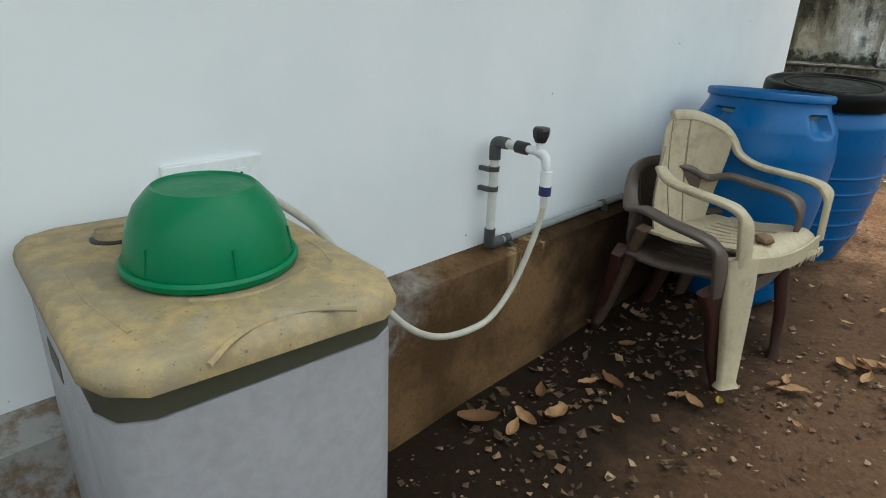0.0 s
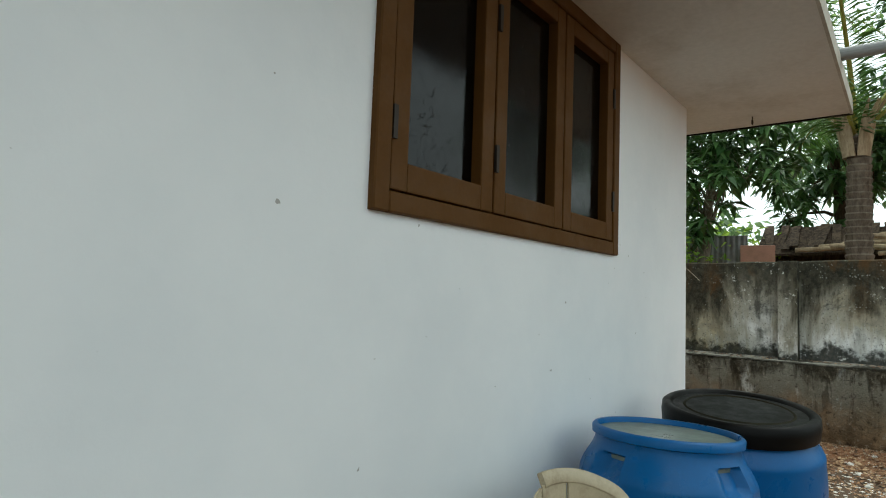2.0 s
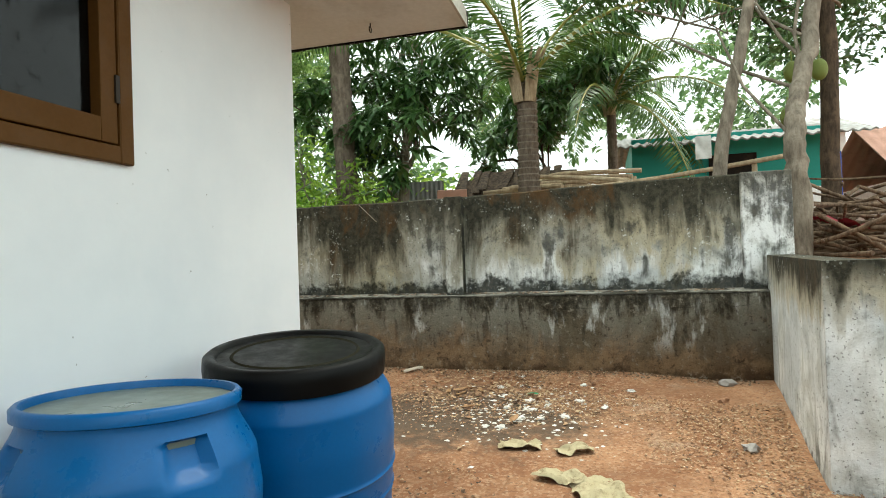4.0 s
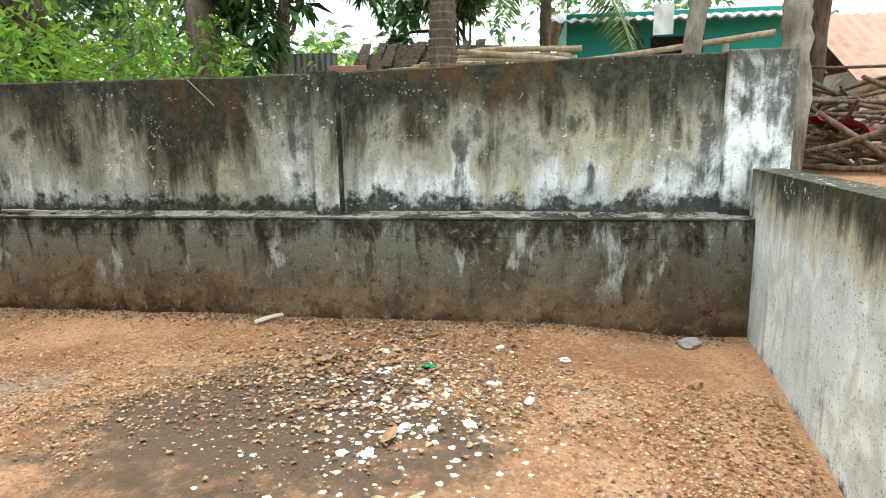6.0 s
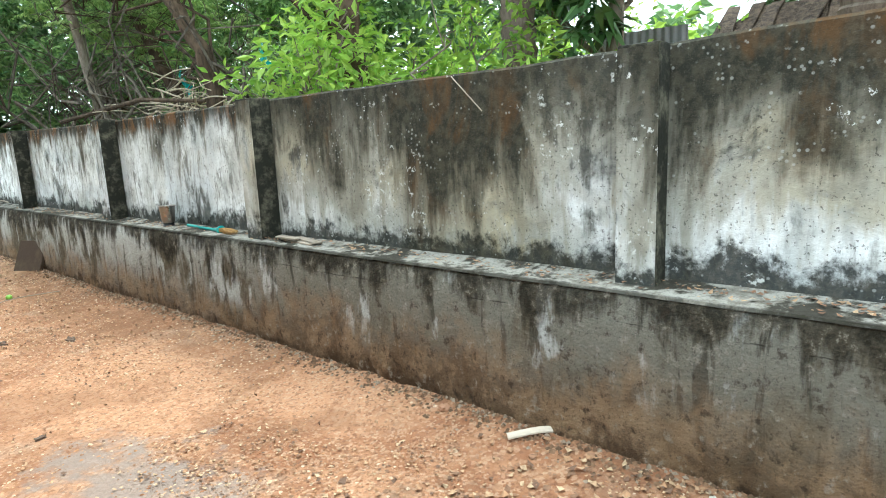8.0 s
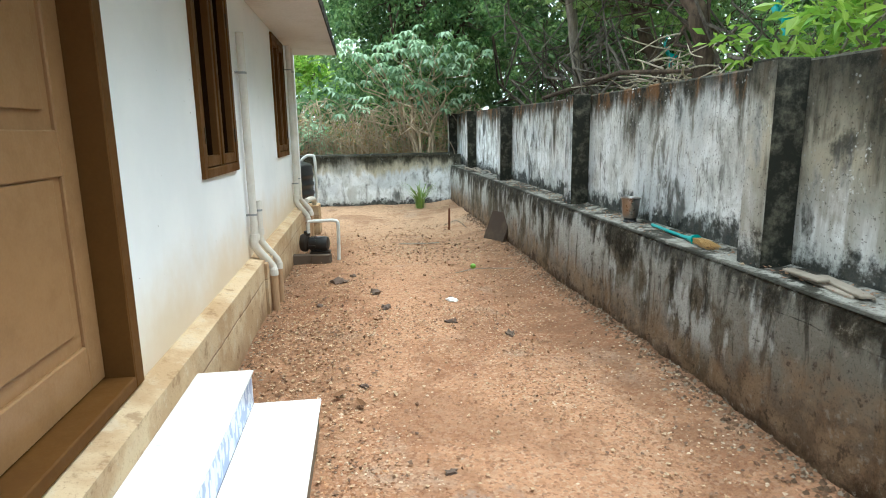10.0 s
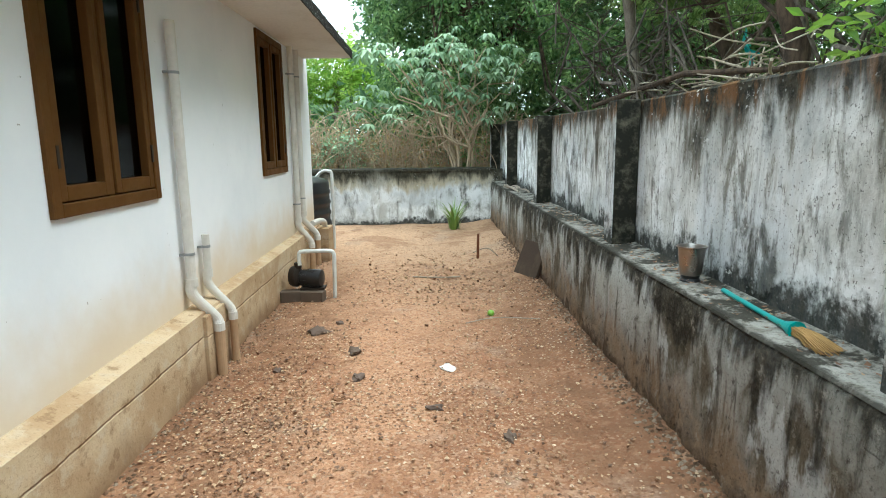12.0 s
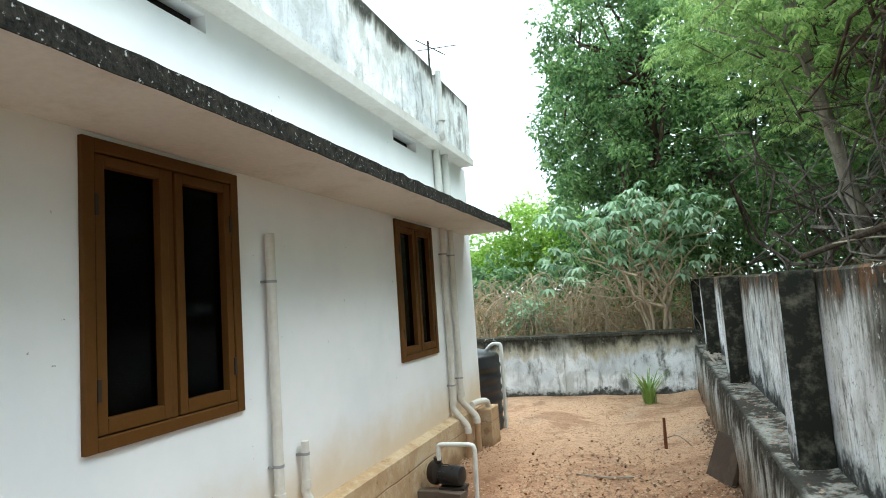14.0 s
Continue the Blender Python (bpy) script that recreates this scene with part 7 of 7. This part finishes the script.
TEALWALL = plain("teal painted wall", (0.015, 0.30, 0.25), 0.7, 0.2)
PINKWALL = plain("pale pink wall", (0.62, 0.48, 0.45), 0.8, 0.3)
TILEROOF = plain("faded red roof tile", (0.36, 0.20, 0.15), 0.8, 0.5, 0.05)
BLUEPAINT = plain("blue paint", (0.03, 0.08, 0.45), 0.5)
house("teal painted house with a corrugated tin roof", 10.5, 14.0, -6.1, -2.2, 3.45, 3.80, TEALWALL, TIN, 2.25,
      [(-3.1, 0.7, 0.6, 1.7, LIGHTWOOD, "door"), (-4.6, 0.9, 2.3, 0.7, DARK, "window"), (-6.1, 0.14, 0.3, 2.6, BLUEPAINT, "corner_post")])
house("pale pink house with a faded red tiled roof", 12.0, 16.0, -13.5, -8.0, 2.5, 3.9, PINKWALL, TILEROOF, 0,
      [(-9.6, 1.0, 1.3, 0.9, DARK, "window"), (-12.0, 1.0, 1.3, 0.9, DARK, "window")])
house("white walled house behind the teal one", 17.0, 21.0, -8.5, -2.5, 4.6, 5.2, IVORY, TIN, 0,
      [(-5.0, 0.9, 3.0, 0.9, DARK, "window")])
root = thing("bamboo_rail", "long bamboo poles tied above the wall", "bamboo pole")
for pts, r in (([(5.9, -0.75, 1.98), (5.2, -2.2, 2.0), (4.6, -3.6, 2.10)], 0.028), ([(6.4, -0.4, 2.3), (5.8, -1.2, 2.15), (5.4, -1.9, 2.02)], 0.032), ([(6.3, -0.2, 2.12), (5.8, -1.0, 2.05)], 0.04)):
    bm = bmesh.new()
    tube(bm, curve_points(pts, 5), r, 9)
    part("pole", bm, TWIG, root)
for x, y in ((5.3, -1.95), (4.75, -3.25), (5.75, -1.1)):
    bm = bmesh.new()
    tube(bm, [(x, y, 0.4), (x + 0.03, y, 2.06)], 0.03, 8)
    part("post", bm, TWIG, root)
bm = bmesh.new()
grid_sheet(bm, -0.09, 0.09, 8, -0.14, 0.14, 10, lambda a, b: 0.03 * noise.noise((a * 14, b * 9, 2)))
p = tagged(part("cloth", bm, plain("white cloth", (0.72, 0.70, 0.66), 0.9), smooth=60), "small white cloth hung on the bamboo pole", "cloth")
p.matrix_world = pose(5.02, -2.75, 2.32, 90, 0, 75)


# ---- litter on the ground ----
def scatter_leaves(name, label, count, places, length, aspect, material, seed, lift=0.006, curl=0.5):
    g = np.random.default_rng(seed)
    pts = np.array([places(g) for _ in range(count)])
    z = np.array([ground_height(x, y) for x, y in pts])
    base = np.column_stack([pts, z + lift + g.uniform(0, 0.012, count)])
    az = g.uniform(0, 6.283, count)
    tilt = g.normal(0, 0.22, count)
    way = unit(np.column_stack([np.cos(az), np.sin(az), tilt]))
    side = unit(np.cross(np.tile([0, 0, 1.0], (count, 1)) + g.normal(size=(count, 3)) * curl * 0.4, way))
    ln = length * g.uniform(0.45, 1.4, count)
    lv = Leaves()
    lv.add(base, way, side, ln, ln * aspect * g.uniform(0.3, 0.65, count), 0.05)
    return tagged(lv.make(name, material), label, "litter", kind="stuff")


def litter_mat(name, colours, rough=0.8):
    m = Nodes(name)
    r = m.n.new("ShaderNodeValToRGB")
    m.link(m.island(), r.inputs[0])
    r.color_ramp.interpolation = "CONSTANT"
    e = r.color_ramp.elements
    e[0].color, e[0].position = (*colours[0], 1), 0
    e[1].color, e[1].position = (*colours[1], 1), 1 / len(colours)
    for i, c in enumerate(colours[2:], 2):
        n = e.new(i / len(colours))
        n.color = (*c, 1)
    col = m.mix(m.ramp(m.noise(0.02, 4), 0.35, 0.7, 0, 0.45), r.outputs[0], (0.10, 0.06, 0.035))
    return m.done(col, rough)


LITTER = litter_mat("small dry leaf litter", [(0.42, 0.27, 0.15), (0.26, 0.13, 0.065), (0.48, 0.34, 0.20), (0.20, 0.105, 0.055), (0.36, 0.20, 0.10), (0.13, 0.068, 0.038)])
# darker copy of the litter, the back yard's shade mixed into its colours
LITTER_SHADE = litter_mat("leaf litter with shade in its colours", [(0.17, 0.095, 0.045), (0.055, 0.030, 0.015), (0.32, 0.22, 0.13), (0.035, 0.019, 0.010), (0.085, 0.045, 0.022)])
GRIT = litter_mat("laterite gravel", [(0.38, 0.20, 0.10), (0.24, 0.11, 0.055), (0.46, 0.28, 0.16), (0.34, 0.18, 0.10), (0.56, 0.42, 0.29), (0.27, 0.14, 0.08)], 0.9)
SHELL = litter_mat("white shell and lime chips", [(0.70, 0.69, 0.65), (0.58, 0.56, 0.50), (0.76, 0.75, 0.72)], 0.6)


def normal_spot(cx, cy, sx, sy):
    def f(g):
        while True:
            x, y = cx + g.normal() * sx, cy + g.normal() * sy
            if x < 2.56 and y > -2.7 and not (x < 0.14 and y > -0.12):
                return x, y
    return f


def passage(x0, x1, y0, y1):
    def f(g):
        while True:
            x, y = g.uniform(x0, x1), g.uniform(y0, y1)
            n_ = noise.noise((x * 1.1, y * 1.1, 9)) + 0.5 * noise.noise((x * 3, y * 3, 2))
            low = -2.45 - (x - 0.2) * 0.155 + 0.04 if x > 0.2 else -99
            burnt = math.hypot(x - 1.2, (y + 0.4) * 0.8) < 0.62 and g.random() < 0.72
            if n_ > g.uniform(-0.35, 0.5) and y > low and not burnt and not (0.1 < x < 0.66 and 1.6 < y < 2.68):
                return x, y
    return f


scatter_leaves("leaf_litter", "small dry brown leaves scattered over the soil", 8000, passage(0.12, 2.56, -2.7, 1.6), 0.017, 0.9, LITTER, 91)
scatter_leaves("leaf_litter", "small dry brown leaves scattered along the passage", 4000, passage(0.12, 2.56, 1.6, 11.5), 0.018, 0.9, LITTER, 92)
scatter_leaves("leaf_litter", "dense dry leaves round the burnt patch", 1500, normal_spot(1.95, -0.55, 0.4, 0.45), 0.032, 0.9, LITTER, 93)
scatter_leaves("leaf_litter", "broken dry leaves and crumbs gathered beside the house", 2600, normal_spot(0.58, 4.2, 0.28, 1.1), 0.021, 0.9, LITTER, 110, 0.008, 1.2)
scatter_leaves("leaf_litter", "broken dry leaves gathered by the middle of the passage", 1800, normal_spot(1.9, 4.2, 0.35, 1.3), 0.018, 0.9, LITTER, 111, 0.008, 1.2)
scatter_leaves("leaf_litter", "dry leaves drifted before the pump", 1200, normal_spot(1.6, 7.0, 0.55, 0.7), 0.030, 0.9, LITTER, 112, 0.008, 1.2)
scatter_leaves("leaf_litter", "dry leaves over the back yard, shade in their colour", 2600, passage(-3.6, 0.2, -2.4, -0.12), 0.019, 0.8, LITTER_SHADE, 94)
scatter_leaves("leaf_litter", "curled dry leaves gathered under the chairs", 420, lambda g: (g.uniform(-3.3, -1.2), -0.12 - abs(g.normal()) * 0.33), 0.036, 0.7, LITTER_SHADE, 95, 0.01, 1.5)


def pebbles(name, label, count, places, size, material, seed, squash=0.55):
    g = np.random.default_rng(seed)
    verts, faces = [], []
    base = [(1, 0, 0), (0.3, 0.95, 0), (-0.8, 0.55, 0), (-0.8, -0.6, 0), (0.35, -0.9, 0), (0.1, 0.05, 1)]
    for k in range(count):
        x, y = places(g)
        s = size * g.uniform(0.45, 1.5)
        a = g.uniform(0, 6.3)
        c, sn = math.cos(a), math.sin(a)
        z = ground_height(x, y) - s * 0.12
        i = len(verts)
        for px, py, pz in base:
            px, py = px * s * g.uniform(0.7, 1.2), py * s * g.uniform(0.7, 1.2)
            verts.append((x + px * c - py * sn, y + px * sn + py * c, z + pz * s * squash * g.uniform(0.7, 1.5) + (0.2 * s if pz == 0 and g.random() > 0.5 else 0)))
        faces += [(i + j, i + (j + 1) % 5, i + 5) for j in range(5)]
    me = bpy.data.meshes.new(name)
    me.from_pydata(verts, [], faces)
    me.materials.append(material)
    return tagged(new(name, me), label, "gravel", kind="stuff")


pebbles("gravel", "fine red laterite gravel over the passage", 15000, passage(0.12, 2.56, -2.7, 7.5), 0.0075, GRIT, 96)
pebbles("gravel", "red laterite pebbles in the passage", 1500, passage(0.12, 2.56, -2.6, 11.3), 0.010, GRIT, 97)
pebbles("gravel", "gravel in the shaded back yard", 250, passage(-3.6, 0.2, -2.4, -0.12), 0.0045, LITTER_SHADE, 98)
pebbles("shell_chips", "small white shell chips in the burnt patch", 420, normal_spot(1.45, -0.85, 0.42, 0.38), 0.014, SHELL, 99, 0.35)


def single_stone(x, y, size, colour, label, seed, squash=0.55, sink=0.2):
    g = random.Random(seed)
    bm = bmesh.new()
    bmesh.ops.create_icosphere(bm, subdivisions=2, radius=size)
    off = g.uniform(0, 50)
    k = (g.uniform(0.8, 1.35), g.uniform(0.65, 1.0))
    for v in bm.verts:
        n_ = 1 + 0.75 * noise.noise(v.co / size * 1.5 + Vector((off, 0, 0)))
        v.co = Vector((v.co.x * n_ * k[0], v.co.y * n_ * k[1], v.co.z * n_ * squash))
    s = part("stone", bm, colour, smooth=12)
    s.matrix_world = pose(x, y, ground_height(x, y) + size * squash * (0.6 - sink), 0, 0, g.uniform(0, 180))
    return tagged(s, label, "stone", label)


WHITESTONE = plain("white lime stone", (0.66, 0.64, 0.60), 0.7, 0.3, 0.01, bump=0.3)
DARKSTONE = plain("dark laterite stone", (0.12, 0.085, 0.065), 0.9, 0.5, 0.01, bump=0.7)
REDSTONE = plain("red laterite stone", (0.36, 0.20, 0.12), 0.9, 0.5, 0.01, bump=0.7)
GREYSTONE = plain("grey cement lump", (0.32, 0.30, 0.28), 0.9, 0.4, 0.01, bump=0.7)
g = random.Random(77)
for k in range(34):
    single_stone(1.55 + g.gauss(0, 0.36), -0.95 + g.gauss(0, 0.33), g.uniform(0.016, 0.034), WHITESTONE, "flat white lime stone lying in the burnt patch", 200 + k, 0.4)
for k, (x, y, s) in enumerate(((1.84, 3.78, 0.038), (1.486, 4.11, 0.035), (1.03, 4.55, 0.045), (0.62, 5.45, 0.065), (0.95, 5.0, 0.05), (0.75, 5.7, 0.035), (0.5, 4.7, 0.03), (1.2, 2.2, 0.025), (0.85, 3.1, 0.03))):
    single_stone(x, y, s, DARKSTONE, "dark laterite stone lying in the passage", 260 + k)
single_stone(1.58, 4.69, 0.045, WHITESTONE, "white stone chip lying in the passage", 280, 0.35)
for k, (x, y, s) in enumerate(((2.52, 0.72, 0.03), (2.42, -2.45, 0.06), (1.75, -2.3, 0.045), (0.75, -2.25, 0.05), (2.3, -0.9, 0.025), (1.9, -1.7, 0.03))):
    single_stone(x, y, s, GREYSTONE if k in (1, 3) else REDSTONE, "rough stone lying near the boundary wall", 290 + k)
bm = bmesh.new()
bmesh.ops.create_icosphere(bm, subdivisions=2, radius=0.03)
lime = tagged(part("fallen_fruit", bm, plain("green fruit skin", (0.20, 0.42, 0.05), 0.4), smooth=60), "small green fruit fallen on the soil", "fruit")
lime.matrix_world = Matrix.Translation((1.98, 5.9, ground_height(1.98, 5.9) + 0.022))


def big_leaf(x, y, length, colour, az, seed, label):
    """A large curled dry leaf."""
    g = random.Random(seed)
    bm = bmesh.new()
    n, rows = 8, []
    for j in range(n + 1):
        t = j / n
        w = length * 0.21 * math.sin(math.pi * min(t * 0.93 + 0.05, 1)) ** 0.8
        lift = 0.012 + length * (0.10 + 0.12 * g.random()) * (2 * t - 1) ** 2
        row = []
        for i in range(5):
            u = i / 2 - 1
            row.append(bm.verts.new(((t - 0.5) * length, u * w, lift + abs(u) ** 1.5 * w * 0.65 + 0.006 * g.random())))
        rows.append(row)
    for a, b in zip(rows, rows[1:]):
        for i in range(4):
            bm.faces.new((a[i], a[i + 1], b[i + 1], b[i]))
    ob = part("fallen_leaf", bm, colour, smooth=60)
    ob.matrix_world = pose(x, y, ground_height(x, y) + 0.002, g.uniform(-8, 8), g.uniform(-8, 8), az)
    return tagged(ob, label, "leaf", "fallen leaves")


TAN = plain("curled tan leaf", (0.34, 0.19, 0.085), 0.7, 0.8, 0.01, dirt_color=(0.12, 0.06, 0.028), blotch=0.05)
YELLOW = plain("yellow leaf", (0.55, 0.38, 0.05), 0.6, 0.3, 0.01)
LIMEY = plain("yellow-green leaf", (0.42, 0.50, 0.06), 0.5, 0.2, 0.01)
BROWN = plain("dark brown leaf", (0.17, 0.085, 0.04), 0.8, 0.4, 0.01)
for k, (x, y, l, c) in enumerate(((-3.02, -0.36, 0.13, TAN), (-2.72, -0.40, 0.11, BROWN), (-2.62, -0.60, 0.07, TAN), (-2.55, -0.72, 0.06, YELLOW), (-2.27, -0.90, 0.08, TAN), (-2.30, -0.82, 0.07, BROWN), (-1.93, -1.02, 0.11, BROWN),
                                (-1.88, -1.10, 0.08, TAN), (-1.66, -1.12, 0.09, LIMEY), (-2.16, -1.16, 0.09, BROWN), (-3.22, -0.20, 0.14, BROWN), (-3.18, -0.30, 0.09, TAN), (-2.9, -0.52, 0.05, TAN), (-2.42, -0.3, 0.08, BROWN),
                                (-1.98, -0.98, 0.12, TAN), (-1.90, -1.05, 0.10, TAN), (-2.02, -1.06, 0.09, TAN), (-2.62, -0.66, 0.09, TAN), (-2.30, -0.88, 0.10, TAN), (-2.24, -0.84, 0.07, TAN), (-3.1, -0.3, 0.10, TAN), (-2.78, -0.34, 0.08, TAN), (-2.95, -0.25, 0.09, BROWN), (-1.6, -0.9, 0.06, TAN), (-1.4, -1.0, 0.06, TAN), (-2.5, -0.95, 0.05, TAN),
                                (1.95, -0.36, 0.12, TAN), (1.88, -0.28, 0.11, TAN), (2.02, -0.42, 0.10, BROWN), (1.80, -0.40, 0.11, TAN), (1.98, -0.52, 0.09, TAN), (1.35, -0.55, 0.10, TAN), (1.10, -0.92, 0.12, TAN), (0.72, 2.98, 0.10, BROWN), (0.83, 2.85, 0.09, BROWN), (0.95, 4.2, 0.08, BROWN))):
    name = {TAN: "curled tan dry leaf lying on the soil", YELLOW: "yellow fallen leaf lying on the soil", LIMEY: "yellow-green fallen leaf lying on the soil", BROWN: "dark brown dry leaf lying on the soil"}[c]
    big_leaf(x, y, l, c, (k * 67) % 360, k, name)

# a broken piece of green plastic among the shell chips
bm = bmesh.new()
grid_sheet(bm, -0.05, 0.05, 10, -0.022, 0.022, 5, lambda a, b: 0.012 * math.cos(a * 26) + 0.004 * noise.noise((a * 40, b * 40, 1)))
shard = tagged(part("plastic_shard", bm, plain("green plastic scrap", (0.01, 0.26, 0.12), 0.4), smooth=40), "broken green plastic scrap lying on the soil", "plastic scrap")
shard.matrix_world = pose(1.93, -0.94, ground_height(1.93, -0.94) + 0.008, 0, 6, 70)

# the dry palm sheath that lies in the open yard
SHEATH = plain("dry straw-coloured palm sheath", (0.42, 0.36, 0.225), 0.85, 0.9, 0.012, dirt_color=(0.17, 0.12, 0.065), blotch=0.04, bump=0.6)
for k, (x, y, s, az) in enumerate(((-0.02, -1.48, 0.21, 20), (0.16, -1.28, 0.12, 70), (0.62, -1.02, 0.12, 100), (0.58, -1.33, 0.10, 110))):
    bm = bmesh.new()
    n = 22
    grid_sheet(bm, -s, s, n, -s * 0.5, s * 0.5, 12, lambda a, b: 0.02 + 0.035 * noise.noise((a * 11 + k * 7, b * 16, 3)) + 0.015 * noise.noise((a * 30, b * 34, k)))
    for v in bm.verts:
        v.co.x += 0.05 * noise.noise((v.co.y * 22, k, 1))
        v.co.y *= 1 + 0.5 * noise.noise((v.co.x * 9, k, 5))
    p = tagged(part("palm_sheath", bm, SHEATH, smooth=30), "torn dry straw-coloured palm sheath lying on the soil", "palm sheath", "dry sheaths")
    p.matrix_world = pose(x, y, ground_height(x, y), 0, 0, az)


# silt, bits of leaf and crumbled render on the ledge and along the foot of the boundary wall
g = np.random.default_rng(120)
n = 900
ly = g.uniform(-2.6, 8.0, n)
lx = LX + 0.03 + (BX - LX - 0.05) * g.uniform(0, 1, n) ** 0.7
az = g.uniform(0, 6.283, n)
way = unit(np.column_stack([np.cos(az), np.sin(az), g.normal(0, 0.2, n)]))
side = unit(np.cross(np.tile([0, 0, 1.0], (n, 1)), way))
ln = 0.02 * g.uniform(0.4, 1.6, n)
lv = Leaves()
lv.add(np.column_stack([lx, ly, np.full(n, LEDGE_Z + 0.028)]), way, side, ln, ln * g.uniform(0.2, 0.5, n), 0.05)
tagged(lv.make("ledge_litter", LITTER), "bits of dry leaf scattered along the ledge", "litter", kind="stuff")
CLOD = litter_mat("crumbled render and soil", [(0.20, 0.12, 0.07), (0.11, 0.07, 0.042), (0.28, 0.22, 0.16), (0.15, 0.085, 0.05)], 0.9)
pebbles("crumbled_render", "crumbled render and clods along the foot of the wall", 3600, lambda g: (2.60 - abs(g.normal()) * 0.07, g.uniform(-2.7, 9.5)), 0.011, CLOD, 121, 0.8)
pebbles("crumbled_render", "soil clods along the foot of the house plinth", 900, lambda g: (0.105 + abs(g.normal()) * 0.09, g.uniform(2.7, 8.3)), 0.010, CLOD, 122, 0.7)
